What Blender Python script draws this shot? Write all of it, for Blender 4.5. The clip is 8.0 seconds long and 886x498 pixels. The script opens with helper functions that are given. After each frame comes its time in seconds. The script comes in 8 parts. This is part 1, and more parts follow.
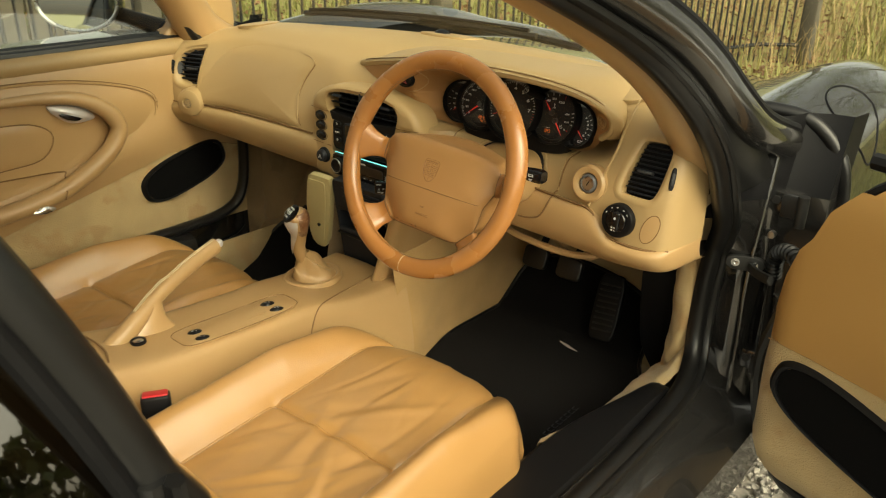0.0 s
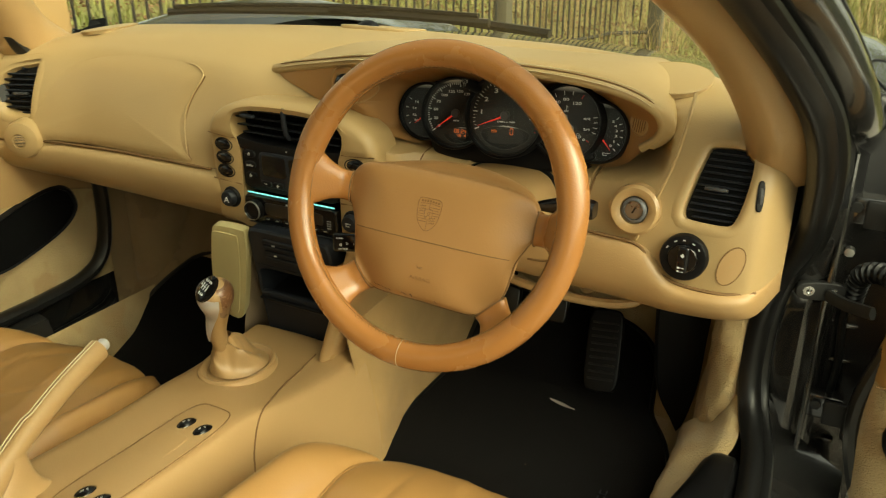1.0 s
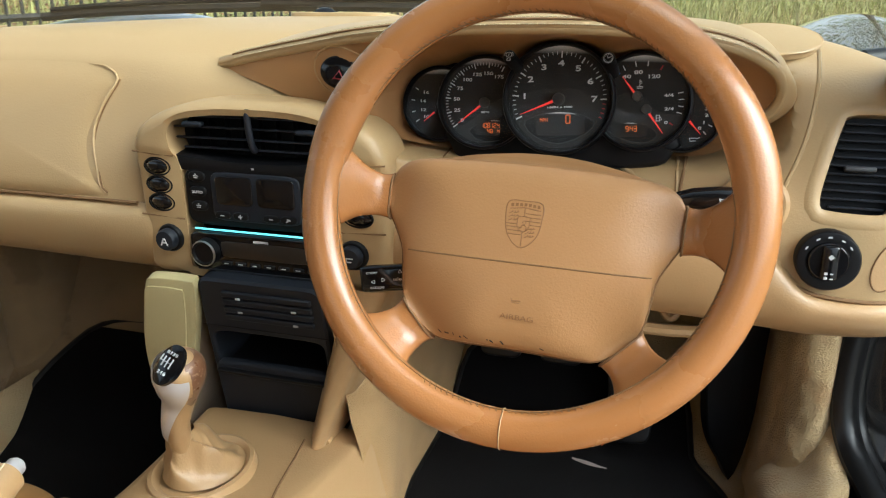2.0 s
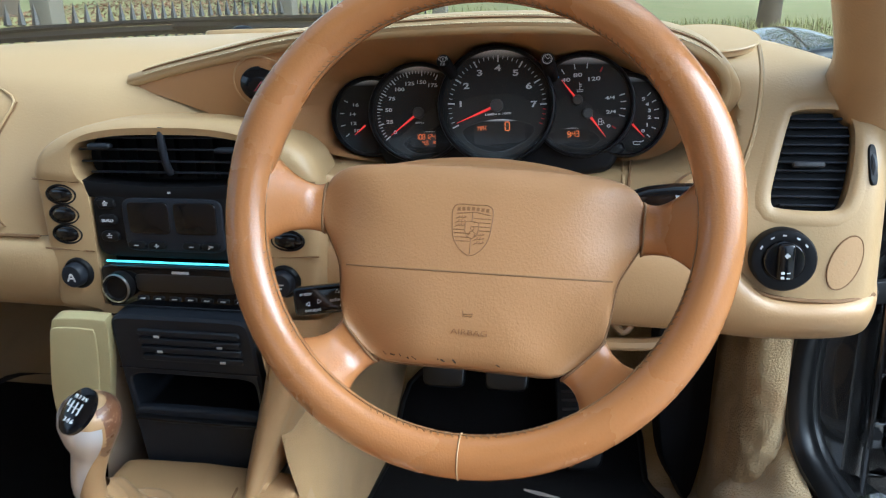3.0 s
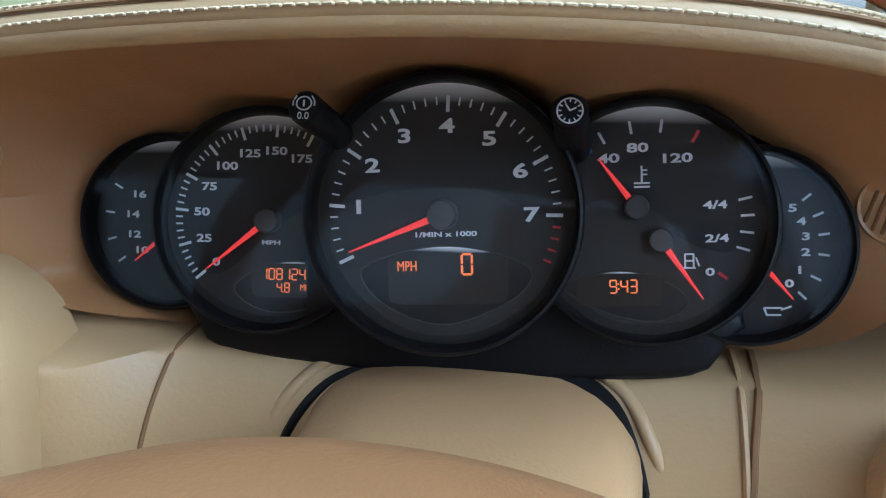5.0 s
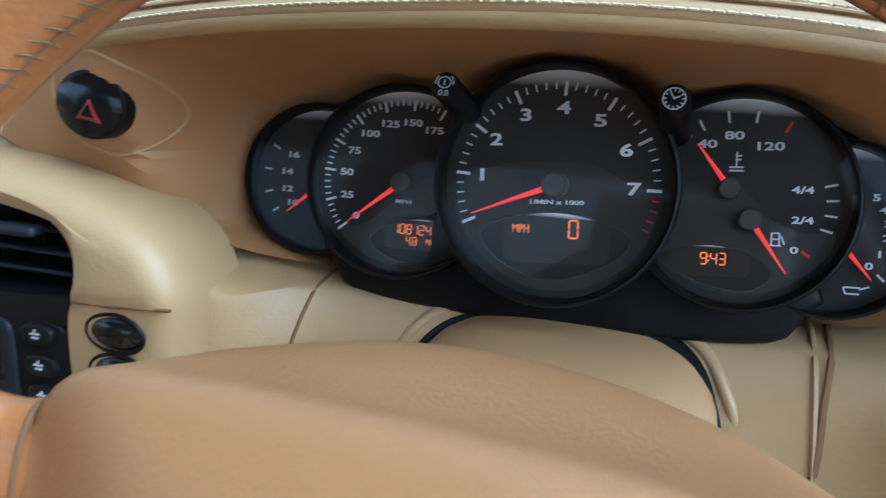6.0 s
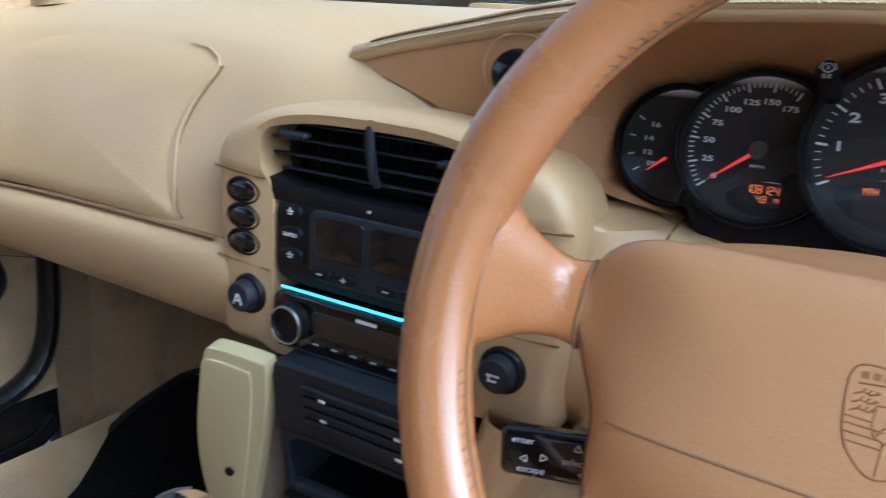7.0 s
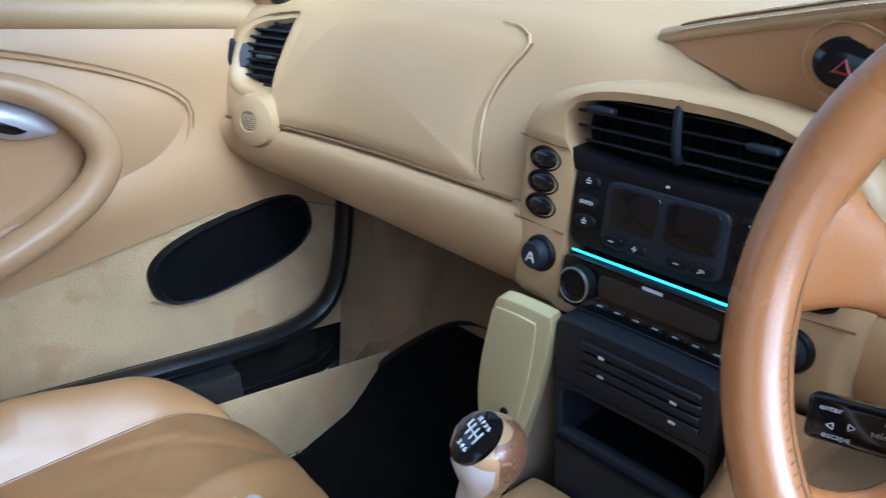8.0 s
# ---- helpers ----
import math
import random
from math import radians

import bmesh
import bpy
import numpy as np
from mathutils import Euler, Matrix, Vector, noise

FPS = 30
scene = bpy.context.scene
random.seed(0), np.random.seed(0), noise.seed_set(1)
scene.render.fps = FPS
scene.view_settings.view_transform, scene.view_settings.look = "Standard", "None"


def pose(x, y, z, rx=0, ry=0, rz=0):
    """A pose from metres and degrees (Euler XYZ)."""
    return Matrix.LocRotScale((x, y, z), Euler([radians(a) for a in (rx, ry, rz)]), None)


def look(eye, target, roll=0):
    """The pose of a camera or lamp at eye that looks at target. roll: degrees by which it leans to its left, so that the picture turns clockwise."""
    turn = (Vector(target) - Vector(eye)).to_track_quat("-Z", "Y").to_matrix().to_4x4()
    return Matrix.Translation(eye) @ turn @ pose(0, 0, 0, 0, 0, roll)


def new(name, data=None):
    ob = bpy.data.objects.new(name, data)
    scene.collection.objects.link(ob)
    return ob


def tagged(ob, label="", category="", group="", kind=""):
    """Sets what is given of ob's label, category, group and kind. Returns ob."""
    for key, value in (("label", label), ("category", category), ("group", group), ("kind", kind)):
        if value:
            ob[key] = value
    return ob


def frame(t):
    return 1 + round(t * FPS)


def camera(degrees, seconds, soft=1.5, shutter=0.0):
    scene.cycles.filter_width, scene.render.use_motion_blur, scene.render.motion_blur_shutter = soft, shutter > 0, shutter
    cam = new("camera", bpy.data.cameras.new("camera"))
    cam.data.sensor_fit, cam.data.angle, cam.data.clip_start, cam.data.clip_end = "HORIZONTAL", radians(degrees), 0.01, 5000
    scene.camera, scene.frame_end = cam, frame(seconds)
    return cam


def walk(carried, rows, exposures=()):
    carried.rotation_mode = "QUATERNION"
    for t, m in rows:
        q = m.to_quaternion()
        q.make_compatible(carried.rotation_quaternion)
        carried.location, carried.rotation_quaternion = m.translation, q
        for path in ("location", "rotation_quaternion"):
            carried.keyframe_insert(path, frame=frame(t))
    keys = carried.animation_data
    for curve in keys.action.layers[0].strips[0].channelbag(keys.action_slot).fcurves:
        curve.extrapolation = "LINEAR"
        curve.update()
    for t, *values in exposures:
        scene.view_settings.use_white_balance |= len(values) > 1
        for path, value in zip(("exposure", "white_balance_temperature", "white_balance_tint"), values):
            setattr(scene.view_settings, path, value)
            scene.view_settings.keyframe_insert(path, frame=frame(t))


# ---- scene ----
from mathutils.bvhtree import BVHTree

# ------------------------------------------------------------------ camera
cam = camera(58.0, 8.0, 1.1, 0.25)
PATH = [
    (0.0, (1.213, -0.833, 1.232), (0.015, 0.553, 0.429), 1.1),
    (0.5, (1.016, -0.737, 1.178), (-0.051, 0.754, 0.379), 0.4),
    (1.0, (0.788, -0.628, 1.141), (-0.101, 0.981, 0.353), -0.2),
    (1.2, (0.708, -0.583, 1.130), (-0.107, 1.061, 0.334), -0.4),
    (2.3, (0.455, -0.466, 0.979), (-0.060, 1.362, 0.351), -1.3),
    (2.5, (0.459, -0.462, 0.974), (-0.021, 1.380, 0.361), -1.6),
    (3.0, (0.453, -0.437, 0.970), (0.041, 1.432, 0.390), -1.8),
    (3.5, (0.432, -0.268, 0.960), (0.067, 1.627, 0.437), -1.5),
    (4.0, (0.414, -0.065, 0.945), (0.068, 1.845, 0.465), -1.4),
    (5.3, (0.401, 0.050, 0.946), (-0.013, 1.935, 0.422), 0.6),
    (5.5, (0.402, 0.044, 0.949), (-0.048, 1.920, 0.421), 0.9),
    (6.0, (0.407, -0.007, 0.948), (-0.210, 1.815, 0.398), 1.8),
    (6.5, (0.386, -0.084, 0.948), (-0.412, 1.661, 0.383), 2.3),
    (7.0, (0.343, -0.168, 0.939), (-0.635, 1.481, 0.371), 3.4),
    (7.5, (0.332, -0.218, 0.947), (-0.862, 1.263, 0.328), 3.7),
    (8.0, (0.336, -0.246, 0.942), (-1.055, 1.033, 0.288), 3.9),
]
walk(cam, [(t, look(e, a, r)) for t, e, a, r in PATH],
     exposures=[(0.0, 0.85, 8600, -4), (1.2, 0.94, 8800, -14), (2.3, 1.46, 5050, 3), (4.0, 1.33, 4900, -4), (5.3, 1.58, 4500, 1), (6.0, 1.60, 4500, -1), (7.0, 1.47, 4650, 7), (8.0, 1.44, 4450, 5)])

# ------------------------------------------------------------------ light
world = bpy.data.worlds.new("overcast_sky")
scene.world = world
world.use_nodes = True
wn = world.node_tree
sky = wn.nodes.new("ShaderNodeTexSky")
sky.sky_type, sky.sun_disc = "NISHITA", False
sky.sun_elevation, sky.sun_rotation = radians(40), radians(104)
sky.air_density, sky.dust_density, sky.ozone_density = 0.7, 4.0, 0.3
hs = wn.nodes.new("ShaderNodeHueSaturation")
hs.inputs["Saturation"].default_value = 0.35
wn.links.new(sky.outputs[0], hs.inputs["Color"])
wn.links.new(hs.outputs[0], wn.nodes["Background"].inputs[0])
wn.nodes["Background"].inputs[1].default_value = 0.15
sun = new("sun", bpy.data.lights.new("sun", "SUN"))
sun.data.energy, sun.data.angle, sun.data.color = 1.1, radians(70), (1.0, 0.96, 0.90)
sun.matrix_world = look((4.05, -1.16, 3.54), (0, 0, 0))


# ------------------------------------------------------------------ materials
def mat(name, col, rough=0.5, metal=0.0, var=0.12, scale=6.0, grain=0.0, grain_scale=400.0, col2=None, coat=0.0, sheen=0.0,
        rvar=0.08, emit=None, power=1.0, wear=None, spec=0.5, relief=0.0006, coat_rough=0.08):
    """A surface with large soft variation of tone, fine relief and uneven gloss."""
    m = bpy.data.materials.new(name)
    m.use_nodes = True
    n, l = m.node_tree.nodes, m.node_tree.links
    b = n["Principled BSDF"]
    b.inputs["Metallic"].default_value = metal
    b.inputs["Specular IOR Level"].default_value = spec
    b.inputs["Coat Weight"].default_value = coat
    b.inputs["Coat Roughness"].default_value = coat_rough
    b.inputs["Sheen Weight"].default_value = sheen
    tc = n.new("ShaderNodeTexCoord")
    big = n.new("ShaderNodeTexNoise")
    big.inputs["Scale"].default_value, big.inputs["Detail"].default_value = scale, 5
    l.new(tc.outputs["Object"], big.inputs["Vector"])
    ramp = n.new("ShaderNodeMix")
    ramp.data_type = "RGBA"
    other = col2 or tuple(c * (1 - var) for c in col)
    ramp.inputs["A"].default_value, ramp.inputs["B"].default_value = (*other, 1), (*[c * (1 + var * 0.5) for c in col], 1)
    l.new(big.outputs["Fac"], ramp.inputs["Factor"])
    out = ramp.outputs["Result"]
    fine = n.new("ShaderNodeTexNoise")
    fine.inputs["Scale"].default_value, fine.inputs["Detail"].default_value = grain_scale, 3
    l.new(tc.outputs["Object"], fine.inputs["Vector"])
    if wear:
        spot = n.new("ShaderNodeTexNoise")
        spot.inputs["Scale"].default_value, spot.inputs["Detail"].default_value = wear[1], 8
        l.new(tc.outputs["Object"], spot.inputs["Vector"])
        rm = n.new("ShaderNodeMapRange")
        rm.inputs["From Min"].default_value, rm.inputs["From Max"].default_value = wear[2], wear[2] + 0.08
        l.new(spot.outputs["Fac"], rm.inputs["Value"])
        mx = n.new("ShaderNodeMix")
        mx.data_type = "RGBA"
        mx.inputs["B"].default_value = (*wear[0], 1)
        l.new(rm.outputs["Result"], mx.inputs["Factor"])
        l.new(out, mx.inputs["A"])
        out = mx.outputs["Result"]
    l.new(out, b.inputs["Base Color"])
    rr = n.new("ShaderNodeMapRange")
    rr.inputs["To Min"].default_value, rr.inputs["To Max"].default_value = max(0.02, rough - rvar), min(1, rough + rvar)
    l.new(big.outputs["Fac"], rr.inputs["Value"])
    l.new(rr.outputs["Result"], b.inputs["Roughness"])
    if grain:
        bump = n.new("ShaderNodeBump")
        bump.inputs["Strength"].default_value, bump.inputs["Distance"].default_value = grain, relief
        l.new(fine.outputs["Fac"], bump.inputs["Height"])
        l.new(bump.outputs["Normal"], b.inputs["Normal"])
    if emit:
        b.inputs["Emission Color"].default_value = (*emit, 1)
        b.inputs["Emission Strength"].default_value = power
    return m


LEATHER = mat("tan_leather", (0.455, 0.288, 0.136), 0.36, coat=0.2, coat_rough=0.25, var=0.12, scale=5, grain=0.45, grain_scale=420, relief=0.0007)
DASH = mat("beige_dash_leather", (0.44, 0.302, 0.148), 0.40, var=0.08, scale=4, grain=0.4, grain_scale=420, relief=0.0006)
WHEEL = mat("worn_brown_leather", (0.395, 0.168, 0.053), 0.27, coat=0.4, coat_rough=0.20, var=0.14, scale=14, grain=0.4, grain_scale=500, wear=((0.26, 0.115, 0.04), 90, 0.75), rvar=0.12)
PADM = mat("airbag_leather", (0.405, 0.212, 0.085), 0.40, var=0.12, scale=8, grain=0.4, grain_scale=520, relief=0.0007)
# Pad leather darkened in colour, to carry the shade of the embossed lines.
EMBOSS = mat("shaded_embossing", (0.235, 0.112, 0.040), 0.42, var=0.08, scale=20)
KNOBM = mat("dark_worn_leather", (0.20, 0.092, 0.045), 0.30, var=0.35, scale=60, grain=0.3, grain_scale=300, coat=0.3, coat_rough=0.2, wear=((0.33, 0.20, 0.12), 220, 0.58))
SEATM = mat("seat_leather", (0.43, 0.235, 0.088), 0.32, var=0.16, scale=7, grain=0.4, grain_scale=500, coat=0.8, coat_rough=0.18)
TUNNELC = mat("orange_tan_carpet", (0.48, 0.305, 0.135), 0.95, var=0.35, scale=9, grain=1.0, grain_scale=500, sheen=0.08, spec=0.2, relief=0.0016, wear=((0.43, 0.27, 0.115), 14, 0.56))
# Copy of LEATHER with the driver's side's warm cast put into its colour.
DOORM = mat("warm_cast_leather", (0.42, 0.235, 0.080), 0.42, var=0.10, scale=5, grain=0.4, grain_scale=420, relief=0.0006)
CARPET = mat("tan_carpet", (0.56, 0.41, 0.215), 0.95, var=0.40, scale=9, grain=1.0, grain_scale=380, sheen=0.25, spec=0.2, relief=0.0030, wear=((0.46, 0.31, 0.15), 14, 0.56))
# Stained tan carpet with the passenger footwell's shade put into its colour.
FOOT = mat("shaded_carpet", (0.37, 0.255, 0.135), 0.95, var=0.45, scale=7, grain=1.0, grain_scale=620, sheen=0.3, spec=0.2, relief=0.0014, wear=((0.25, 0.172, 0.092), 12, 0.54))
MATM = mat("dark_floor_mat", (0.006, 0.0055, 0.006), 0.95, var=0.5, scale=9, sheen=0.03, grain=1.0, grain_scale=800, spec=0.08, relief=0.0012)
# Near-black cloth, so the flat sheet carries the dark of the hollow pocket.
CLOTH = mat("speaker_cloth", (0.0035, 0.0035, 0.004), 0.9, var=0.3, scale=30, grain=0.4, grain_scale=900, spec=0.1)
CREAM = mat("cream_leather", (0.50, 0.43, 0.225), 0.45, var=0.08, scale=10, grain=0.3)
BLACK = mat("black_plastic", (0.006, 0.006, 0.007), 0.45, spec=0.2, var=0.2, scale=20, grain=0.25, grain_scale=900)
GLOSS = mat("gloss_black", (0.006, 0.006, 0.007), 0.12, var=0.2, scale=20)
BLUEGREY = mat("dark_blue_grey_plastic", (0.014, 0.017, 0.024), 0.5, spec=0.3, var=0.15, scale=20, grain=0.3)
THUMB = mat("mid_grey_plastic", (0.045, 0.047, 0.052), 0.5, var=0.15, scale=20, grain=0.6, grain_scale=300)
RUBBER = mat("rubber_seal", (0.008, 0.008, 0.0085), 0.33, var=0.3, scale=15, grain=0.2, grain_scale=200)
PAINT = mat("dark_grey_metallic_paint", (0.115, 0.111, 0.109), 0.22, metal=0.85, var=0.2, scale=3, coat=1.0, coat_rough=0.02, wear=((0.095, 0.09, 0.085), 35, 0.68))
CHROME = mat("brushed_silver", (0.62, 0.62, 0.62), 0.28, metal=1.0, var=0.08, scale=30)
GREYM = mat("dull_grey_metal", (0.16, 0.16, 0.17), 0.4, metal=0.5, var=0.1, scale=40)
SILVER = mat("satin_silver", (0.66, 0.65, 0.66), 0.32, metal=0.35, var=0.06, scale=40)
DIAL = mat("shaded_dial_face", (0.012, 0.0116, 0.0114), 0.6, spec=0.3, var=0.10, scale=25)
DIAL2 = mat("dial_lower_face", (0.036, 0.034, 0.031), 0.5, spec=0.3, var=0.1, scale=25)
# Shading put into the dial colour: near black above mid-height, greyer at the top.
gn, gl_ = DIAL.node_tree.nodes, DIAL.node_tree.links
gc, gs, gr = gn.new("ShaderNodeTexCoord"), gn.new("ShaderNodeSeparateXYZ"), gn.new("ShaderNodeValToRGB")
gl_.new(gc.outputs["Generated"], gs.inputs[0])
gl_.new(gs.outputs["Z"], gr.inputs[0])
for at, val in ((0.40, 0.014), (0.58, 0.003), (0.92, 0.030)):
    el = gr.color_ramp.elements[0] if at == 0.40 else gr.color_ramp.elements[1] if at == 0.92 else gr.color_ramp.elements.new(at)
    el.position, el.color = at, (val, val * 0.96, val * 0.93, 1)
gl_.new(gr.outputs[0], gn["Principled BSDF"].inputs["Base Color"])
HUBM = mat("grey_hub", (0.060, 0.058, 0.056), 0.4, var=0.1, scale=30)
LCD = mat("display_window", (0.020, 0.016, 0.013), 0.3, var=0.1)
SCRAP = mat("dry_scrap", (0.46, 0.41, 0.37), 0.8, var=0.4, scale=60)
BLUE = mat("blue_print", (0.08, 0.22, 0.50), 0.6, var=0.05)
DIALW = mat("dial_print", (0.74, 0.75, 0.78), 0.6, var=0.08)
WHITE = mat("white_print", (0.60, 0.61, 0.62), 0.6, var=0.10)
NEEDLE = mat("red_needle", (0.75, 0.035, 0.03), 0.45, var=0.05, emit=(0.9, 0.05, 0.04), power=0.25)
REDM = mat("red_plastic", (0.55, 0.02, 0.03), 0.35, var=0.1)
DIMRED = mat("dark_red_plastic", (0.25, 0.012, 0.018), 0.4, var=0.1)
ORANGE = mat("orange_digits", (0.5, 0.12, 0.02), 0.5, var=0.02, emit=(1.0, 0.20, 0.05), power=0.34)
CYAN = mat("cyan_light_bar", (0.2, 0.6, 0.65), 0.3, var=0.02, emit=(0.18, 0.75, 0.85), power=0.65)
THREAD = mat("cream_thread", (0.62, 0.52, 0.33), 0.8, var=0.1, scale=80)
SEAM = mat("seam_shadow_thread", (0.20, 0.11, 0.045), 0.8, var=0.1, scale=80)
IRON = mat("black_iron", (0.02, 0.02, 0.02), 0.5, var=0.3, scale=10, grain=0.3, grain_scale=120)
WOOD = mat("weathered_timber", (0.13, 0.115, 0.085), 0.85, var=0.5, scale=5, grain=0.8, grain_scale=60)
GRASSM = mat("grass_blade", (0.15, 0.19, 0.045), 0.7, var=0.5, scale=0.9, col2=(0.33, 0.26, 0.11))
LEAFM = mat("leaf_litter", (0.24, 0.115, 0.06), 0.8, var=0.6, scale=2.0, col2=(0.12, 0.075, 0.04))
FOLI = mat("foliage", (0.07, 0.12, 0.03), 0.6, var=0.6, scale=1.0, col2=(0.14, 0.13, 0.035))
BARK = mat("bark", (0.09, 0.07, 0.05), 0.9, var=0.4, scale=6, grain=1.0, grain_scale=40)
STONE = mat("gravel_stone", (0.46, 0.43, 0.39), 0.8, var=0.4, scale=40, grain=0.5, grain_scale=200)
STRAW = mat("dry_stems", (0.42, 0.33, 0.16), 0.8, var=0.5, scale=2.0, col2=(0.20, 0.12, 0.06))
EARTH = mat("grass_ground", (0.17, 0.19, 0.06), 0.9, var=0.5, scale=1.2, grain=1.0, grain_scale=30, col2=(0.30, 0.26, 0.11))
GRAVEL = mat("gravel_bed", (0.38, 0.35, 0.31), 0.9, var=0.5, scale=60, grain=1.0, grain_scale=90)
HEAD = mat("headlining", (0.33, 0.26, 0.17), 0.9, var=0.08, scale=10, grain=0.5)


def piecewise_tone(m, lo, hi):
    """Gives every loose leaf or blade a tone of its own."""
    n, l = m.node_tree.nodes, m.node_tree.links
    sock = n["Principled BSDF"].inputs["Base Color"]
    src = sock.links[0].from_socket
    geo, rng, hsv = n.new("ShaderNodeNewGeometry"), n.new("ShaderNodeMapRange"), n.new("ShaderNodeHueSaturation")
    rng.inputs["To Min"].default_value, rng.inputs["To Max"].default_value = lo, hi
    l.new(geo.outputs["Random Per Island"], rng.inputs["Value"])
    l.new(rng.outputs["Result"], hsv.inputs["Value"])
    l.new(src, hsv.inputs["Color"])
    l.new(hsv.outputs[0], sock)


for m_ in (GRASSM, LEAFM, FOLI, STRAW, STONE):
    piecewise_tone(m_, 0.45, 1.45)


def leaf_bed(x, y):
    """How far a spot lies within the bed of fallen leaves beyond the railings."""
    return smooth01((1.0 - (x + 0.22 * y) + 0.5 * noise.noise((x * 0.7, y * 0.7, 6))) / 0.8)


def smooth01(v):
    v = min(1.0, max(0.0, v))
    return v * v * (3 - 2 * v)


def glass(name, tint=(1, 1, 1), share=0.05):
    """A clear pane: mostly see-through, with a small share of mirror-like gloss."""
    m = bpy.data.materials.new(name)
    m.use_nodes = True
    n, l = m.node_tree.nodes, m.node_tree.links
    n.remove(n["Principled BSDF"])
    tr, gl, mx = n.new("ShaderNodeBsdfTransparent"), n.new("ShaderNodeBsdfGlossy"), n.new("ShaderNodeMixShader")
    tr.inputs[0].default_value = (*tint, 1)
    gl.inputs["Roughness"].default_value = 0.02
    mx.inputs[0].default_value = share
    l.new(tr.outputs[0], mx.inputs[1])
    l.new(gl.outputs[0], mx.inputs[2])
    l.new(mx.outputs[0], n["Material Output"].inputs[0])
    return m


GLASS = glass("clear_glass", (0.93, 0.96, 0.92), 0.11)
DGLASS = glass("dial_glass", (0.97, 0.97, 0.97), 0.008)
# Clear glass darkened in its tint, standing in for the dark cabin behind.
TINT = glass("darkened_glass", (0.03, 0.034, 0.04), 0.13)
MIRROR = mat("mirror_glass", (0.85, 0.87, 0.86), 0.02, metal=1.0, var=0.0, rvar=0.0)


# ------------------------------------------------------------------ mesh tools
def F(o, tilt=0.0, yaw=0.0, spin=0.0):
    """A local frame on a face that looks back at the driver: x right, y up, z out. tilt leans its top forward; yaw turns it to the left."""
    return Matrix.Translation(o) @ Matrix.Rotation(radians(yaw), 4, "Z") @ Matrix.Rotation(radians(90 - tilt), 4, "X") @ Matrix.Rotation(radians(spin), 4, "Z")


def finish(ob, m, smooth=True, angle=40):
    me = ob.data
    if m:
        me.materials.append(m)
    if smooth:
        me.polygons.foreach_set("use_smooth", [True] * len(me.polygons))
        me.set_sharp_from_angle(angle=radians(angle))
    return ob


def part(name, bm, material, parent=None, label="", M=None, smooth=True, angle=40, recalc=True):
    if M is not None:
        bm.transform(M)
    if recalc:
        bmesh.ops.recalc_face_normals(bm, faces=bm.faces[:])
    me = bpy.data.meshes.new(name)
    bm.to_mesh(me)
    bm.free()
    ob = finish(new(name, me), material, smooth, angle)
    under(ob, parent)
    if label:
        tagged(ob, label)
    return ob


def under(ob, parent):
    """Hangs a part under its thing without moving it."""
    if parent:
        ob.parent = parent
        if not parent.parent:
            ob.matrix_parent_inverse = Matrix.Translation(-Vector(parent.location))


def thing(name, label, category, at=(0, 0, 0), group="", kind=""):
    ob = new(name)
    ob.empty_display_size = 0.05
    ob.location = at
    return tagged(ob, label, category, group, kind)


def cr(pts, n, closed=False):
    """n points on a smooth curve through pts."""
    P = [Vector(p) for p in pts]
    k = len(P)
    out = []
    segs = k if closed else k - 1
    for i in range(n):
        u = i * segs / (n if closed else n - 1)
        j = min(int(u), segs - 1)
        f = u - j
        g = (lambda a: P[a % k]) if closed else (lambda a: P[max(0, min(k - 1, a))])
        a, b, c, d = g(j - 1), g(j), g(j + 1), g(j + 2)
        out.append(0.5 * (2 * b + (c - a) * f + (2 * a - 5 * b + 4 * c - d) * f * f + (3 * b - a - 3 * c + d) * f ** 3))
    return out


def even(pts, n, closed=False):
    """Points at even steps along a polyline."""
    P = [Vector(p) for p in pts] + ([Vector(pts[0])] if closed else [])
    L = [0]
    for a, b in zip(P, P[1:]):
        L.append(L[-1] + (b - a).length)
    out, j = [], 0
    for i in range(n):
        d = L[-1] * i / (n if closed else n - 1)
        while j < len(P) - 2 and L[j + 1] < d:
            j += 1
        out.append(P[j].lerp(P[j + 1], (d - L[j]) / max(1e-9, L[j + 1] - L[j])))
    return out


def loft(rows, ring=False, caps=False, bm=None):
    """A skin over rows of points; ring closes each row."""
    bm = bm or bmesh.new()
    V = [[bm.verts.new(p) for p in r] for r in rows]
    for a, b in zip(V, V[1:]):
        k = len(a)
        for i in range(k if ring else k - 1):
            j = (i + 1) % k
            bm.faces.new((a[i], a[j], b[j], b[i]))
    if caps:
        bm.faces.new(V[0][::-1])
        bm.faces.new(V[-1])
    return bm


def tube(path, r, n=8, flat=1.0, closed=False, bm=None):
    """A round bar along a path; r is one radius or one for each point."""
    P = [Vector(p) for p in path]
    k = len(P)
    R = r if hasattr(r, "__len__") else [r] * k
    rows, up = [], None
    for i, p in enumerate(P):
        d = (P[(i + 1) % k] - P[i - 1]) if closed else (P[min(i + 1, k - 1)] - P[max(i - 1, 0)])
        d.normalize()
        if up is None:
            up = Vector((0, 0, 1)) if abs(d.z) < 0.9 else Vector((1, 0, 0))
        s = d.cross(up).normalized()
        up = s.cross(d)
        rows.append([p + s * math.cos(a) * R[i] + up * math.sin(a) * R[i] * flat for a in [2 * math.pi * j / n for j in range(n)]])
    if closed:
        rows.append(rows[0])
        bm = loft(rows, True, False, bm)
        bmesh.ops.remove_doubles(bm, verts=bm.verts[:], dist=1e-6)
        return bm
    return loft(rows, True, True, bm)


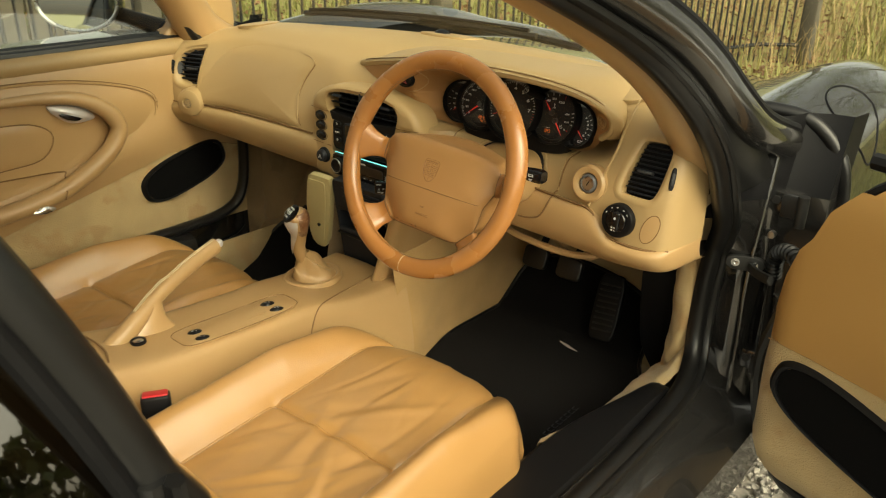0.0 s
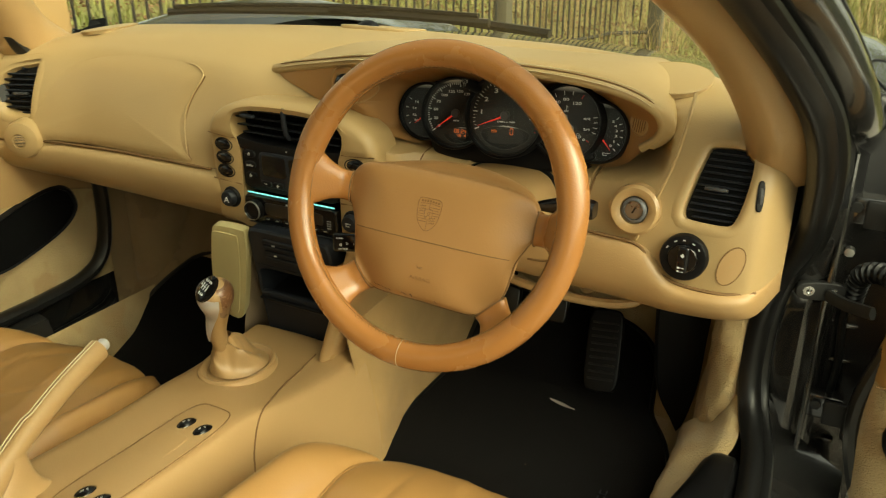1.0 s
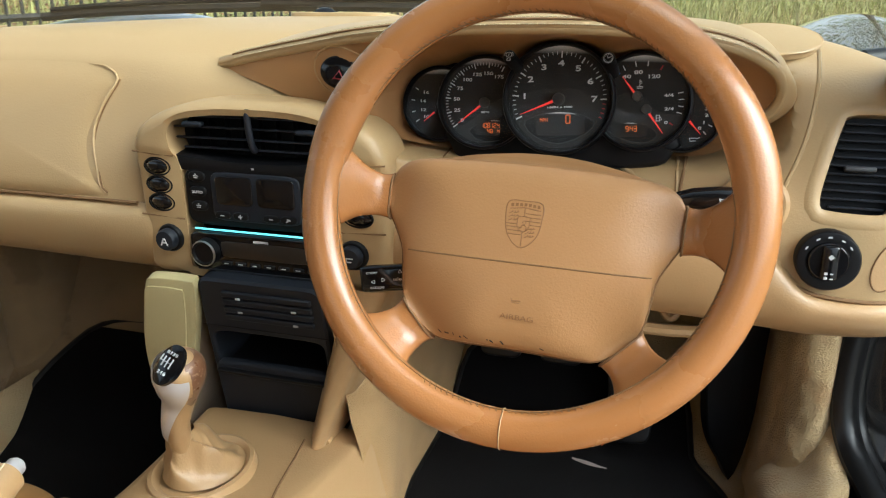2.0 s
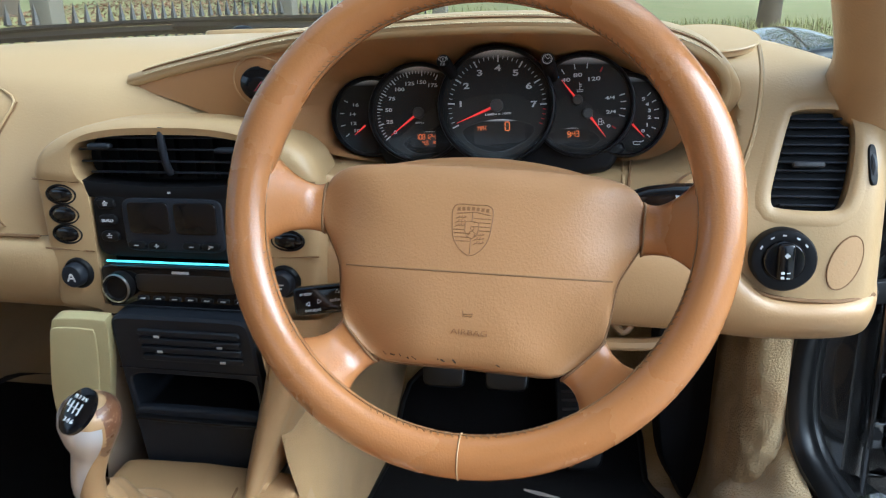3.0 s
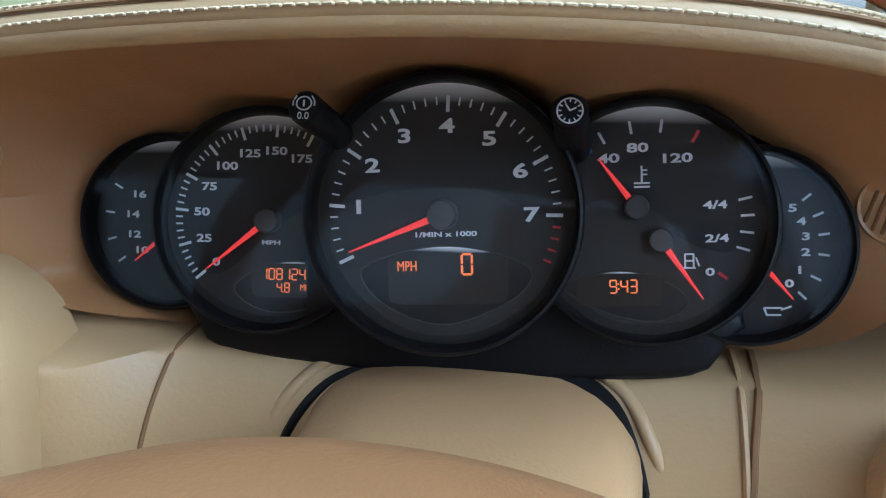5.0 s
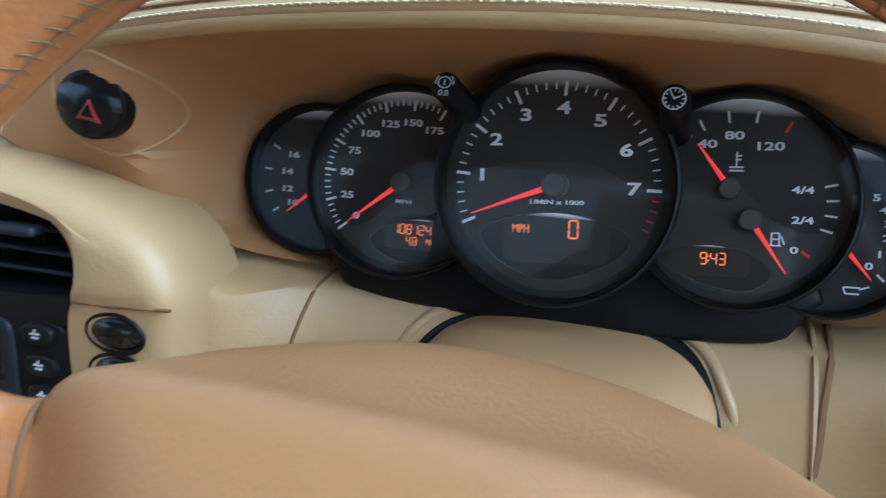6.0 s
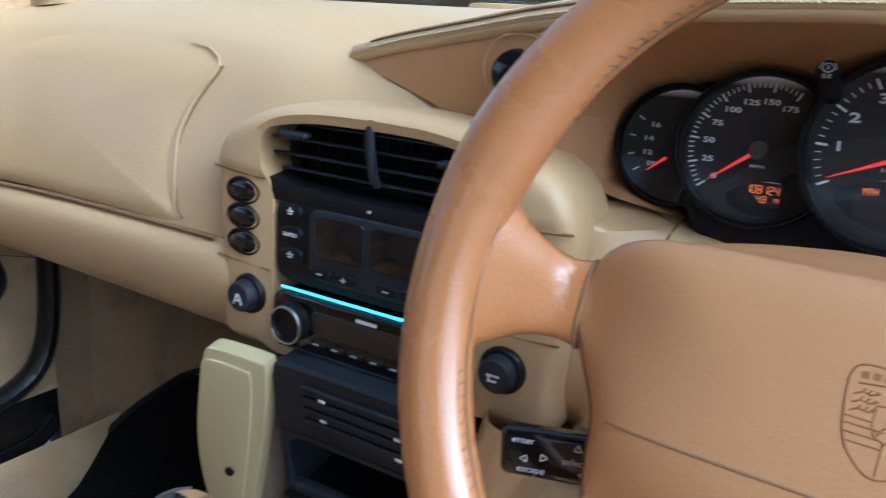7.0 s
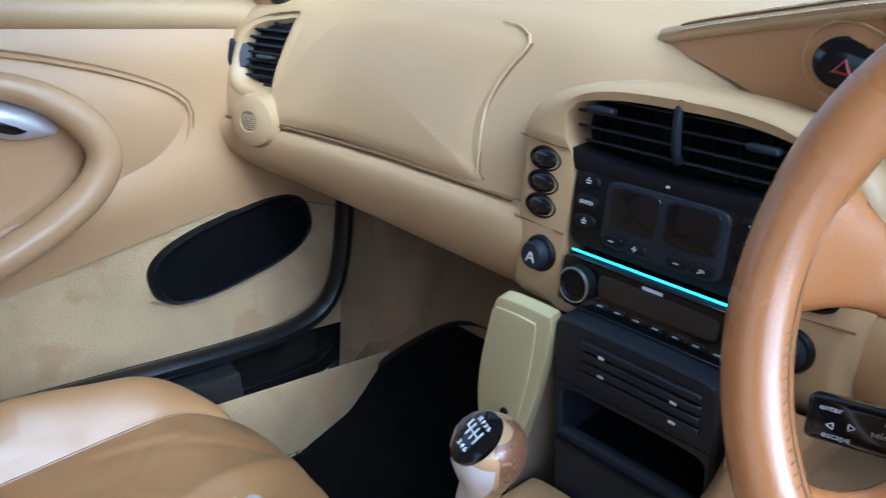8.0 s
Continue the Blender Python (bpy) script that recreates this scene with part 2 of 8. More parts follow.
def box(sx, sy, sz, r=0.0, seg=2, at=(0, 0, 0), bm=None):
    b = bmesh.new()
    bmesh.ops.create_cube(b, size=1)
    bmesh.ops.scale(b, vec=(sx, sy, sz), verts=b.verts)
    if r:
        bmesh.ops.bevel(b, geom=b.edges[:], offset=min(r, 0.49 * min(sx, sy, sz)), segments=seg, profile=0.5, affect="EDGES")
    bmesh.ops.translate(b, vec=at, verts=b.verts)
    return b


def lathe(prof, n=32, sx=1.0, sy=1.0):
    """Turns (radius, height) pairs round local z."""
    rows = [[(r * math.cos(a) * sx, r * math.sin(a) * sy, z) for a in [2 * math.pi * j / n for j in range(n)]] for r, z in prof]
    bm = loft(rows, True)
    bmesh.ops.remove_doubles(bm, verts=bm.verts[:], dist=1e-6)
    return bm


def oval(a, b, n=40, p=2.0, cx=0.0, cy=0.0):
    out = []
    for i in range(n):
        t = 2 * math.pi * i / n
        c, s = math.cos(t), math.sin(t)
        out.append((cx + a * math.copysign(abs(c) ** (2 / p), c), cy + b * math.copysign(abs(s) ** (2 / p), s)))
    return out


def shrink(ol, d):
    k = len(ol)
    area = sum(ol[i][0] * ol[(i + 1) % k][1] - ol[(i + 1) % k][0] * ol[i][1] for i in range(k))
    sg = 1 if area > 0 else -1
    out = []
    for i in range(k):
        a, b = ol[i - 1], ol[(i + 1) % k]
        tx, ty = b[0] - a[0], b[1] - a[1]
        q = math.hypot(tx, ty) or 1
        out.append((ol[i][0] - sg * ty / q * d, ol[i][1] + sg * tx / q * d))
    return out


def slab(ol, z0, z1, bev=0.0, seg=3):
    """A plate with this outline between two heights, its front rim rounded."""
    rows = [[(x, y, z0) for x, y in ol]]
    if bev:
        for i in range(seg + 1):
            a = math.pi / 2 * i / seg
            rows.append([(x, y, z1 - bev + bev * math.sin(a)) for x, y in shrink(ol, bev * (1 - math.cos(a)))])
    else:
        rows.append([(x, y, z1) for x, y in ol])
    return loft(rows, True, True)


def dome(ol, h, n=10, p=2.4, z0=0.0, back=0.0):
    """A cushion that swells from this outline."""
    k = len(ol)
    cx, cy = sum(q[0] for q in ol) / k, sum(q[1] for q in ol) / k
    rows = []
    if back:
        rows.append([(x, y, z0 - back) for x, y in ol])
    for i in range(n):
        r = 1 - i / n
        r = r ** 0.8
        rows.append([(cx + (x - cx) * r, cy + (y - cy) * r, z0 + h * (1 - r ** p)) for x, y in ol])
    bm = loft(rows, True)
    c = bm.verts.new((cx, cy, z0 + h))
    bm.verts.ensure_lookup_table()
    m = len(bm.verts) - 1 - k
    for j in range(k):
        bm.faces.new((bm.verts[m + j], bm.verts[m + (j + 1) % k], c))
    return bm


def words(name, text, size, M, material, parent, depth=0.0003, align="CENTER", squash=1.0, label="", bold=0.0):
    cu = bpy.data.curves.new(name, "FONT")
    cu.body, cu.size, cu.align_x, cu.align_y, cu.extrude = text, size, align, "CENTER", depth
    cu.resolution_u = 3
    cu.offset = bold * size
    tmp = new(name, cu)
    bpy.context.view_layer.update()
    me = bpy.data.meshes.new_from_object(tmp)
    bpy.data.objects.remove(tmp)
    bpy.data.curves.remove(cu)
    me.transform(M @ Matrix.Diagonal((squash, 1, 1, 1)))
    me.materials.clear()
    ob = new(name, me)
    me.materials.append(material)
    under(ob, parent)
    if label:
        tagged(ob, label)
    return ob


def bars(rects, h=0.0006):
    """Small flat bars (x, y, w, h, angle) on a face."""
    bm = bmesh.new()
    for x, y, w, hh, a in rects:
        q = []
        c, s = math.cos(radians(a)), math.sin(radians(a))
        for z in (0, h):
            for u, v in ((-w, -hh), (w, -hh), (w, hh), (-w, hh)):
                q.append(bm.verts.new((x + (u * c - v * s) / 2, y + (u * s + v * c) / 2, z)))
        for f in ((0, 1, 2, 3), (4, 5, 6, 7), (0, 1, 5, 4), (1, 2, 6, 5), (2, 3, 7, 6), (3, 0, 4, 7)):
            bm.faces.new([q[i] for i in f])
    return bm


def stick(ob, o, d, lift=0.0, spin=0.0):
    """A frame on the surface of ob where a line from o along d meets it: z out, x level."""
    bpy.context.view_layer.update()
    inv = ob.matrix_world.inverted()
    ok, loc, nor, _ = ob.ray_cast(inv @ Vector(o), (inv.to_3x3() @ Vector(d)).normalized())
    loc, nor = ob.matrix_world @ loc, (ob.matrix_world.to_3x3() @ nor).normalized()
    if nor.dot(Vector(d)) > 0:
        nor = -nor
    x = Vector((0, 0, 1)).cross(nor).normalized()
    y = nor.cross(x)
    R = Matrix((x, y, nor)).transposed().to_4x4()
    return Matrix.Translation(loc + nor * lift) @ R @ Matrix.Rotation(radians(spin), 4, "Z")


def lay(obs, o, d):
    """Where a line from o along d first meets any of these objects, and the surface normal there."""
    bpy.context.view_layer.update()
    best = None
    for ob in obs:
        inv = ob.matrix_world.inverted()
        ok, loc, nor, _ = ob.ray_cast(inv @ Vector(o), (inv.to_3x3() @ Vector(d)).normalized())
        if ok:
            loc = ob.matrix_world @ loc
            q = (loc - Vector(o)).length
            if best is None or q < best[0]:
                nor = (ob.matrix_world.to_3x3() @ nor).normalized()
                best = (q, loc, -nor if nor.dot(Vector(d)) > 0 else nor)
    return (best[1], best[2]) if best else (None, None)


def T(x=0, y=0, z=0):
    return Matrix.Translation((x, y, z))


# ------------------------------------------------------------------ ground and distance
def rise(x, y):
    """The lie of the land: level gravel, then a bank that climbs beyond the fence."""
    d = max(0.0, (-x - 2.9) * 0.95 + (y - 1.0) * 0.28)
    e = max(0.0, y - 7.0)
    return 0.10 * d + 0.05 * e + 0.04 * noise.noise((x * 0.5, y * 0.5, 0)) * min(1.0, max(0.0, max(abs(x), abs(y)) - 2.0))


def build_ground():
    bm = bmesh.new()
    xs = [-400, -150, -60, -30] + [-20 + i for i in range(41)] + [30, 60, 150, 400]
    ys = [-400, -150, -60, -30] + [-20 + i for i in range(51)] + [45, 60, 150, 400]
    V = [[bm.verts.new((x, y, rise(x, y) if max(abs(x), abs(y)) < 50 else rise(max(-45, min(45, x)), max(-45, min(45, y))))) for x in xs] for y in ys]
    for a, b in zip(V, V[1:]):
        for i in range(len(a) - 1):
            bm.faces.new((a[i], a[i + 1], b[i + 1], b[i]))
    g = part("ground", bm, EARTH)
    return tagged(g, "rough autumn grass and earth beside a drive", "ground", kind="structure")


build_ground()


def build_gravel():
    bm = loft([[(x, y, max(0.0, rise(x, y)) + 0.022 + 0.004 * noise.noise((x * 3, y * 3, 1))) for x in [-2.2 + 0.2 * i for i in range(52)]] for y in [-8 + 0.2 * i for i in range(53)]])
    tagged(part("driveway", bm, GRAVEL), "drive of loose pale gravel under the car", "driveway", kind="structure")
    rnd = random.Random(4)
    bm = bmesh.new()
    for i in range(15000):
        x, y = rnd.gauss(1.25, 0.36), rnd.gauss(0.55, 0.42)
        r = rnd.uniform(0.004, 0.010)
        c = Vector((x, y, max(0.0, rise(x, y)) + 0.022 + r * 0.4))
        rot = Euler((rnd.random() * 6, rnd.random() * 6, rnd.random() * 6)).to_matrix()
        d = [Vector(v) for v in ((1, 0, 0), (-1, 0, 0), (0, 1, 0), (0, -1, 0), (0.7, 0.7, 0.6), (-0.7, 0.6, 0.6), (-0.6, -0.7, 0.7), (0.7, -0.6, 0.6))]
        q = [bm.verts.new(c + rot @ (v * r * rnd.uniform(0.75, 1.15))) for v in d]
        for f in ((4, 5, 6, 7), (0, 2, 4), (2, 5, 4), (2, 1, 5), (1, 6, 5), (1, 3, 6), (3, 7, 6), (3, 0, 7), (0, 4, 7), (0, 3, 1, 2)):
            bm.faces.new([q[k] for k in f])
    tagged(part("gravel", bm, STONE, smooth=False), "loose pale grey and buff gravel stones", "gravel", kind="stuff")


build_gravel()


def blades(name, label, m, n, area, hgt, seed, w=0.006):
    rnd = random.Random(seed)
    verts, faces = [], []
    for i in range(n):
        x, y = area(rnd)
        z = rise(x, y)
        a, h, lean = rnd.random() * 6.28, hgt * rnd.uniform(0.4, 1.2), rnd.uniform(0.1, 0.7)
        dx, dy = math.cos(a), math.sin(a)
        k = len(verts)
        ww = w * rnd.uniform(0.6, 1.5)
        verts += [(x - dy * ww, y + dx * ww, z), (x + dy * ww, y - dx * ww, z),
                  (x + dx * h * lean * 0.4 + dy * ww * 0.7, y + dy * h * lean * 0.4 - dx * ww * 0.7, z + h * 0.6),
                  (x + dx * h * lean * 0.4 - dy * ww * 0.7, y + dy * h * lean * 0.4 + dx * ww * 0.7, z + h * 0.6),
                  (x + dx * h * lean, y + dy * h * lean, z + h)]
        faces += [(k, k + 1, k + 2, k + 3), (k + 3, k + 2, k + 4)]
    me = bpy.data.meshes.new(name)
    me.from_pydata(verts, [], faces)
    ob = new(name, me)
    me.materials.append(m)
    return tagged(ob, label, "grass", kind="stuff")


def verge(rnd):
    while True:
        x, y = rnd.uniform(-5, 9), rnd.uniform(2.6, 16)
        if rnd.random() < 1.2 - y / 16 and rnd.random() > 0.88 * leaf_bed(x, y):
            return x, y


blades("grass", "long green and straw-coloured grass", GRASSM, 42000, verge, 0.20, 5, 0.007)
blades("dry_stems", "straw-coloured dry stems and brambles", STRAW, 2600, lambda r: (r.uniform(-2.5, 3.5), r.uniform(5.4, 9.0)), 0.50, 8, 0.003)
blades("grass", "rough grass on the bank behind the fence", GRASSM, 9000, lambda r: (r.uniform(-8, -2.9), r.uniform(-4, 8)), 0.14, 6, 0.010)


def build_litter():
    rnd = random.Random(9)
    verts, faces = [], []
    for i in range(60000):
        x, y = rnd.uniform(-9, 6), rnd.uniform(-3, 15)
        if (x > -2.4 and y < 4.6) or rnd.random() > 0.12 + leaf_bed(x, y):
            continue
        z = rise(x, y) + rnd.uniform(0.01, 0.06)
        r = rnd.uniform(0.015, 0.045)
        e = Euler((rnd.uniform(-0.7, 0.7), rnd.uniform(-0.7, 0.7), rnd.random() * 6)).to_matrix()
        k = len(verts)
        verts += [tuple(Vector((x, y, z)) + e @ Vector(v)) for v in ((-r, 0, 0), (0, -r * 0.5, 0.006), (r, 0, 0), (0, r * 0.5, 0.006))]
        faces.append((k, k + 1, k + 2, k + 3))
    me = bpy.data.meshes.new("fallen_leaves")
    me.from_pydata(verts, [], faces)
    ob = new("fallen_leaves", me)
    me.materials.append(LEAFM)
    tagged(ob, "brown fallen leaves on the bank", "leaves", kind="stuff")


build_litter()

FENCE = [(-2.7, -4.0), (-2.7, 1.4), (-1.3, 6.1), (-1.0, 6.35)]


def build_fence():
    f = thing("iron_fence", "black iron railings with pointed tops along the drive", "fence", (-2.7, 1.4, 0))
    rail_pts = even([(x, y, 0) for x, y in FENCE], 151)
    pm = None
    for i, p in enumerate(rail_pts):
        z = rise(p.x, p.y)
        if i % 25 == 0:
            part("post", box(0.11, 0.11, 1.3, 0.012, 2, (p.x, p.y, z + 0.65)), WOOD, f, "weathered square timber post")
            continue
        if pm is None:
            bm = tube([(0, 0, 0), (0, 0, 0.95)], 0.008, 6)
            tip = lathe([(0.0, 0.95), (0.020, 0.96), (0.012, 1.0), (0.0, 1.06)], 6)
            me2 = bpy.data.meshes.new("tip")
            tip.to_mesh(me2)
            bm.from_mesh(me2)
            tip.free()
            bpy.data.meshes.remove(me2)
            o = part("picket", bm, IRON, f)
            pm = o.data
        else:
            o = new("picket", pm)
            under(o, f)
        o.location = (p.x, p.y, z)
    for h in (0.16, 0.82):
        for a, b in zip(FENCE, FENCE[1:]):
            P = even([(a[0], a[1], 0), (b[0], b[1], 0)], 12)
            part("rail", tube([(p.x, p.y, rise(p.x, p.y) + h) for p in P], 0.016, 4), IRON, f)


build_fence()


def build_board_fence():
    f = thing("board_fence", "old grey timber board fence behind the railings", "fence", (-4.6, 0, 0.2))
    rnd = random.Random(3)
    me = None
    for i in range(40):
        y = -3.5 + i * 0.17
        if me is None:
            o = part("board", box(0.022, 0.15, 1.5, 0.004, 1, (0, 0, 0.75)), WOOD, f)
            me = o.data
        else:
            o = new("board", me)
            under(o, f)
        o.location = (-4.6 + rnd.uniform(-0.01, 0.01), y, rise(-4.6, y) - 0.05 + rnd.uniform(-0.03, 0.03))
    for h in (0.4, 1.2):
        part("rail", box(0.05, 7.0, 0.09, 0.006, 1, (-4.64, -0.2, rise(-4.6, 0) + h)), WOOD, f)


build_board_fence()


def build_hedge():
    rnd = random.Random(31)
    verts, faces = [], []
    for i in range(16000):
        y = rnd.uniform(-11, 9)
        top = 1.75 + 0.35 * noise.noise((y * 0.4, 0, 4)) + 0.30 * noise.noise((y * 1.7, 3, 4))
        c = Vector((8.2 + 0.5 * noise.noise((y * 0.6, 7, 1)) + rnd.gauss(0, 0.28), y, rise(8, y) + top * rnd.random() ** 0.8))
        r = rnd.uniform(0.06, 0.14)
        e = Euler((rnd.random() * 6, rnd.random() * 6, rnd.random() * 6)).to_matrix()
        k = len(verts)
        verts += [tuple(c + e @ Vector(v)) for v in ((-r, 0, 0), (0, -r * 0.5, 0.01), (r, 0, 0), (0, r * 0.5, 0.01))]
        faces.append((k, k + 1, k + 2, k + 3))
    me = bpy.data.meshes.new("hedge")
    me.from_pydata(verts, [], faces)
    ob = new("hedge", me)
    me.materials.append(FOLI)
    tagged(ob, "dark leafy hedge mirrored in the rear side window", "hedge", kind="stuff")


build_hedge()


def build_tree(x, y, h, seed, label):
    rnd = random.Random(seed)
    z = rise(x, y)
    t = thing("tree", label, "tree", (x, y, z), "trees beyond the fence")
    top = Vector((x + rnd.uniform(-0.6, 0.6), y + rnd.uniform(-0.6, 0.6), z + h * 0.8))
    trunk = cr([(x, y, z - 0.2), (x + 0.1, y, z + h * 0.2), ((x + top.x) / 2, (y + top.y) / 2, z + h * 0.5), top], 12)
    bm = tube(trunk, [0.22 * (1 - 0.8 * i / 11) for i in range(12)], 9)
    tips = [top]
    for i in range(14):
        s = trunk[4 + i % 7]
        a = rnd.random() * 6.28
        e = s + Vector((math.cos(a), math.sin(a), rnd.uniform(0.2, 0.9))) * h * rnd.uniform(0.14, 0.3)
        mid = s.lerp(e, 0.5) + Vector((0, 0, 0.2))
        tube(cr([s, mid, e], 6), [0.07 * (1 - 0.8 * k / 5) for k in range(6)], 6, bm=bm)
        tips += [e, mid]
    part("trunk", bm, BARK, t)
    verts, faces = [], []
    for i in range(5200):
        c = tips[rnd.randrange(len(tips))] + Vector((rnd.gauss(0, 1), rnd.gauss(0, 1), rnd.gauss(0, 0.8))) * h * 0.075
        r = rnd.uniform(0.05, 0.12)
        e = Euler((rnd.random() * 6, rnd.random() * 6, rnd.random() * 6)).to_matrix()
        k = len(verts)
        verts += [tuple(c + e @ Vector(v)) for v in ((-r, 0, 0), (0, -r * 0.5, 0.01), (r, 0, 0), (0, r * 0.5, 0.01))]
        faces.append((k, k + 1, k + 2, k + 3))
    me = bpy.data.meshes.new("crown")
    me.from_pydata(verts, [], faces)
    o = new("crown", me)
    me.materials.append(FOLI)
    under(o, t)


for i, (x, y, h) in enumerate([(-12, 4, 6), (-14, -3, 6), (-9, 11, 7), (-1, 19, 11), (6, 20, 10), (16, 13, 9), (17, -9, 9), (-10, 9, 11), (3, 15, 11), (-4, 14, 10), (9, 14, 11)]):
    build_tree(x, y, h, 20 + i, "tall leafy tree turning green to brown")

# ------------------------------------------------------------------ car body
def sill_inner(y):
    """Inner edge of the driver's sill cover, which draws outwards towards its front end."""
    return 0.602 + 0.050 * smooth01((y - 0.14) / 0.28)



def build_body():
    car = thing("car_body", "dark grey metallic sports car with its driver's door open", "car", (0, 0, 0.1), kind="structure")
    # floor pan, toe board, tunnel cover and bulkhead
    for s in (-1, 1):
        x0, x1 = (0.09, 0.68) if s > 0 else (-0.68, -0.09)
        rows = [[(x, y, z) for x in (x0, (x0 + x1) / 2, x1)] for y, z in (((-0.9, 0.20), (0.15, 0.20), (0.38, 0.244), (0.55, 0.248), (0.68, 0.250), (0.86, 0.41), (0.92, 0.62), (0.92, 0.72)) if s > 0 else ((-0.9, 0.20), (0.34, 0.20), (0.43, 0.25), (0.57, 0.385), (0.68, 0.56), (0.72, 0.72)))]
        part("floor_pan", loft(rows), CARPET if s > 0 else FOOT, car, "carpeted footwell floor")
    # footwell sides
    part("footwell_side", loft([[(-0.665, y, z) for z in (0.2, 0.45, 0.70)] for y in (0.455, 0.6, 0.92)]), FOOT, car, "carpet footwell side, darkened for shade")
    part("sill_end", box(0.05, 0.09, 0.20, 0.006, 2, (-0.70, 0.515, 0.27)), BLACK, car, "black sill end closing panel")
    # the carpeted foot of the front pillar, driver's side
    for s in (1, -1):
        rows = []
        for z in [0.20 + 0.006 * i for i in range(84)]:
            f = min(1, max(0, (z - 0.24) / 0.4))
            g = max(0, 1 - (z - 0.20) / 0.14) ** 2
            g = 0.4 * g if s > 0 else g
            k = 0.030 * (1 - g) if s > 0 else 0.0
            row = []
            for p in cr([(0.575 + 0.03 * f - 0.02 * g + k, 0.90, 0), (0.570 + 0.022 * f - 0.03 * g + k, 0.66 - 0.02 * g, 0), (0.580 + 0.018 * f - 0.035 * g + k, 0.580 - 0.03 * g, 0), (0.620 - 0.02 * g + 0.5 * k, 0.541 - 0.04 * g, 0), (0.664, 0.526 - 0.03 * g, 0), (0.692, 0.548, 0)], 44):
                q = 0.0050 * noise.noise((p.x * 16, p.y * 16, z * 10)) + 0.0026 * noise.noise((p.x * 60, p.y * 60, z * 50))
                row.append((s * (p.x + q + (0 if s > 0 else 0.01)), p.y + q + (0 if s > 0 else -0.01), z))
            rows.append(row)
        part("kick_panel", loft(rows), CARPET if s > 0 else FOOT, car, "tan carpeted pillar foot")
    # black speaker recess in the driver's kick panel
    ol = [(p.x, p.y) for p in even(cr([(x, y, 0) for x, y in ((-0.040, 0.17), (0.040, 0.17), (0.042, 0.0), (0.034, -0.10), (0.014, -0.172), (-0.002, -0.150), (-0.036, -0.060))], 90, True), 50, True)]
    part("kick_speaker", slab(ol, -0.02, 0.004, 0.003), BLACK, car, "black kick panel cover", F((0.562, 0.645, 0.425), 0, 25))
    # sills
    for s in (1, -1):
        prof = [(0.60, 0.20), (0.610, 0.33), (0.625, 0.365), (0.66, 0.375), (0.70, 0.378), (0.72, 0.395), (0.735, 0.378), (0.745, 0.36), (0.80, 0.345), (0.845, 0.32), (0.855, 0.24), (0.80, 0.16), (0.60, 0.15)]
        if s > 0:
            prof = [(0.658, 0.20), (0.658, 0.33), (0.662, 0.360), (0.670, 0.370)] + prof[4:-1] + [(0.658, 0.15)]
        rows = []
        for y in [-0.75 + 0.05 * i for i in range(27 if s > 0 else 21)]:
            c = max(0.0, y - 0.40)
            rows.append([(s * x, y, z + 1.6 * c * c * (1 if k in (4, 5, 6, 7) else 0.3)) for k, (x, z) in enumerate(prof)])
        part("sill", loft(rows), PAINT, car, "dark grey painted door sill")
        inn = 0.0 if s > 0 else 0.035
        rows = [[(s * x, y, z) for x, z in ((0.612 + inn, 0.34 + inn * 0.6), (0.628 + inn, 0.372), (0.66 + inn * 0.6, 0.381), (0.705, 0.384), (0.712, 0.379))] for y in [-0.7 + 0.1 * i for i in range(12 if s > 0 else 11)]]
        if s < 0:
            part("sill_carpet", loft([[(s * x, y, z) for x, z in ((0.594, 0.19), (0.598, 0.28), (0.604, 0.326), (0.612, 0.335))] for y in (-0.7, -0.2, 0.2, 0.70)]), CARPET, car, "tan carpet inside the sill")
        else:
            rows = []
            for y in [0.14 + 0.012 * i for i in range(36)]:
                ix = sill_inner(y)
                f = smooth01((y - 0.405) / 0.05)
                h = 0.05 * smooth01((y - 0.47) / 0.10)
                row = []
                for p in cr([(0.584, y, 0.19), (0.592, y, 0.28), (0.602, y, 0.335), (ix - 0.006, y, 0.366 + 0.008 * f), (ix + 0.012 + 0.01 * f, y, 0.376 + 0.022 * f + h), (ix + 0.030 + 0.012 * f, y, 0.378 + 0.024 * f + h)], 22):
                    q = 0.003 * noise.noise((p.x * 30, p.y * 22, p.z * 30)) + 0.0016 * noise.noise((p.x * 90, p.y * 90, p.z * 90))
                    row.append((p.x - q, p.y, p.z + q))
                rows.append(row)
            part("sill_carpet", loft(rows), CARPET, car, "tan carpet lapped over the sill")
            rows = []
            for y, g in [(-0.7 + 0.06 * i, 0) for i in range(18)] + [(0.36, 0), (0.39, 0.03), (0.410, 0.12), (0.424, 0.3), (0.432, 0.6), (0.434, 1.0)]:
                ix = sill_inner(y)
                up = 0.014 * smooth01((y - 0.1) / 0.25)
                rows.append([(x + (0.677 - x) * 0.45 * g, y, z + up - 0.032 * g) for x, z in ((ix, 0.345), (ix + 0.004, 0.372), (ix + 0.016, 0.384), (0.68, 0.387), (0.702, 0.386), (0.712, 0.374))])
        if s < 0:
            rows = []
            for y in [-0.7 + 0.06 * i for i in range(15)]:
                f = max(0.0, (y + 0.28) / 0.46)
                rows.append([(-(x + (0.668 - x) * min(1, f) ** 1.1), y, z + 0.010 * f) for x, z in ((0.612, 0.335), (0.620, 0.356), (0.636, 0.374), (0.660, 0.384), (0.705, 0.387), (0.712, 0.380))])
        part("sill_trim", loft(rows), BLACK, car, "black plastic sill cover")
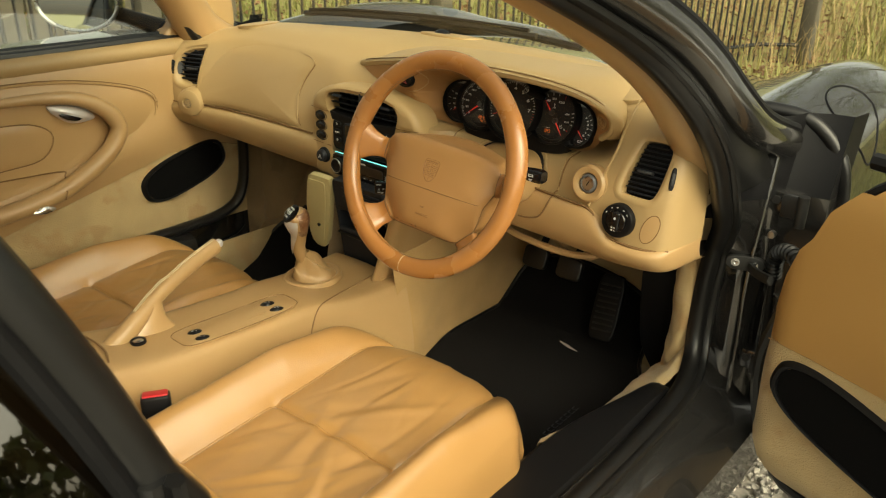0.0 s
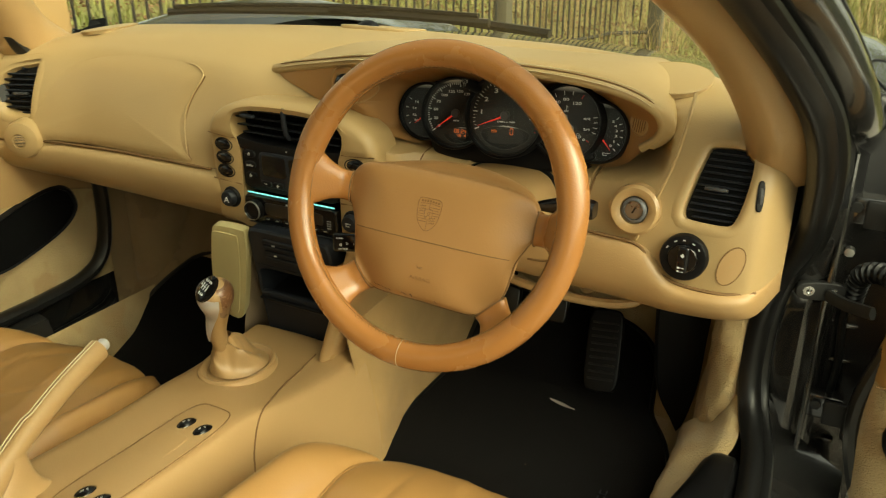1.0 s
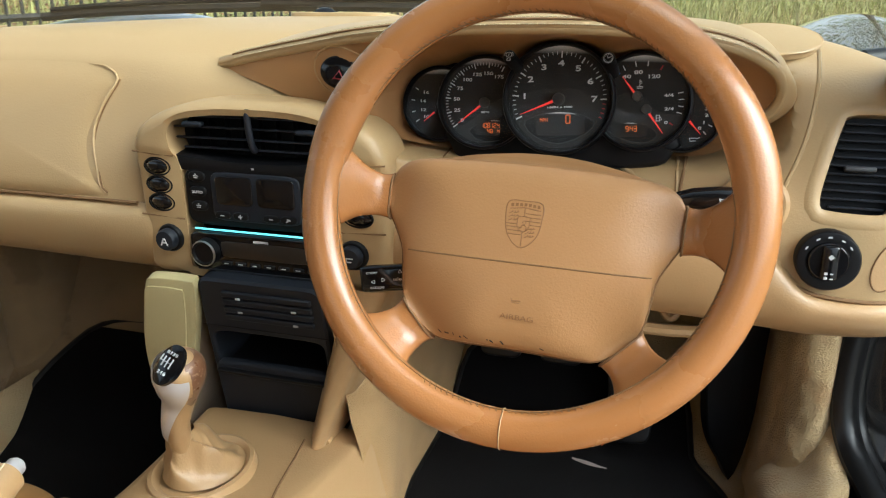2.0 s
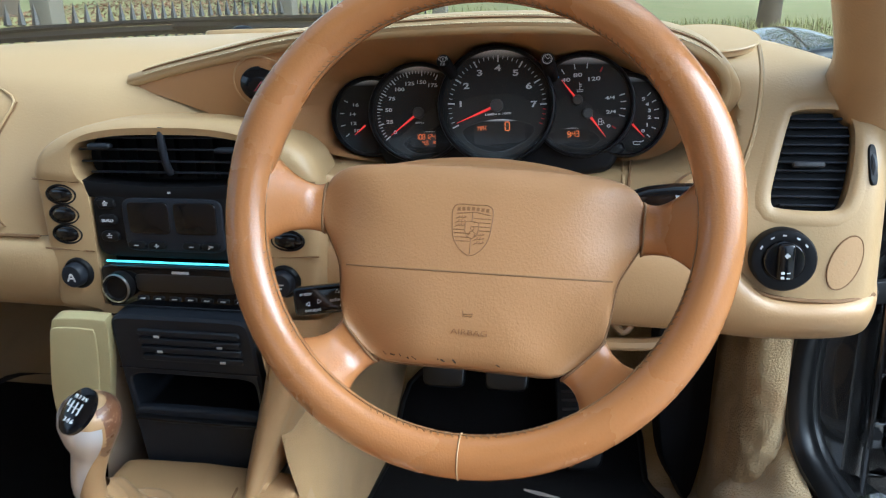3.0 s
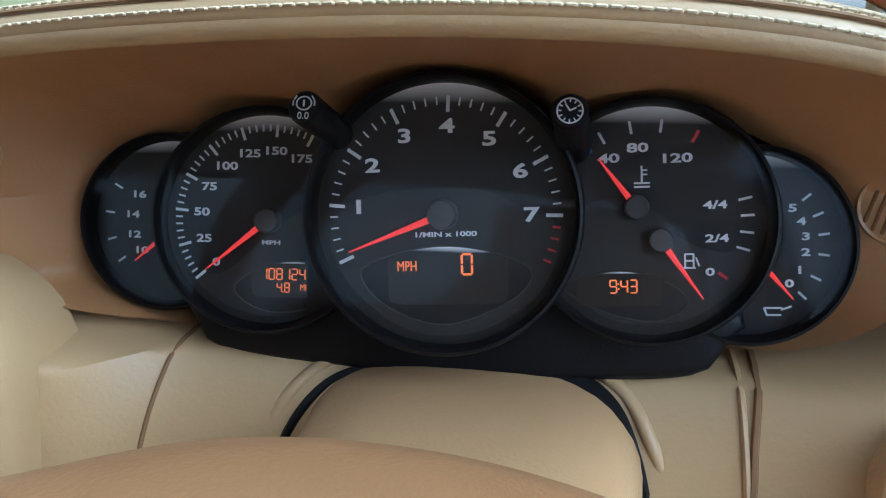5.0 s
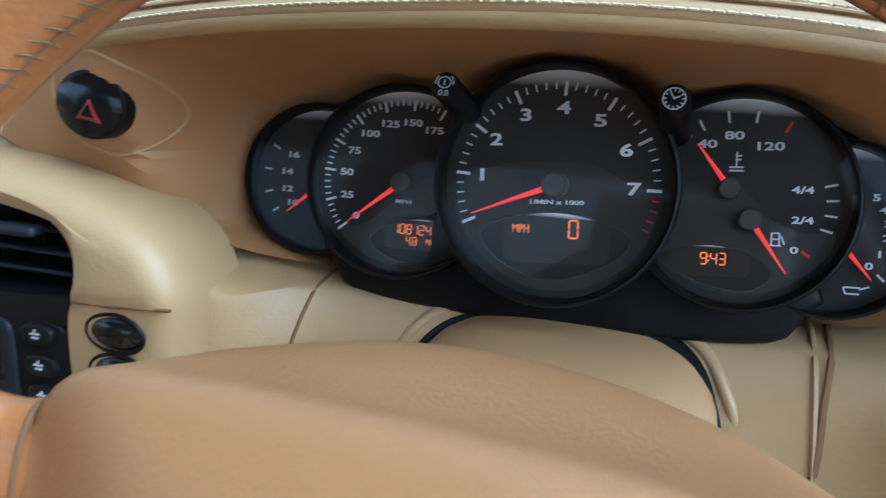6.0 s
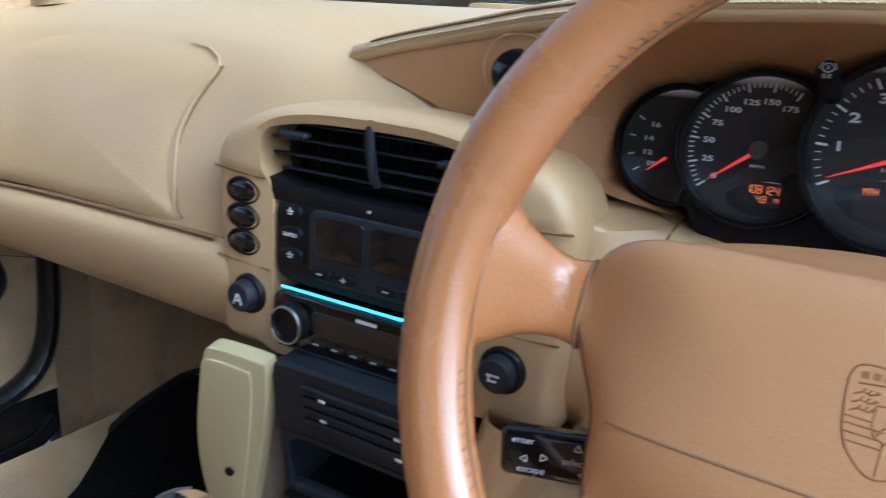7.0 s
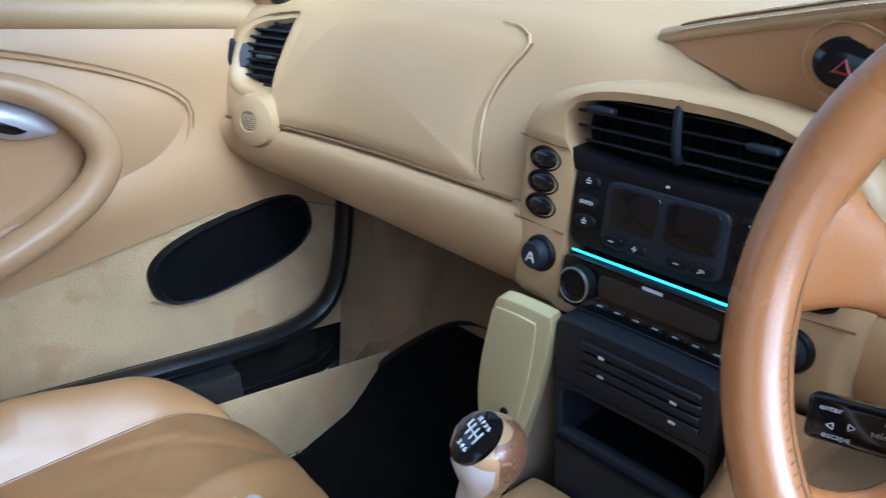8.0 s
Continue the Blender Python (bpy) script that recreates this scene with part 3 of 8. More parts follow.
    # door aperture seals: along the sill, up the front pillar, along the roof and down the rear pillar
    loop = [(0.745, -0.62, 0.84), (0.748, -0.60, 0.60), (0.745, -0.52, 0.41), (0.742, -0.30, 0.390), (0.738, 0.07, 0.388), (0.732, 0.30, 0.390), (0.722, 0.43, 0.396), (0.702, 0.507, 0.418), (0.690, 0.535, 0.47), (0.691, 0.537, 0.56), (0.706, 0.514, 0.645), (0.733, 0.465, 0.72),
            (0.742, 0.42, 0.78), (0.744, 0.365, 0.86), (0.733, 0.312, 0.927), (0.707, 0.272, 0.980), (0.680, 0.222, 1.027), (0.655, 0.145, 1.075), (0.625, 0.03, 1.13), (0.585, -0.09, 1.185)]
    for s in (1, -1):
        if s < 0:
            loop = loop[:4] + [(0.738, 0.07, 0.388), (0.730, 0.28, 0.390), (0.726, 0.385, 0.405), (0.728, 0.435, 0.45), (0.735, 0.452, 0.55), (0.738, 0.447, 0.70)] + loop[12:]
        P = [(s * (p.x if s > 0 else min(p.x, 0.658)), p.y, p.z) for p in cr(loop, 150)]
        part("door_seal", tube(P, 0.014, 10, 1.25), RUBBER, car, "black rubber door seal")
        P2 = [(s * (p[0] * s + 0.018), p[1] + 0.012, p[2]) for p in P]
        part("door_seal", tube(P2, 0.008, 8, 1.2), RUBBER, car, "black rubber door seal")
    # front pillars: leather-trimmed inside, painted outside
    pil = [(0.704, 0.440, 0.856), (0.694, 0.410, 0.876), (0.690, 0.365, 0.915), (0.668, 0.318, 0.975), (0.640, 0.262, 1.028), (0.605, 0.175, 1.082), (0.57, 0.05, 1.140), (0.53, -0.08, 1.20)]
    for s in (1, -1):
        P = [Vector((s * p.x, p.y, p.z)) for p in cr(pil, 30)]
        part("pillar_trim", tube(P, [(0.050 if s > 0 else 0.062) - 0.018 * i / 29 for i in range(30)], 14), LEATHER, car, "tan leather pillar trim")
        pil2 = [(0.775, 0.58, 0.855), (0.768, 0.45, 0.90), (0.752, 0.37, 0.955), (0.722, 0.32, 1.015), (0.692, 0.262, 1.065), (0.662, 0.17, 1.115), (0.625, 0.05, 1.165), (0.575, -0.08, 1.215)]
        P = [Vector((s * p.x, p.y, p.z)) for p in cr(pil2, 36)]
        part("roof_rail", tube(P, 0.030, 14), PAINT, car, "dark grey painted pillar and roof rail")
        P = [Vector((s * (p.x * s + 0.012), p.y + 0.010, p.z + 0.024)) for p in P]
        part("rain_gutter", tube(P, 0.009, 8), BLACK, car, "black rain gutter strip")
        # rubber-faced cover that closes the gap between the seal and the painted rail
        A = cr([(0.742, 0.42, 0.78), (0.744, 0.365, 0.86), (0.733, 0.312, 0.927), (0.707, 0.272, 0.980), (0.680, 0.222, 1.027), (0.655, 0.145, 1.075), (0.625, 0.03, 1.13), (0.585, -0.09, 1.185)], 30)
        B = cr([(0.775, 0.56, 0.80)] + pil2[1:], 30)
        part("pillar_cover", loft([[(s * (a.x + (b.x - a.x) * k + 0.006 * math.sin(math.pi * k)), a.y + (b.y - a.y) * k, a.z + (b.z - a.z) * k) for k in (0, 0.25, 0.5, 0.75, 1.0)] for a, b in zip(A, B)]), RUBBER, car, "black pillar cover")
        # jamb behind the front edge of the door
        rows = []
        for z in [0.20 + 0.035 * i for i in range(21)]:
            f = max(0, (z - 0.75) / 0.15)
            k = min(1.0, max(0.0, (z - 0.58) / 0.16))
            lo_ = ((0.700, 0.553), (0.722, 0.556), (0.748, 0.540), (0.766, 0.545), (0.780, 0.560), (0.790, 0.588), (0.825, 0.60), (0.86, 0.605), (0.868, 0.66))
            hi_ = ((0.725, 0.465), (0.745, 0.472), (0.752, 0.50), (0.768, 0.520), (0.780, 0.540), (0.790, 0.58), (0.825, 0.60), (0.86, 0.605), (0.868, 0.66))
            rows.append([(s * (a[0] + (b[0] - a[0]) * k), a[1] + (b[1] - a[1]) * k + 0.05 * f, z) for a, b in zip(lo_, hi_)])
        part("door_jamb", loft(rows[:17]), PAINT, car, "dark grey painted door jamb")
        # Upper painted jamb drawn in black plastic, putting its shade into the colour.
        part("upper_door_jamb", loft(rows[16:]), BLACK, car, "upper door jamb blackened for its shade")
    # roof skin and headlining: out of view, added to keep skylight off the cabin
    rows = [[(x, y, 1.278 - 0.085 * (abs(x) / 0.60) ** 3.5 - 0.30 * max(0, abs(y + 0.42) - 0.18) ** 2) for x in [-0.60 + 0.075 * i for i in range(17)]] for y in [-1.0 + 0.0865 * i for i in range(12)]]
    part("roof", loft(rows), PAINT, car, "dark grey painted roof")
    part("headlining", loft([[(x, y, z - 0.018) for x, y, z in r] for r in rows]), HEAD, car, "beige cloth headlining")
    # screen header
    part("screen_header", tube(cr([(-0.575, -0.08, 1.215), (-0.4, -0.055, 1.240), (0, -0.04, 1.252), (0.4, -0.055, 1.240), (0.575, -0.08, 1.215)], 30), 0.026, 12), PAINT, car, "dark grey windscreen header")
    # rear part: bulkhead, parcel shelf, rear pillars
    part("rear_bulkhead", loft([[(x, y, z) for x in (-0.7, 0, 0.7)] for y, z in ((-0.78, 0.2), (-0.92, 0.55), (-1.05, 0.80), (-1.5, 0.92))]), CARPET, car, "tan carpeted rear bulkhead")
    for s in (1, -1):
        # body side behind the door
        rows = []
        for y in [-0.60 - 0.06 * i for i in range(18)]:
            rows.append([(s * x, y + (0.0 if k < 4 else -0.02 * (k - 3)), z) for k, (x, z) in enumerate(((0.80, 0.16), (0.865, 0.28), (0.875, 0.55), (0.865, 0.72), (0.82, 0.735), (0.775, 0.755), (0.745, 0.755)))])
        part("rear_quarter", loft(rows), PAINT, car, "dark grey painted rear quarter")
        part("rear_quarter_lining", loft([[(s * 0.715, y, z) for z in (0.2, 0.55, 0.85)] for y in (-0.60, -1.1, -1.6)]), LEATHER, car, "tan rear side lining")
        # rear side window with its thick rubber surround
        W = cr([(0.742, -0.590, 0.765), (0.735, -0.612, 0.83), (0.727, -0.648, 0.93), (0.716, -0.690, 1.03), (0.692, -0.735, 1.12), (0.655, -0.80, 1.18), (0.615, -1.1, 1.16), (0.655, -1.4, 1.0), (0.735, -1.40, 0.80), (0.745, -1.0, 0.765), (0.745, -0.70, 0.755)], 88, True)
        part("quarter_seal", tube([(s * p.x, p.y, p.z) for p in W], 0.021, 10, closed=True), RUBBER, car, "thick black rubber window surround")
        part("quarter_seal", tube([(s * (p.x + 0.012), p.y - 0.022, p.z) for p in W], 0.009, 8, closed=True), BLACK, car, "thin black inner window seal")
        bm = bmesh.new()
        c = sum(W, Vector()) / 88
        lean = lambda z: 0.752 - 0.36 * (z - 0.765)
        vs = [bm.verts.new((s * lean(p.z), p.y + 0.015 * (1 if p.y > c.y else -1), p.z)) for p in W]
        cc = bm.verts.new((s * lean(c.z), c.y, c.z))
        for i in range(88):
            bm.faces.new((vs[i], vs[(i + 1) % 88], cc))
        g = part("quarter_window", bm, TINT, car, "rear side window darkened for the cabin behind")
        g.visible_shadow = False
        part("window_trim", tube([(s * 0.768, y, 0.762) for y in (-0.66, -0.9, -1.3)], 0.012, 8), CHROME, car, "grey window base strip")
        # door lock face on the rear pillar
        rows = [[(s * x, y, z) for x, y in ((0.72, -0.60), (0.74, -0.615), (0.80, -0.63), (0.855, -0.62), (0.865, -0.64))] for z in (0.30, 0.5, 0.7, 0.83)]
        part("door_jamb", loft(rows), PAINT, car, "dark grey painted rear door jamb")
    # windscreen, rear screen
    def screen(y0, y1, z0, z1, w0, w1, bow):
        return loft([[((w0 + (w1 - w0) * t) * u, y0 + (y1 - y0) * t - bow * u * u * (1 - 0.3 * t), z0 + (z1 - z0) * t + 0.03 * math.sin(math.pi * t)) for u in [-1 + 0.1 * i for i in range(21)]] for t in [i / 10 for i in range(11)]])
    g = part("windscreen", screen(0.74, -0.045, 0.900, 1.245, 0.715, 0.565, 0.27), GLASS, car, "clear windscreen")
    g.visible_shadow = False
    g = part("rear_screen", screen(-1.6, -0.95, 0.92, 1.22, 0.62, 0.52, -0.1), GLASS, car, "rear screen")
    g.visible_shadow = False
    # scuttle, wiper, bonnet and wings
    rows = [[((0.67) * u, 0.70 + f - 0.25 * u * u, 0.905 - 0.05 * f / 0.15) for u in [-1 + 0.1 * i for i in range(21)]] for f in (0, 0.05, 0.12, 0.2)]
    part("scuttle", loft(rows), BLACK, car, "black plastic scuttle panel")
    rows = []
    for y in [0.72 + 0.09 * i for i in range(14)]:
        t = (y - 0.72) / 1.17
        rows.append([(0.62 * u * (1 - 0.25 * t), y - 0.2 * u * u * (1 - t), 0.902 - 0.045 * t - 0.17 * t * t - 0.020 * u * u) for u in [-1 + 0.1 * i for i in range(21)]])
    part("bonnet", loft(rows), PAINT, car, "dark grey metallic bonnet")
    for s in (1, -1):
        rows = []
        for i in range(22):
            y = 0.645 + 0.057 * i
            t = i / 21
            zt = 0.905 - 0.01 * math.cos(t * 3) - 0.14 * t ** 2.2 + 0.035 * math.sin(min(1, t * 1.3) * math.pi)
            w = 0.875 + 0.01 * math.sin(t * math.pi) - 0.14 * t ** 3
            rows.append([(s * x, y, z) for x, z in ((w, 0.25), (w + 0.005, 0.55), (w - 0.005, 0.70), (w - 0.035, zt - 0.075), (w - 0.10, zt - 0.015), (w - 0.17, zt), (w - 0.24, zt - 0.025), (w - 0.30, zt - 0.05))])
        w_ = part("front_wing", loft([cr(r, 24) for r in rows]), PAINT, car, "dark grey metallic front wing")
        wing = w_ if s > 0 else wing
        edge = cr(rows[0], 24)
        part("wing_flange", loft([[tuple(p) for p in edge], [(p[0] - s * 0.012, p[1] - 0.006, p[2] - 0.010) for p in edge], [(p[0] - s * 0.050, p[1] + 0.004, p[2] - 0.040) for p in edge], [(p[0] - s * 0.120, p[1] + 0.030, p[2] - 0.060) for p in edge]]), BLACK, car, "black cover inside the wing's rear edge")
    part("wing_seal", tube(cr([(0.66, 0.600, 0.893), (0.74, 0.625, 0.896), (0.81, 0.640, 0.875), (0.862, 0.648, 0.80), (0.872, 0.650, 0.66)], 30), 0.014, 10), RUBBER, car, "black rubber seal at the wing's rear edge")
    # fuel flap outline on the driver's side wing
    P = []
    for i in range(44):
        a = 2 * math.pi * i / 44
        P.append(stick(wing, (0.812 + 0.050 * math.cos(a), 0.830 + 0.085 * math.sin(a), 1.2), (0, 0, -1)).translation)
    part("fuel_flap_edge", tube(P, 0.0022, 6, closed=True), BLACK, car, "dark shut line of the round fuel flap")
    U = [-1 + 0.1 * i for i in range(21)]
    part("nose", loft([[(w * u, y - 0.22 * u * u, z) for u in U] for w, y, z in ((0.50, 1.86, 0.700), (0.66, 1.93, 0.62), (0.78, 1.98, 0.50), (0.80, 1.97, 0.34), (0.78, 1.90, 0.20))]), PAINT, car, "dark grey nose panel")
    part("tail", loft([[(w * u, y + 0.18 * u * u, z) for u in U] for w, y, z in ((0.66, -1.50, 0.915), (0.74, -1.66, 0.86), (0.80, -1.80, 0.74), (0.84, -1.86, 0.55), (0.82, -1.82, 0.25))]), PAINT, car, "dark grey tail panel")
    for s in (1, -1):
        for y in (1.28, -1.12):
            M = T(s * 0.765, y, 0.335) @ Matrix.Rotation(radians(90 * s), 4, "Y")
            w = part("wheel", lathe([(0.20, -0.09), (0.29, -0.10), (0.315, -0.08), (0.318, 0.0), (0.315, 0.08), (0.29, 0.10), (0.215, 0.095), (0.20, 0.06)], 48), RUBBER, car, "black tyre", M)
            part("rim", lathe([(0.205, 0.09), (0.195, 0.06), (0.10, 0.05), (0.06, 0.075), (0.0, 0.078)], 40), SILVER, w, "silver wheel rim", M)
    return car


CAR = build_body()


def build_wiper():
    w = thing("wiper", "black windscreen wiper resting on the scuttle", "wiper", (0.1, 0.70, 0.93))
    part("arm", tube(cr([(0.25, 0.74, 0.932), (0.0, 0.725, 0.950), (-0.2, 0.700, 0.954)], 12), 0.009, 6), BLACK, w)
    part("blade", tube(cr([(0.14, 0.722, 0.946), (-0.15, 0.708, 0.950), (-0.45, 0.665, 0.944), (-0.58, 0.640, 0.936)], 14), 0.008, 6), RUBBER, w)
    part("rib", tube(cr([(0.12, 0.718, 0.958), (-0.15, 0.704, 0.962), (-0.43, 0.663, 0.956), (-0.56, 0.640, 0.947)], 14), 0.005, 6), BLACK, w)


build_wiper()


# ------------------------------------------------------------------ dashboard
UPPER = [
    (-0.712, ((0.43, 0.846), (0.43, 0.867), (0.42, 0.874), (0.365, 0.87), (0.348, 0.855), (0.335, 0.82), (0.33, 0.78), (0.33, 0.735))),
    (-0.690, ((0.45, 0.881), (0.43, 0.892), (0.39, 0.894), (0.328, 0.885), (0.300, 0.868), (0.278, 0.83), (0.270, 0.785), (0.268, 0.735))),
    (-0.640, ((0.48, 0.896), (0.45, 0.907), (0.4, 0.908), (0.350, 0.895), (0.318, 0.875), (0.295, 0.83), (0.284, 0.785), (0.278, 0.735))),
    (-0.590, ((0.52, 0.904), (0.47, 0.919), (0.41, 0.918), (0.362, 0.9), (0.335, 0.878), (0.313, 0.83), (0.3, 0.785), (0.293, 0.735))),
    (-0.500, ((0.57, 0.911), (0.51, 0.93), (0.43, 0.93), (0.385, 0.91), (0.362, 0.885), (0.338, 0.83), (0.322, 0.78), (0.314, 0.737))),
    (-0.350, ((0.62, 0.918), (0.53, 0.937), (0.44, 0.936), (0.388, 0.912), (0.365, 0.886), (0.338, 0.83), (0.32, 0.78), (0.31, 0.738))),
    (-0.210, ((0.65, 0.924), (0.55, 0.942), (0.45, 0.939), (0.388, 0.912), (0.362, 0.885), (0.336, 0.83), (0.318, 0.78), (0.309, 0.738))),
    (-0.100, ((0.67, 0.928), (0.56, 0.944), (0.45, 0.936), (0.39, 0.908), (0.355, 0.882), (0.334, 0.84), (0.325, 0.79), (0.322, 0.738))),
    (0.040, ((0.68, 0.93), (0.57, 0.945), (0.46, 0.934), (0.395, 0.9), (0.358, 0.87), (0.338, 0.83), (0.33, 0.79), (0.326, 0.738))),
    (0.130, ((0.67, 0.93), (0.57, 0.944), (0.47, 0.931), (0.42, 0.895), (0.395, 0.860), (0.341, 0.825), (0.329, 0.78), (0.326, 0.738))),
    (0.168, ((0.67, 0.93), (0.57, 0.944), (0.475, 0.930), (0.435, 0.892), (0.392, 0.855), (0.338, 0.820), (0.328, 0.78), (0.325, 0.738))),
    (0.220, ((0.66, 0.93), (0.57, 0.942), (0.48, 0.926), (0.44, 0.885), (0.424, 0.845), (0.390, 0.815), (0.362, 0.785), (0.348, 0.738))),
    (0.340, ((0.64, 0.93), (0.57, 0.94), (0.49, 0.924), (0.455, 0.885), (0.445, 0.845), (0.4, 0.812), (0.372, 0.785), (0.352, 0.738))),
    (0.450, ((0.6, 0.926), (0.55, 0.938), (0.48, 0.926), (0.44, 0.89), (0.428, 0.85), (0.402, 0.82), (0.369, 0.788), (0.35, 0.738))),
    (0.530, ((0.57, 0.92), (0.52, 0.936), (0.455, 0.932), (0.405, 0.91), (0.388, 0.868), (0.372, 0.832), (0.343, 0.785), (0.332, 0.738))),
    (0.600, ((0.53, 0.911), (0.49, 0.926), (0.445, 0.924), (0.408, 0.908), (0.380, 0.88), (0.352, 0.83), (0.334, 0.775), (0.324, 0.700))),
    (0.665, ((0.48, 0.898), (0.455, 0.907), (0.425, 0.904), (0.397, 0.892), (0.374, 0.873), (0.349, 0.83), (0.332, 0.775), (0.324, 0.697))),
    (0.698, ((0.46, 0.881), (0.442, 0.892), (0.425, 0.891), (0.405, 0.882), (0.386, 0.865), (0.362, 0.83), (0.350, 0.775), (0.343, 0.699))),
    (0.718, ((0.45, 0.846), (0.44, 0.857), (0.435, 0.861), (0.43, 0.86), (0.425, 0.85), (0.42, 0.82), (0.42, 0.775), (0.42, 0.705))),
]


def skin(stations, n_along, n_prof):
    """A smooth skin through profiles set up at stations across the car."""
    prof = [cr([(x, y, z) for y, z in p], n_prof) for x, p in stations]
    cols = [even(cr([r[k] for r in prof], n_along * 3), n_along) for k in range(n_prof)]
    return [[cols[k][i] for k in range(n_prof)] for i in range(n_along)]


PANELS, SOLID = [], []
VENT_R = [(-0.014, 0.046), (0.020, 0.047), (0.032, 0.041), (0.036, 0.024), (0.033, -0.012), (0.026, -0.040), (0.014, -0.047), (-0.028, -0.046), (-0.036, -0.040), (-0.034, -0.018), (-0.022, 0.034)]
VENT_L = [(0.040, 0.047), (0.012, 0.046), (-0.018, 0.039), (-0.035, 0.021), (-0.041, -0.005), (-0.037, -0.029), (-0.022, -0.043), (0.004, -0.046), (0.025, -0.043), (0.030, -0.020), (0.035, 0.010)]


def inside(ol, x, y):
    """Whether a point lies within an outline."""
    odd = False
    for (x0, y0), (x1, y1) in zip(ol, ol[1:] + ol[:1]):
        if (y0 > y) != (y1 > y) and x < x0 + (x1 - x0) * (y - y0) / (y1 - y0):
            odd = not odd
    return odd



def build_dashboard():
    d = thing("dashboard", "beige and tan leather dashboard with a curved passenger side", "dashboard", (0, 0.4, 0.7))
    bm = loft(skin(UPPER, 330, 110))
    # the panel falls away behind the instrument recess
    depth = lambda v: ((v.x - 0.335) / 0.232) ** 4 + ((v.z - 0.866) / 0.064) ** 4
    for v in bm.verts:
        r = depth(v.co)
        if r < 1 and v.co.y < 0.49:
            v.co.y += 0.060 * min(1.0, (1 - r) * 2.2)
    SOLID.append(BVHTree.FromBMesh(bm))
    gone = []
    holes = [shrink([(p.x, p.y) for p in even(cr([(a, b, 0) for a, b in v], 120, True), 60, True)], -0.009) for v in (VENT_R, VENT_L)]
    for f in bm.faces:
        c = f.calc_center_median()
        vent = inside(holes[0], (c.x - 0.634) * 0.97, (c.z - 0.823) / 0.97) if c.x > 0 else inside(holes[1], (c.x + 0.636) / 0.933, (c.z - 0.824) / 0.985)
        if (vent and c.y < 0.43) or (abs(c.x) < 0.112 and 0.66 < c.z < 0.860 - 2.4 * c.x * c.x) or (depth(c) < 0.30 and c.y < 0.52):
            gone.append(f)
    bmesh.ops.delete(bm, geom=gone, context="FACES")
    panel = part("upper_panel", bm, DASH, d, "smooth beige leather dash top and face")
    low = [
        (-0.708, ((0.33, 0.735), (0.322, 0.72), (0.328, 0.70), (0.345, 0.685), (0.37, 0.675), (0.45, 0.67))),
        (-0.688, ((0.268, 0.735), (0.258, 0.722), (0.263, 0.70), (0.285, 0.68), (0.33, 0.668), (0.45, 0.664))),
        (-0.640, ((0.276, 0.735), (0.266, 0.720), (0.272, 0.695), (0.292, 0.672), (0.33, 0.660), (0.45, 0.655))),
        (-0.560, ((0.300, 0.736), (0.286, 0.722), (0.288, 0.695), (0.304, 0.668), (0.34, 0.654), (0.45, 0.65))),
        (-0.400, ((0.312, 0.738), (0.296, 0.724), (0.297, 0.695), (0.312, 0.664), (0.345, 0.648), (0.45, 0.645))),
        (-0.162, ((0.312, 0.738), (0.299, 0.724), (0.299, 0.695), (0.314, 0.660), (0.345, 0.643), (0.45, 0.64))),
        (-0.146, ((0.330, 0.738), (0.322, 0.724), (0.322, 0.695), (0.330, 0.660), (0.350, 0.643), (0.45, 0.64)))]
    part("lower_band", loft(skin(low, 60, 20)), DASH, d, "pale tan padded lower edge")
    low2 = [
        (0.160, ((0.334, 0.742), (0.322, 0.730), (0.318, 0.700), (0.326, 0.668), (0.35, 0.652), (0.45, 0.645))),
        (0.35, ((0.352, 0.742), (0.340, 0.730), (0.332, 0.700), (0.335, 0.668), (0.355, 0.652), (0.45, 0.645))),
        (0.50, ((0.336, 0.742), (0.322, 0.730), (0.317, 0.700), (0.325, 0.668), (0.35, 0.650), (0.45, 0.645))),
        (0.555, ((0.332, 0.738), (0.318, 0.727), (0.312, 0.702), (0.320, 0.668), (0.347, 0.649), (0.45, 0.644))),
        (0.600, ((0.325, 0.700), (0.314, 0.695), (0.309, 0.684), (0.317, 0.663), (0.345, 0.648), (0.45, 0.643))),
        (0.665, ((0.325, 0.697), (0.315, 0.692), (0.312, 0.682), (0.322, 0.664), (0.35, 0.650), (0.45, 0.645))),
        (0.698, ((0.343, 0.699), (0.337, 0.694), (0.336, 0.686), (0.344, 0.670), (0.365, 0.655), (0.45, 0.650))),
        (0.718, ((0.42, 0.705), (0.418, 0.700), (0.418, 0.692), (0.420, 0.680), (0.428, 0.668), (0.45, 0.660)))]
    band = part("lower_band", loft(skin(low2, 60, 20)), LEATHER, d, "tan padded lower edge")
    # bulkhead side of the dash, dark
    part("underside", loft([[(x, y, z) for x in (-0.70, 0, 0.70)] for y, z in ((0.45, 0.645), (0.60, 0.66), (0.92, 0.72))]), BLACK, d, "dark underside")
    # glovebox lid: a proud rounded panel with a piped edge
    def face(x, z):
        t = (0.888 - z) / 0.15
        y = 0.3615 - 0.056 * max(0, t) ** 0.85 + 0.05 * max(0, -t)
        return y - 0.036 * max(0.0, (-x - 0.46) / 0.16) ** 2
    cor = [(-0.598, 0.742), (-0.400, 0.742), (-0.229, 0.743), (-0.228, 0.758), (-0.241, 0.81), (-0.235, 0.842), (-0.222, 0.866), (-0.214, 0.880), (-0.224, 0.891), (-0.255, 0.898), (-0.40, 0.899), (-0.512, 0.880), (-0.566, 0.842), (-0.590, 0.80), (-0.602, 0.765)]
    ol = even(cr([(x, z, 0) for x, z in cor], 200, True), 120, True)
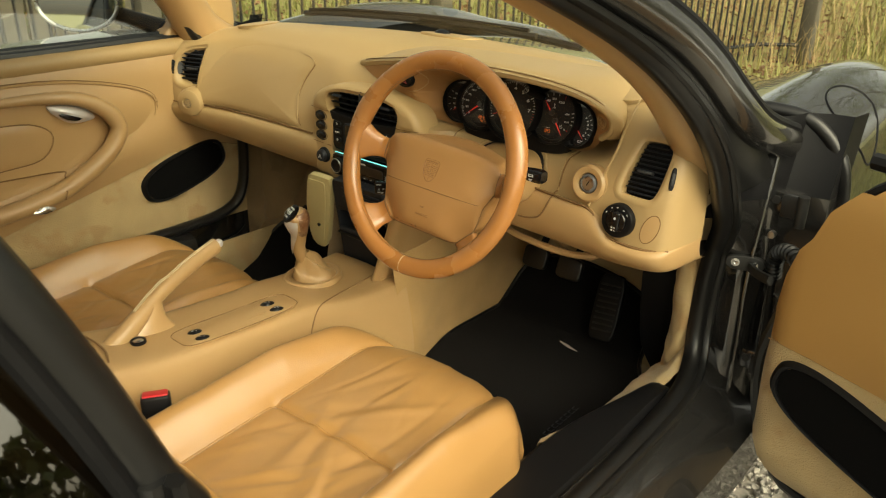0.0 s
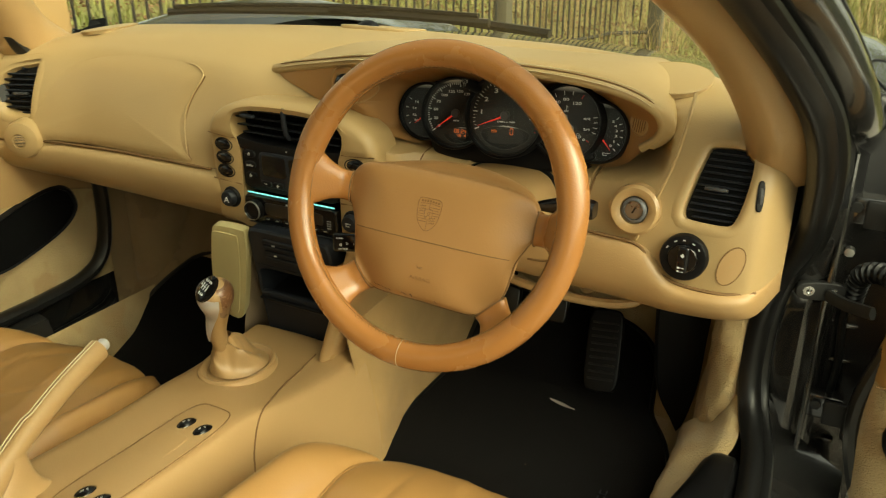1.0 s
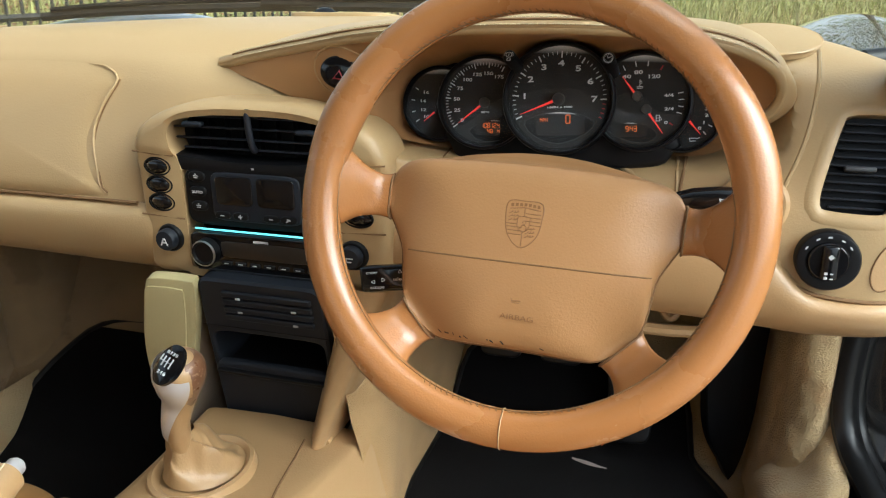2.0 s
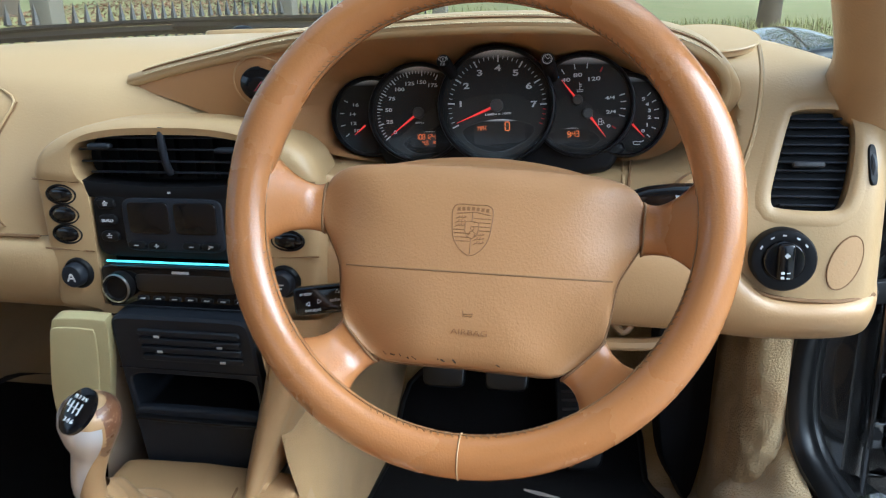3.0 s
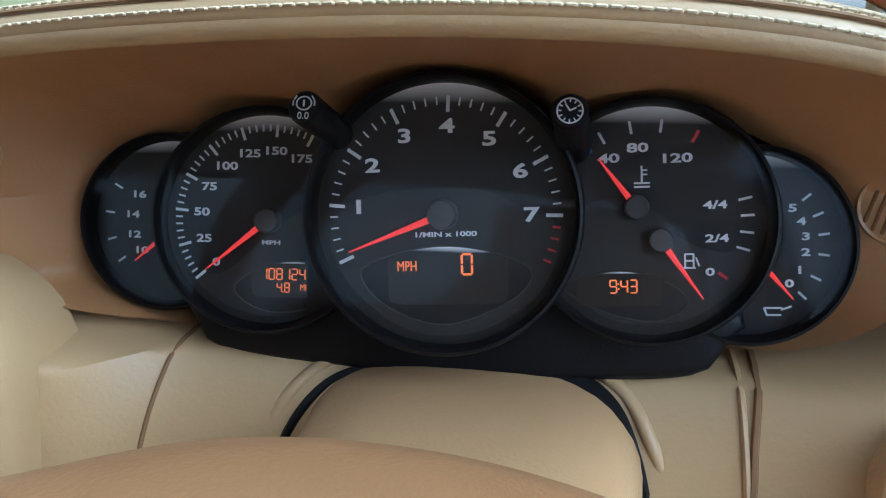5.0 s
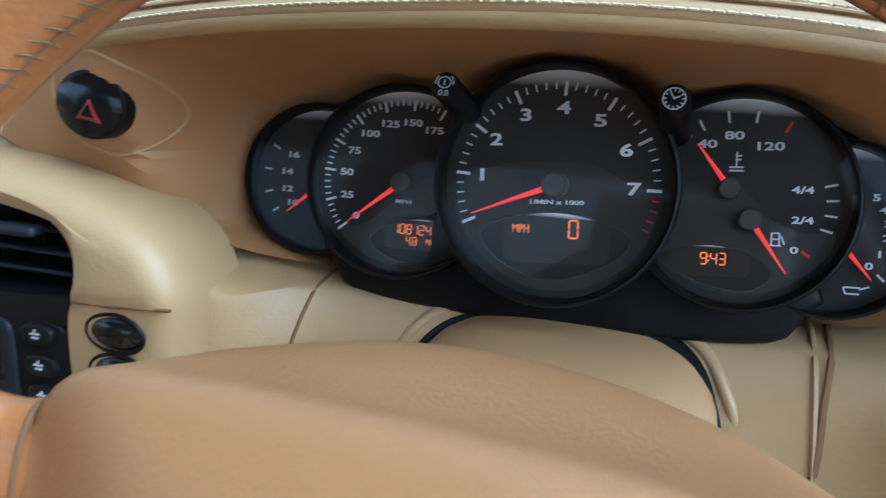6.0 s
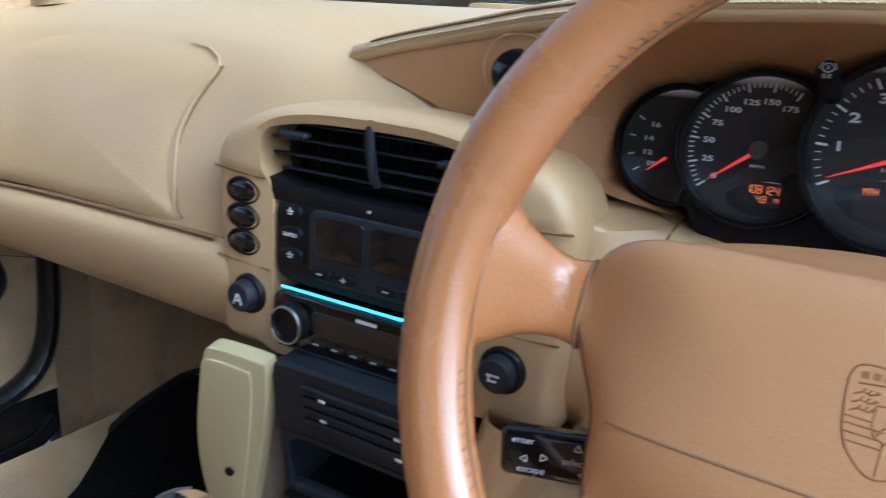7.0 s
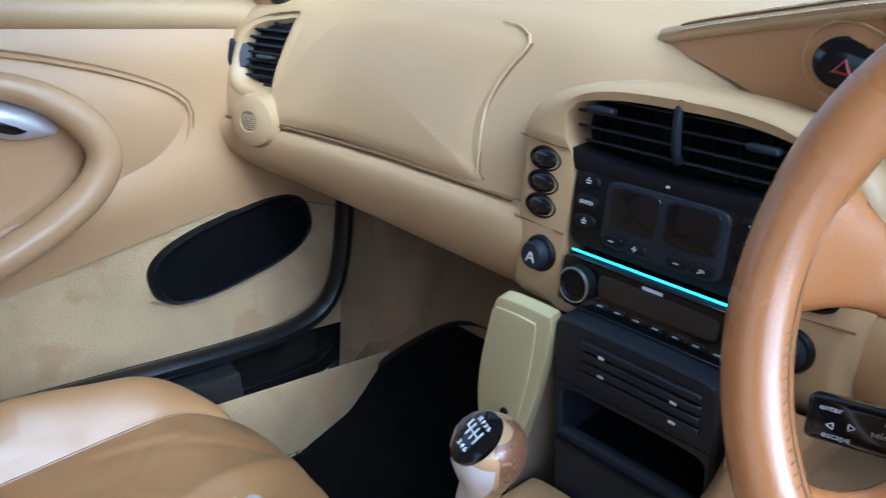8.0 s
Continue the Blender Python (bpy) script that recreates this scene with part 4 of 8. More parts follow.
    cx, cz = -0.41, 0.82
    rows = []
    for k in range(13):
        r = max(0.002, 1 - k / 12)
        lift = 0.0045 * smooth01((1 - r) * 7) + 0.006 * (1 - r * r)
        rows.append([(cx + (p.x - cx) * r, face(cx + (p.x - cx) * r, cz + (p.y - cz) * r) - lift + 0.002, cz + (p.y - cz) * r) for p in ol])
    part("glovebox_lid", loft(rows, True, False), DASH, d, "smooth tan glovebox lid")
    edge = [p for p in ol if p.x > -0.262 and p.y > 0.7445]
    k0 = max(range(len(edge)), key=lambda i: (edge[i] - edge[i - 1]).length)
    edge = edge[k0:] + edge[:k0]
    part("lid_piping", tube([(p.x, face(p.x, p.y) - 0.0006, p.y) for p in edge], [0.0022 * min(1.0, 0.2 + 0.1 * min(i, len(edge) - 1 - i)) for i in range(len(edge))], 8), DASH, d)
    part("lid_gap", tube([(p.x + 0.0035, face(p.x, p.y) + 0.0002, p.y) for p in edge if p.y < 0.885], 0.0011, 6), SEAM, d)
    PANELS.extend((panel, band))
    # groove line between the upper panel and the band
    for pts in ([(-0.69, 0.264, 0.7355), (-0.64, 0.271, 0.7355), (-0.56, 0.294, 0.737), (-0.4, 0.306, 0.739), (-0.17, 0.306, 0.739)], [(0.17, 0.328, 0.742), (0.35, 0.347, 0.743), (0.50, 0.330, 0.742), (0.548, 0.326, 0.738), (0.572, 0.322, 0.714), (0.602, 0.319, 0.699), (0.66, 0.320, 0.696), (0.697, 0.340, 0.698)]):
        part("groove", tube(cr(pts, 40), 0.0022, 6), SEAM, d)
    # speaker grilles on the dash top
    for s, yaw in ((-1, 0), (1, 0)):
        loc, nor = lay([panel], (s * 0.541, 0.450, 1.2), (0, 0, -1))
        M = Matrix.Translation(loc) @ nor.to_track_quat("Z", "Y").to_matrix().to_4x4()
        part("tweeter_cover", slab(oval(0.052, 0.052, 40), -0.006, 0.0012, 0.001), DASH, d, "round speaker cover", M)
        part("cover_edge", tube([(x, y, 0.0002) for x, y in oval(0.0528, 0.0528, 48)], 0.0009, 5, closed=True), DASH, d, "", M)
    # sun sensor housing near the screen
    part("sensor_plinth", slab(oval(0.075, 0.045, 40, 4), -0.004, 0.004, 0.002), DASH, d, "beige sensor plinth", T(-0.01, 0.60, 0.941) @ Matrix.Rotation(radians(-7), 4, "X"))
    part("sensor", dome(oval(0.022, 0.014, 24), 0.010), GLOSS, d, "black sun sensor", T(-0.045, 0.605, 0.944))
    # panel seams beside the instruments
    for pts, r, m in (([(0.208, 0.818), (0.205, 0.800), (0.200, 0.775), (0.195, 0.748)], 0.0012, SEAM), ([(0.460, 0.820), (0.462, 0.800), (0.464, 0.775), (0.466, 0.748)], 0.0017, DASH)):
        P = []
        for q in cr([(x, 0, z) for x, z in pts], 16):
            loc, nor = lay(PANELS, (q.x, 0.0, q.z), (0, 1, 0))
            P.append((loc.x, loc.y - 0.0003, loc.z))
        part("panel_seam", tube(P, r, 6), m, d)
    P = []
    for q in cr([(0.470, 0, 0.812), (0.467, 0, 0.785), (0.466, 0, 0.757), (0.459, 0, 0.722), (0.445, 0, 0.699), (0.420, 0, 0.688), (0.395, 0, 0.685)], 40):
        loc, nor = lay(PANELS, (q.x, 0.0, q.z), (0, 1, 0))
        if loc:
            P.append((loc.x, loc.y - 0.0002, loc.z))
    part("panel_seam", tube(P, 0.0018, 6), SEAM, d, "dark shut line beside the column")
    part("panel_seam", tube(cr([(0.585, 0.395, 0.925), (0.585, 0.365, 0.895), (0.578, 0.345, 0.845), (0.560, 0.334, 0.79), (0.545, 0.327, 0.745)], 20), 0.0022, 6), DASH, d)
    return d


build_dashboard()


def grille(M, w, h, rows_n, parent, knob=True, tilt=35, skew=0.0):
    """Slats of an air vent in a local frame."""
    for i in range(rows_n):
        y = -h / 2 + h * (i + 0.5) / rows_n
        part("slat", box(w * 0.985, 0.0022, 0.013, 0.0009, 1), BLACK, parent, "", M @ T(skew * y, y, -0.004) @ Matrix.Rotation(radians(tilt), 4, "X"))
    for k in range(5):
        part("fin", box(0.0018, h * 0.96, 0.012), BLACK, parent, "", M @ T(-w / 2 + w * (k + 0.5) / 5, 0, -0.016))
    if knob:
        part("thumb_tab", box(0.020, 0.0042, 0.010, 0.002, 2), BLUEGREY, parent, "grey thumb tab", M @ T(0.0, -0.006, 0.002))


def build_side_vents():
    for s, lab in ((-1, "black slatted air vent at the passenger end of the dash"), (1, "black slatted air vent at the driver's end of the dash")):
        v = thing("air_vent", lab, "air vent", (s * 0.63, 0.33, 0.78), "dash vents")
        M = F((0.634, 0.3535, 0.823), 20, 0) if s > 0 else F((-0.636, 0.2985, 0.824), 10, 21)
        ctrl = VENT_R if s > 0 else VENT_L
        ol = [(p.x, p.y) for p in even(cr([(a, b, 0) for a, b in ctrl], 120, True), 60, True)]
        offs = []
        for x, y in shrink(ol, -0.016):
            w = M @ Vector((x, y, 0))
            loc = SOLID[0].ray_cast(Vector((w.x, 0.0, w.z)), Vector((0, 1, 0)))[0]
            offs.append(max(-0.03, min(0.03, loc.y - w.y)) if loc else 0.0)
        rows = []
        for grow, proud, k in ((0.018, -0.002, 1.0), (0.013, 0.0010, 1.0), (0.007, 0.0020, 1.0), (0.003, 0.0014, 0.9), (0.0, -0.001, 0.7)):
            rows.append([M @ Vector((x, y, 0)) + Vector((0, o * k - proud, 0)) for (x, y), o in zip(shrink(ol, -grow), offs)])
        rows.append([M @ Vector((x, y, -0.03)) for x, y in (ol if s > 0 else shrink(ol, 0.011))])
        part("bezel", loft(rows, True), DASH, v, "tan vent surround")
        part("duct", slab(shrink(ol, -0.001), -0.034, -0.020), BLACK, v, "", M)
        n = 11 if s > 0 else 9
        for i in range(n):
            y = -0.041 + 0.082 * i / (n - 1)
            xs = [p[0] for p in ol if abs(p[1] - y) < 0.005]
            cxm = (min(xs) + max(xs)) / 2
            a, b = max(q for q in xs if q < cxm), min(q for q in xs if q > cxm)
            part("slat", box(b - a - (0.004 if s > 0 else 0.0), 0.0024 if s > 0 else 0.0032, 0.010 if s > 0 else 0.014, 0.0008, 1), BLUEGREY, v, "", M @ T((a + b) / 2, y, -0.0130 if s > 0 else -0.0150) @ Matrix.Rotation(radians(6 if s > 0 else -14), 4, "X"))
        if s > 0:
            for x in (-0.018, 0.0, 0.018):
                part("vane", box(0.0016, 0.080, 0.008, 0.0006, 1), BLACK, v, "", M @ T(x, 0, -0.024))
        part("thumb_tab", box(0.028, 0.0052, 0.012, 0.0022, 2), THUMB, v, "ribbed grey thumb tab", M @ T(-0.003 * s, -0.004, -0.004))
        # thumbwheel on the outer side
        w = M @ Vector((s * 0.050, -0.003, 0))
        loc = SOLID[0].ray_cast(Vector((w.x, 0.0, w.z)), Vector((0, 1, 0)))[0] or w
        Mw = F((w.x, loc.y, w.z), 20 if s > 0 else 10, 28 * s, -6 * s)
        part("thumbwheel_slot", slab(oval(0.0045, 0.0190, 30, 3), -0.006, 0.0012, 0.001), BLACK, v, "", Mw)
        part("thumbwheel", lathe([(0.0, -0.0026), (0.0165, -0.0026), (0.018, -0.0012), (0.018, 0.0012), (0.0165, 0.0026), (0.0, 0.0026)], 28), THUMB, v, "ribbed thumbwheel", Mw @ T(0, 0, -0.0135) @ Matrix.Rotation(radians(90), 4, "Y"))


build_side_vents()


def build_end_sensor():
    t = thing("tweeter", "small round tan speaker pod below the side vent", "speaker", (-0.615, 0.28, 0.73))
    M = F((-0.606, 0.264, 0.741), 0, 22)
    part("pod", lathe([(0.037, -0.03), (0.036, -0.008), (0.033, 0.000), (0.024, 0.005), (0.014, 0.006), (0.0125, 0.004), (0.0, 0.003)], 40), DASH, t, "", M)
    part("grille", lathe([(0.0115, 0.0035), (0.010, 0.0048), (0.0, 0.0055)], 24), GREYM, t, "fine round grille", M)
    for i in range(7):
        y = -0.0084 + 0.0028 * i
        part("grille_rib", box(2 * math.sqrt(0.0115 ** 2 - y * y), 0.0015, 0.003, 0.0005, 1), DASH, t, "", M @ T(0, y, 0.0050))


build_end_sensor()


# ------------------------------------------------------------------ centre stack
def build_stack():
    c = thing("centre_stack", "tan centre stack surround with black controls", "control panel", (0, 0.31, 0.65))
    M = F((0, 0.305, 0.0), 0)
    half = [(0.0, 0.869), (0.06, 0.867), (0.11, 0.857), (0.148, 0.838), (0.163, 0.812), (0.163, 0.78), (0.162, 0.73), (0.160, 0.69), (0.156, 0.655), (0.10, 0.650), (0.0, 0.649)]
    outer = even(cr([(x, y, 0) for x, y in half] + [(-x, y, 0) for x, y in half[-2:0:-1]], 260, True), 120, True)
    ih = [(0.0, 0.859), (0.055, 0.857), (0.088, 0.850), (0.106, 0.835), (0.107, 0.815), (0.098, 0.795), (0.096, 0.77), (0.097, 0.73), (0.097, 0.70), (0.094, 0.660), (0.06, 0.657), (0.0, 0.657)]
    inner = even(cr([(x, y, 0) for x, y in ih] + [(-x, y, 0) for x, y in ih[-2:0:-1]], 260, True), 120, True)
    rim = [(p.x, p.y) for p in outer]
    lobe = lambda y: 0.0035 * smooth01((y - 0.803) / 0.004)
    rows = [[(x, y, -0.055) for x, y in rim]]
    for i in range(8):
        a = math.pi / 2 * i / 7
        rows.append([(x, y, -0.013 + 0.018 * math.sin(a) + lobe(y) * math.sin(a)) for x, y in shrink(rim, 0.015 * (1 - math.cos(a)))])
    rows += [[(q.x + (p.x - q.x) * 0.25, q.y + (p.y - q.y) * 0.25, 0.007 + lobe(q.y)) for p, q in zip(outer, inner)], [(q.x, q.y, 0.005 + lobe(q.y)) for q in inner], [(q.x, q.y, -0.03) for q in inner]]
    part("surround", loft(rows, True), DASH, c, "tan leather-look surround", M)
    part("backplate", slab([(q.x * 1.005, q.y) for q in inner], -0.034, -0.028), BLACK, c, "", M)
    part("surround_joint", tube([(-0.162, 0.806, 0.0045), (-0.13, 0.804, 0.0068), (-0.104, 0.803, 0.0066)], 0.0010, 4), SEAM, c, "", M)
    part("surround_joint", tube([(0.162, 0.806, 0.0045), (0.13, 0.804, 0.0068), (0.104, 0.803, 0.0066)], 0.0010, 4), SEAM, c, "", M)
    part("surround_joint", tube([(-0.16, 0.728, 0.0045), (-0.098, 0.726, 0.0066)], 0.0010, 4), SEAM, c, "", M)
    part("surround_joint", tube([(0.16, 0.728, 0.0045), (0.098, 0.726, 0.0066)], 0.0010, 4), SEAM, c, "", M)
    # vents
    v = thing("centre_vent", "pair of black slatted centre air vents", "air vent", (0, 0.31, 0.81), "dash vents")
    for i, z in enumerate((0.849, 0.836, 0.823, 0.811)):
        w = (0.176, 0.206, 0.206, 0.190)[i]
        part("slat", box(w, 0.0024, 0.016, 0.001, 1), BLUEGREY, v, "", M @ T(0, z, -0.006 - 0.002 * i) @ Matrix.Rotation(radians(-10), 4, "X"))
    for k in range(9):
        part("fin", box(0.0018, 0.048, 0.010), BLACK, v, "", M @ T(-0.088 + 0.022 * k, 0.829, -0.020))
    P = cr([(0, 0.8600, 0.004), (0, 0.852, 0.007), (0, 0.836, 0.006), (0, 0.820, 0.002), (0, 0.812, -0.004)], 14)
    part("divider", tube(P, 0.0040, 10, 1.0), BLUEGREY, v, "curved dark divider", M)
    for s in (-1, 1):
        part("thumb_tab", box(0.026, 0.0060, 0.010, 0.0026, 3), BLUEGREY, v, "grey thumb tab", M @ T(s * 0.072, 0.842 if s < 0 else 0.838, 0.006))
    cowl = [[(x, 0.801 - 0.006 * math.cos(x / 0.1 * 1.57) + dz, 0.0 + o) for x in [-0.103 + 0.0103 * i for i in range(21)]] for dz, o in ((0.006, -0.022), (0.003, 0.003), (-0.006, 0.005), (-0.014, 0.003))]
    part("lower_cowl", loft(cowl), BLACK, v, "curved black lip below the slats", M)
    part("marker", box(0.003, 0.002, 0.001), WHITE, v, "", M @ T(0, 0.793, 0.0056))
    # climate panel
    a = thing("climate_panel", "black climate control panel with two dark displays", "climate control", (0, 0.30, 0.72))
    rect = lambda x0, x1, y0, y1, r=0.004: [((x0 + x1) / 2 + p[0], (y0 + y1) / 2 + p[1]) for p in oval((x1 - x0) / 2, (y1 - y0) / 2, 40, 8)]
    part("fascia", slab(rect(-0.094, 0.094, 0.720, 0.790), -0.02, 0.004, 0.002), BLACK, a, "", M)
    part("screen_frame", slab(rect(-0.058, 0.058, 0.728, 0.787), 0.0, 0.0062, 0.002), BLUEGREY, a, "", M)
    for x in (-0.027, 0.027):
        part("display", slab(rect(x - 0.024, x + 0.024, 0.748, 0.783), 0.004, 0.0074, 0.001), GLOSS, a, "dark glossy display", M)
    for s in (-1, 1):
        for z, tx in ((0.780, "def"), (0.762, "auto"), (0.744, "ac")):
            b = part("button", slab(oval(0.011, 0.0062, 24, 2.6), 0.002, 0.0072, 0.002), BLACK, a, "", M @ T(s * 0.076, z, 0))
            if tx == "auto" and s < 0:
                words("lettering", "auto", 0.0068, M @ T(s * 0.076, z, 0.0074), WHITE, b, squash=1.2)
            else:
                part("symbol", bars([(0, 0.001, 0.006, 0.0010, 0), (0, -0.0012, 0.0045, 0.0010, 0), (0.0, 0.0028, 0.0012, 0.0016, 0)], 0.0004), WHITE, b, "", M @ T(s * 0.076, z, 0.0074))
    for x, r in ((-0.044, [(0, 0, 0.005, 0.0011, 0)]), (-0.020, [(0, 0, 0.005, 0.0011, 0), (0, 0, 0.0011, 0.005, 0)]), (0.020, [(0, 0, 0.005, 0.0011, 0)]), (0.042, [(0, 0, 0.006, 0.0014, 35), (0.001, 0.001, 0.005, 0.0014, -20)])):
        b = part("button", slab(oval(0.0105, 0.0046, 24, 3), 0.004, 0.0092, 0.0015), BLACK, a, "", M @ T(x, 0.7355, 0))
        part("symbol", bars(r, 0.0004), WHITE, b, "", M @ T(x, 0.7355, 0.0093))
    # radio
    r = thing("car_radio", "black aftermarket car radio with a cyan light bar", "radio", (0, 0.30, 0.66))
    part("fascia", slab(rect(-0.0925, 0.0925, 0.664, 0.7145), -0.02, 0.010, 0.003), GLOSS, r, "gloss black fascia", M)
    part("slot", box(0.165, 0.0030, 0.003, 0.001, 1), GLOSS, r, "", M @ T(0.003, 0.7115, 0.0104))
    part("light_bar", box(0.172, 0.0022, 0.0022, 0.0008, 1), CYAN, r, "glowing cyan light bar", M @ T(0.002, 0.7168, 0.0085))
    part("display", slab(rect(-0.050, 0.066, 0.684, 0.704), 0.008, 0.0112, 0.0008), LCD, r, "dark brown display", M)
    k = part("volume_knob", lathe([(0.0165, 0.008), (0.0165, 0.018), (0.0155, 0.022), (0.013, 0.0225), (0.012, 0.020), (0.0, 0.0195)], 40), BLACK, r, "black volume knob", M @ T(-0.068, 0.690, 0))
    part("knob_ring", lathe([(0.0160, 0.0205), (0.0163, 0.0215), (0.0158, 0.0228), (0.0148, 0.0231), (0.0146, 0.0220)], 40), CHROME, k, "bright silver ring", M @ T(-0.068, 0.690, 0))
    part("name_plate", bars([(0, 0, 0.020, 0.0030, 0)], 0.0004), WHITE, r, "small pale maker's mark", M @ T(0.004, 0.7065, 0.0102))
    for i in range(7):
        b = part("button", box(0.014, 0.0050, 0.003, 0.001, 1), BLACK, r, "", M @ T(-0.044 + 0.019 * i, 0.6765, 0.0104))
        part("symbol", bars([(0, 0, 0.006, 0.0012, 0)], 0.0003), WHITE, b, "", M @ T(-0.044 + 0.019 * i, 0.6765, 0.0120))
    part("symbol_strip", bars([(0, 0, 0.0012, 0.014, 0), (0.004, 0.004, 0.0015, 0.004, 0)], 0.0003), WHITE, r, "", M @ T(-0.046, 0.692, 0.0104))
    part("tick_block", bars([(0.003 * j, 0.004 * i, 0.0018, 0.0012, 0) for i in range(4) for j in range(3)], 0.0003), WHITE, r, "", M @ T(0.074, 0.682, 0.0104))
    part("trim_strip", box(0.17, 0.0022, 0.002, 0.0008, 1), BLUEGREY, r, "dull silver lower strip", M @ T(0, 0.6665, 0.0104))
    part("cage", slab(rect(-0.096, 0.096, 0.6495, 0.663), -0.02, 0.004, 0.002), BLACK, r, "black lower mounting edge", M)
    # seat heater switches and knobs on the surround
    for s in (-1, 1):
        for z in (0.789, 0.767, 0.745):
            w = thing("rocker_switch", "oval black rocker switch with a white symbol", "switch", (s * 0.128, 0.30, z), "stack switches")
            part("rocker", dome(oval(0.0170, 0.0098, 36), 0.005, 8, 3, 0.005, 0.004), GLOSS, w, "", M @ T(s * 0.128, z, 0))
            part("rim", tube([(x, y, 0.0062) for x, y in oval(0.0176, 0.0104, 40)], 0.0013, 6, closed=True), BLACK, w, "", M @ T(s * 0.128, z, 0))
            if s < 0:
                part("symbol", bars([(-0.005, -0.001, 0.007, 0.0016, 0), (-0.002, 0.002, 0.0016, 0.006, -15), (-0.007, 0.001, 0.0012, 0.003, 20)], 0.0006), WHITE, w, "", M @ T(s * 0.128, z, 0.0085))
        w = thing("rotary_knob", "round black push knob on the centre stack", "knob", (s * 0.121, 0.29, 0.70), "stack knobs")
        part("base", lathe([(0.0175, 0.003), (0.0175, 0.009), (0.016, 0.011), (0.0135, 0.0115)], 40), BLACK, w, "", M @ T(s * 0.121, 0.701, 0))
        part("cap", lathe([(0.0135, 0.008), (0.0132, 0.019), (0.0115, 0.0215), (0.0, 0.022)], 40), BLUEGREY, w, "", M @ T(s * 0.121, 0.701, 0))
        if s < 0:
            part("symbol", bars([(-0.002, 0, 0.0016, 0.010, -25), (0.003, 0, 0.0016, 0.010, 25), (0.0005, -0.001, 0.006, 0.0014, 0)], 0.0005), WHITE, w, "", M @ T(-0.121, 0.700, 0.0221))
        else:
            part("symbol", bars([(0, 0.002, 0.010, 0.0014, 0), (0, -0.002, 0.006, 0.0014, 0), (-0.003, 0, 0.0014, 0.006, 0)], 0.0005), WHITE, w, "", M @ T(0.121, 0.700, 0.0221))


build_stack()


# ------------------------------------------------------------------ binnacle and instruments
CL = Vector((0.333, 0.385, 0.865))
LIP = [(-0.079, 0.378, 0.896), (-0.02, 0.358, 0.909), (0.05, 0.338, 0.922), (0.13, 0.316, 0.936), (0.22, 0.302, 0.945), (0.336, 0.296, 0.949), (0.43, 0.303, 0.945), (0.495, 0.318, 0.934), (0.535, 0.338, 0.916), (0.553, 0.358, 0.893), (0.549, 0.370, 0.868), (0.527, 0.376, 0.849)]


BOWL = []


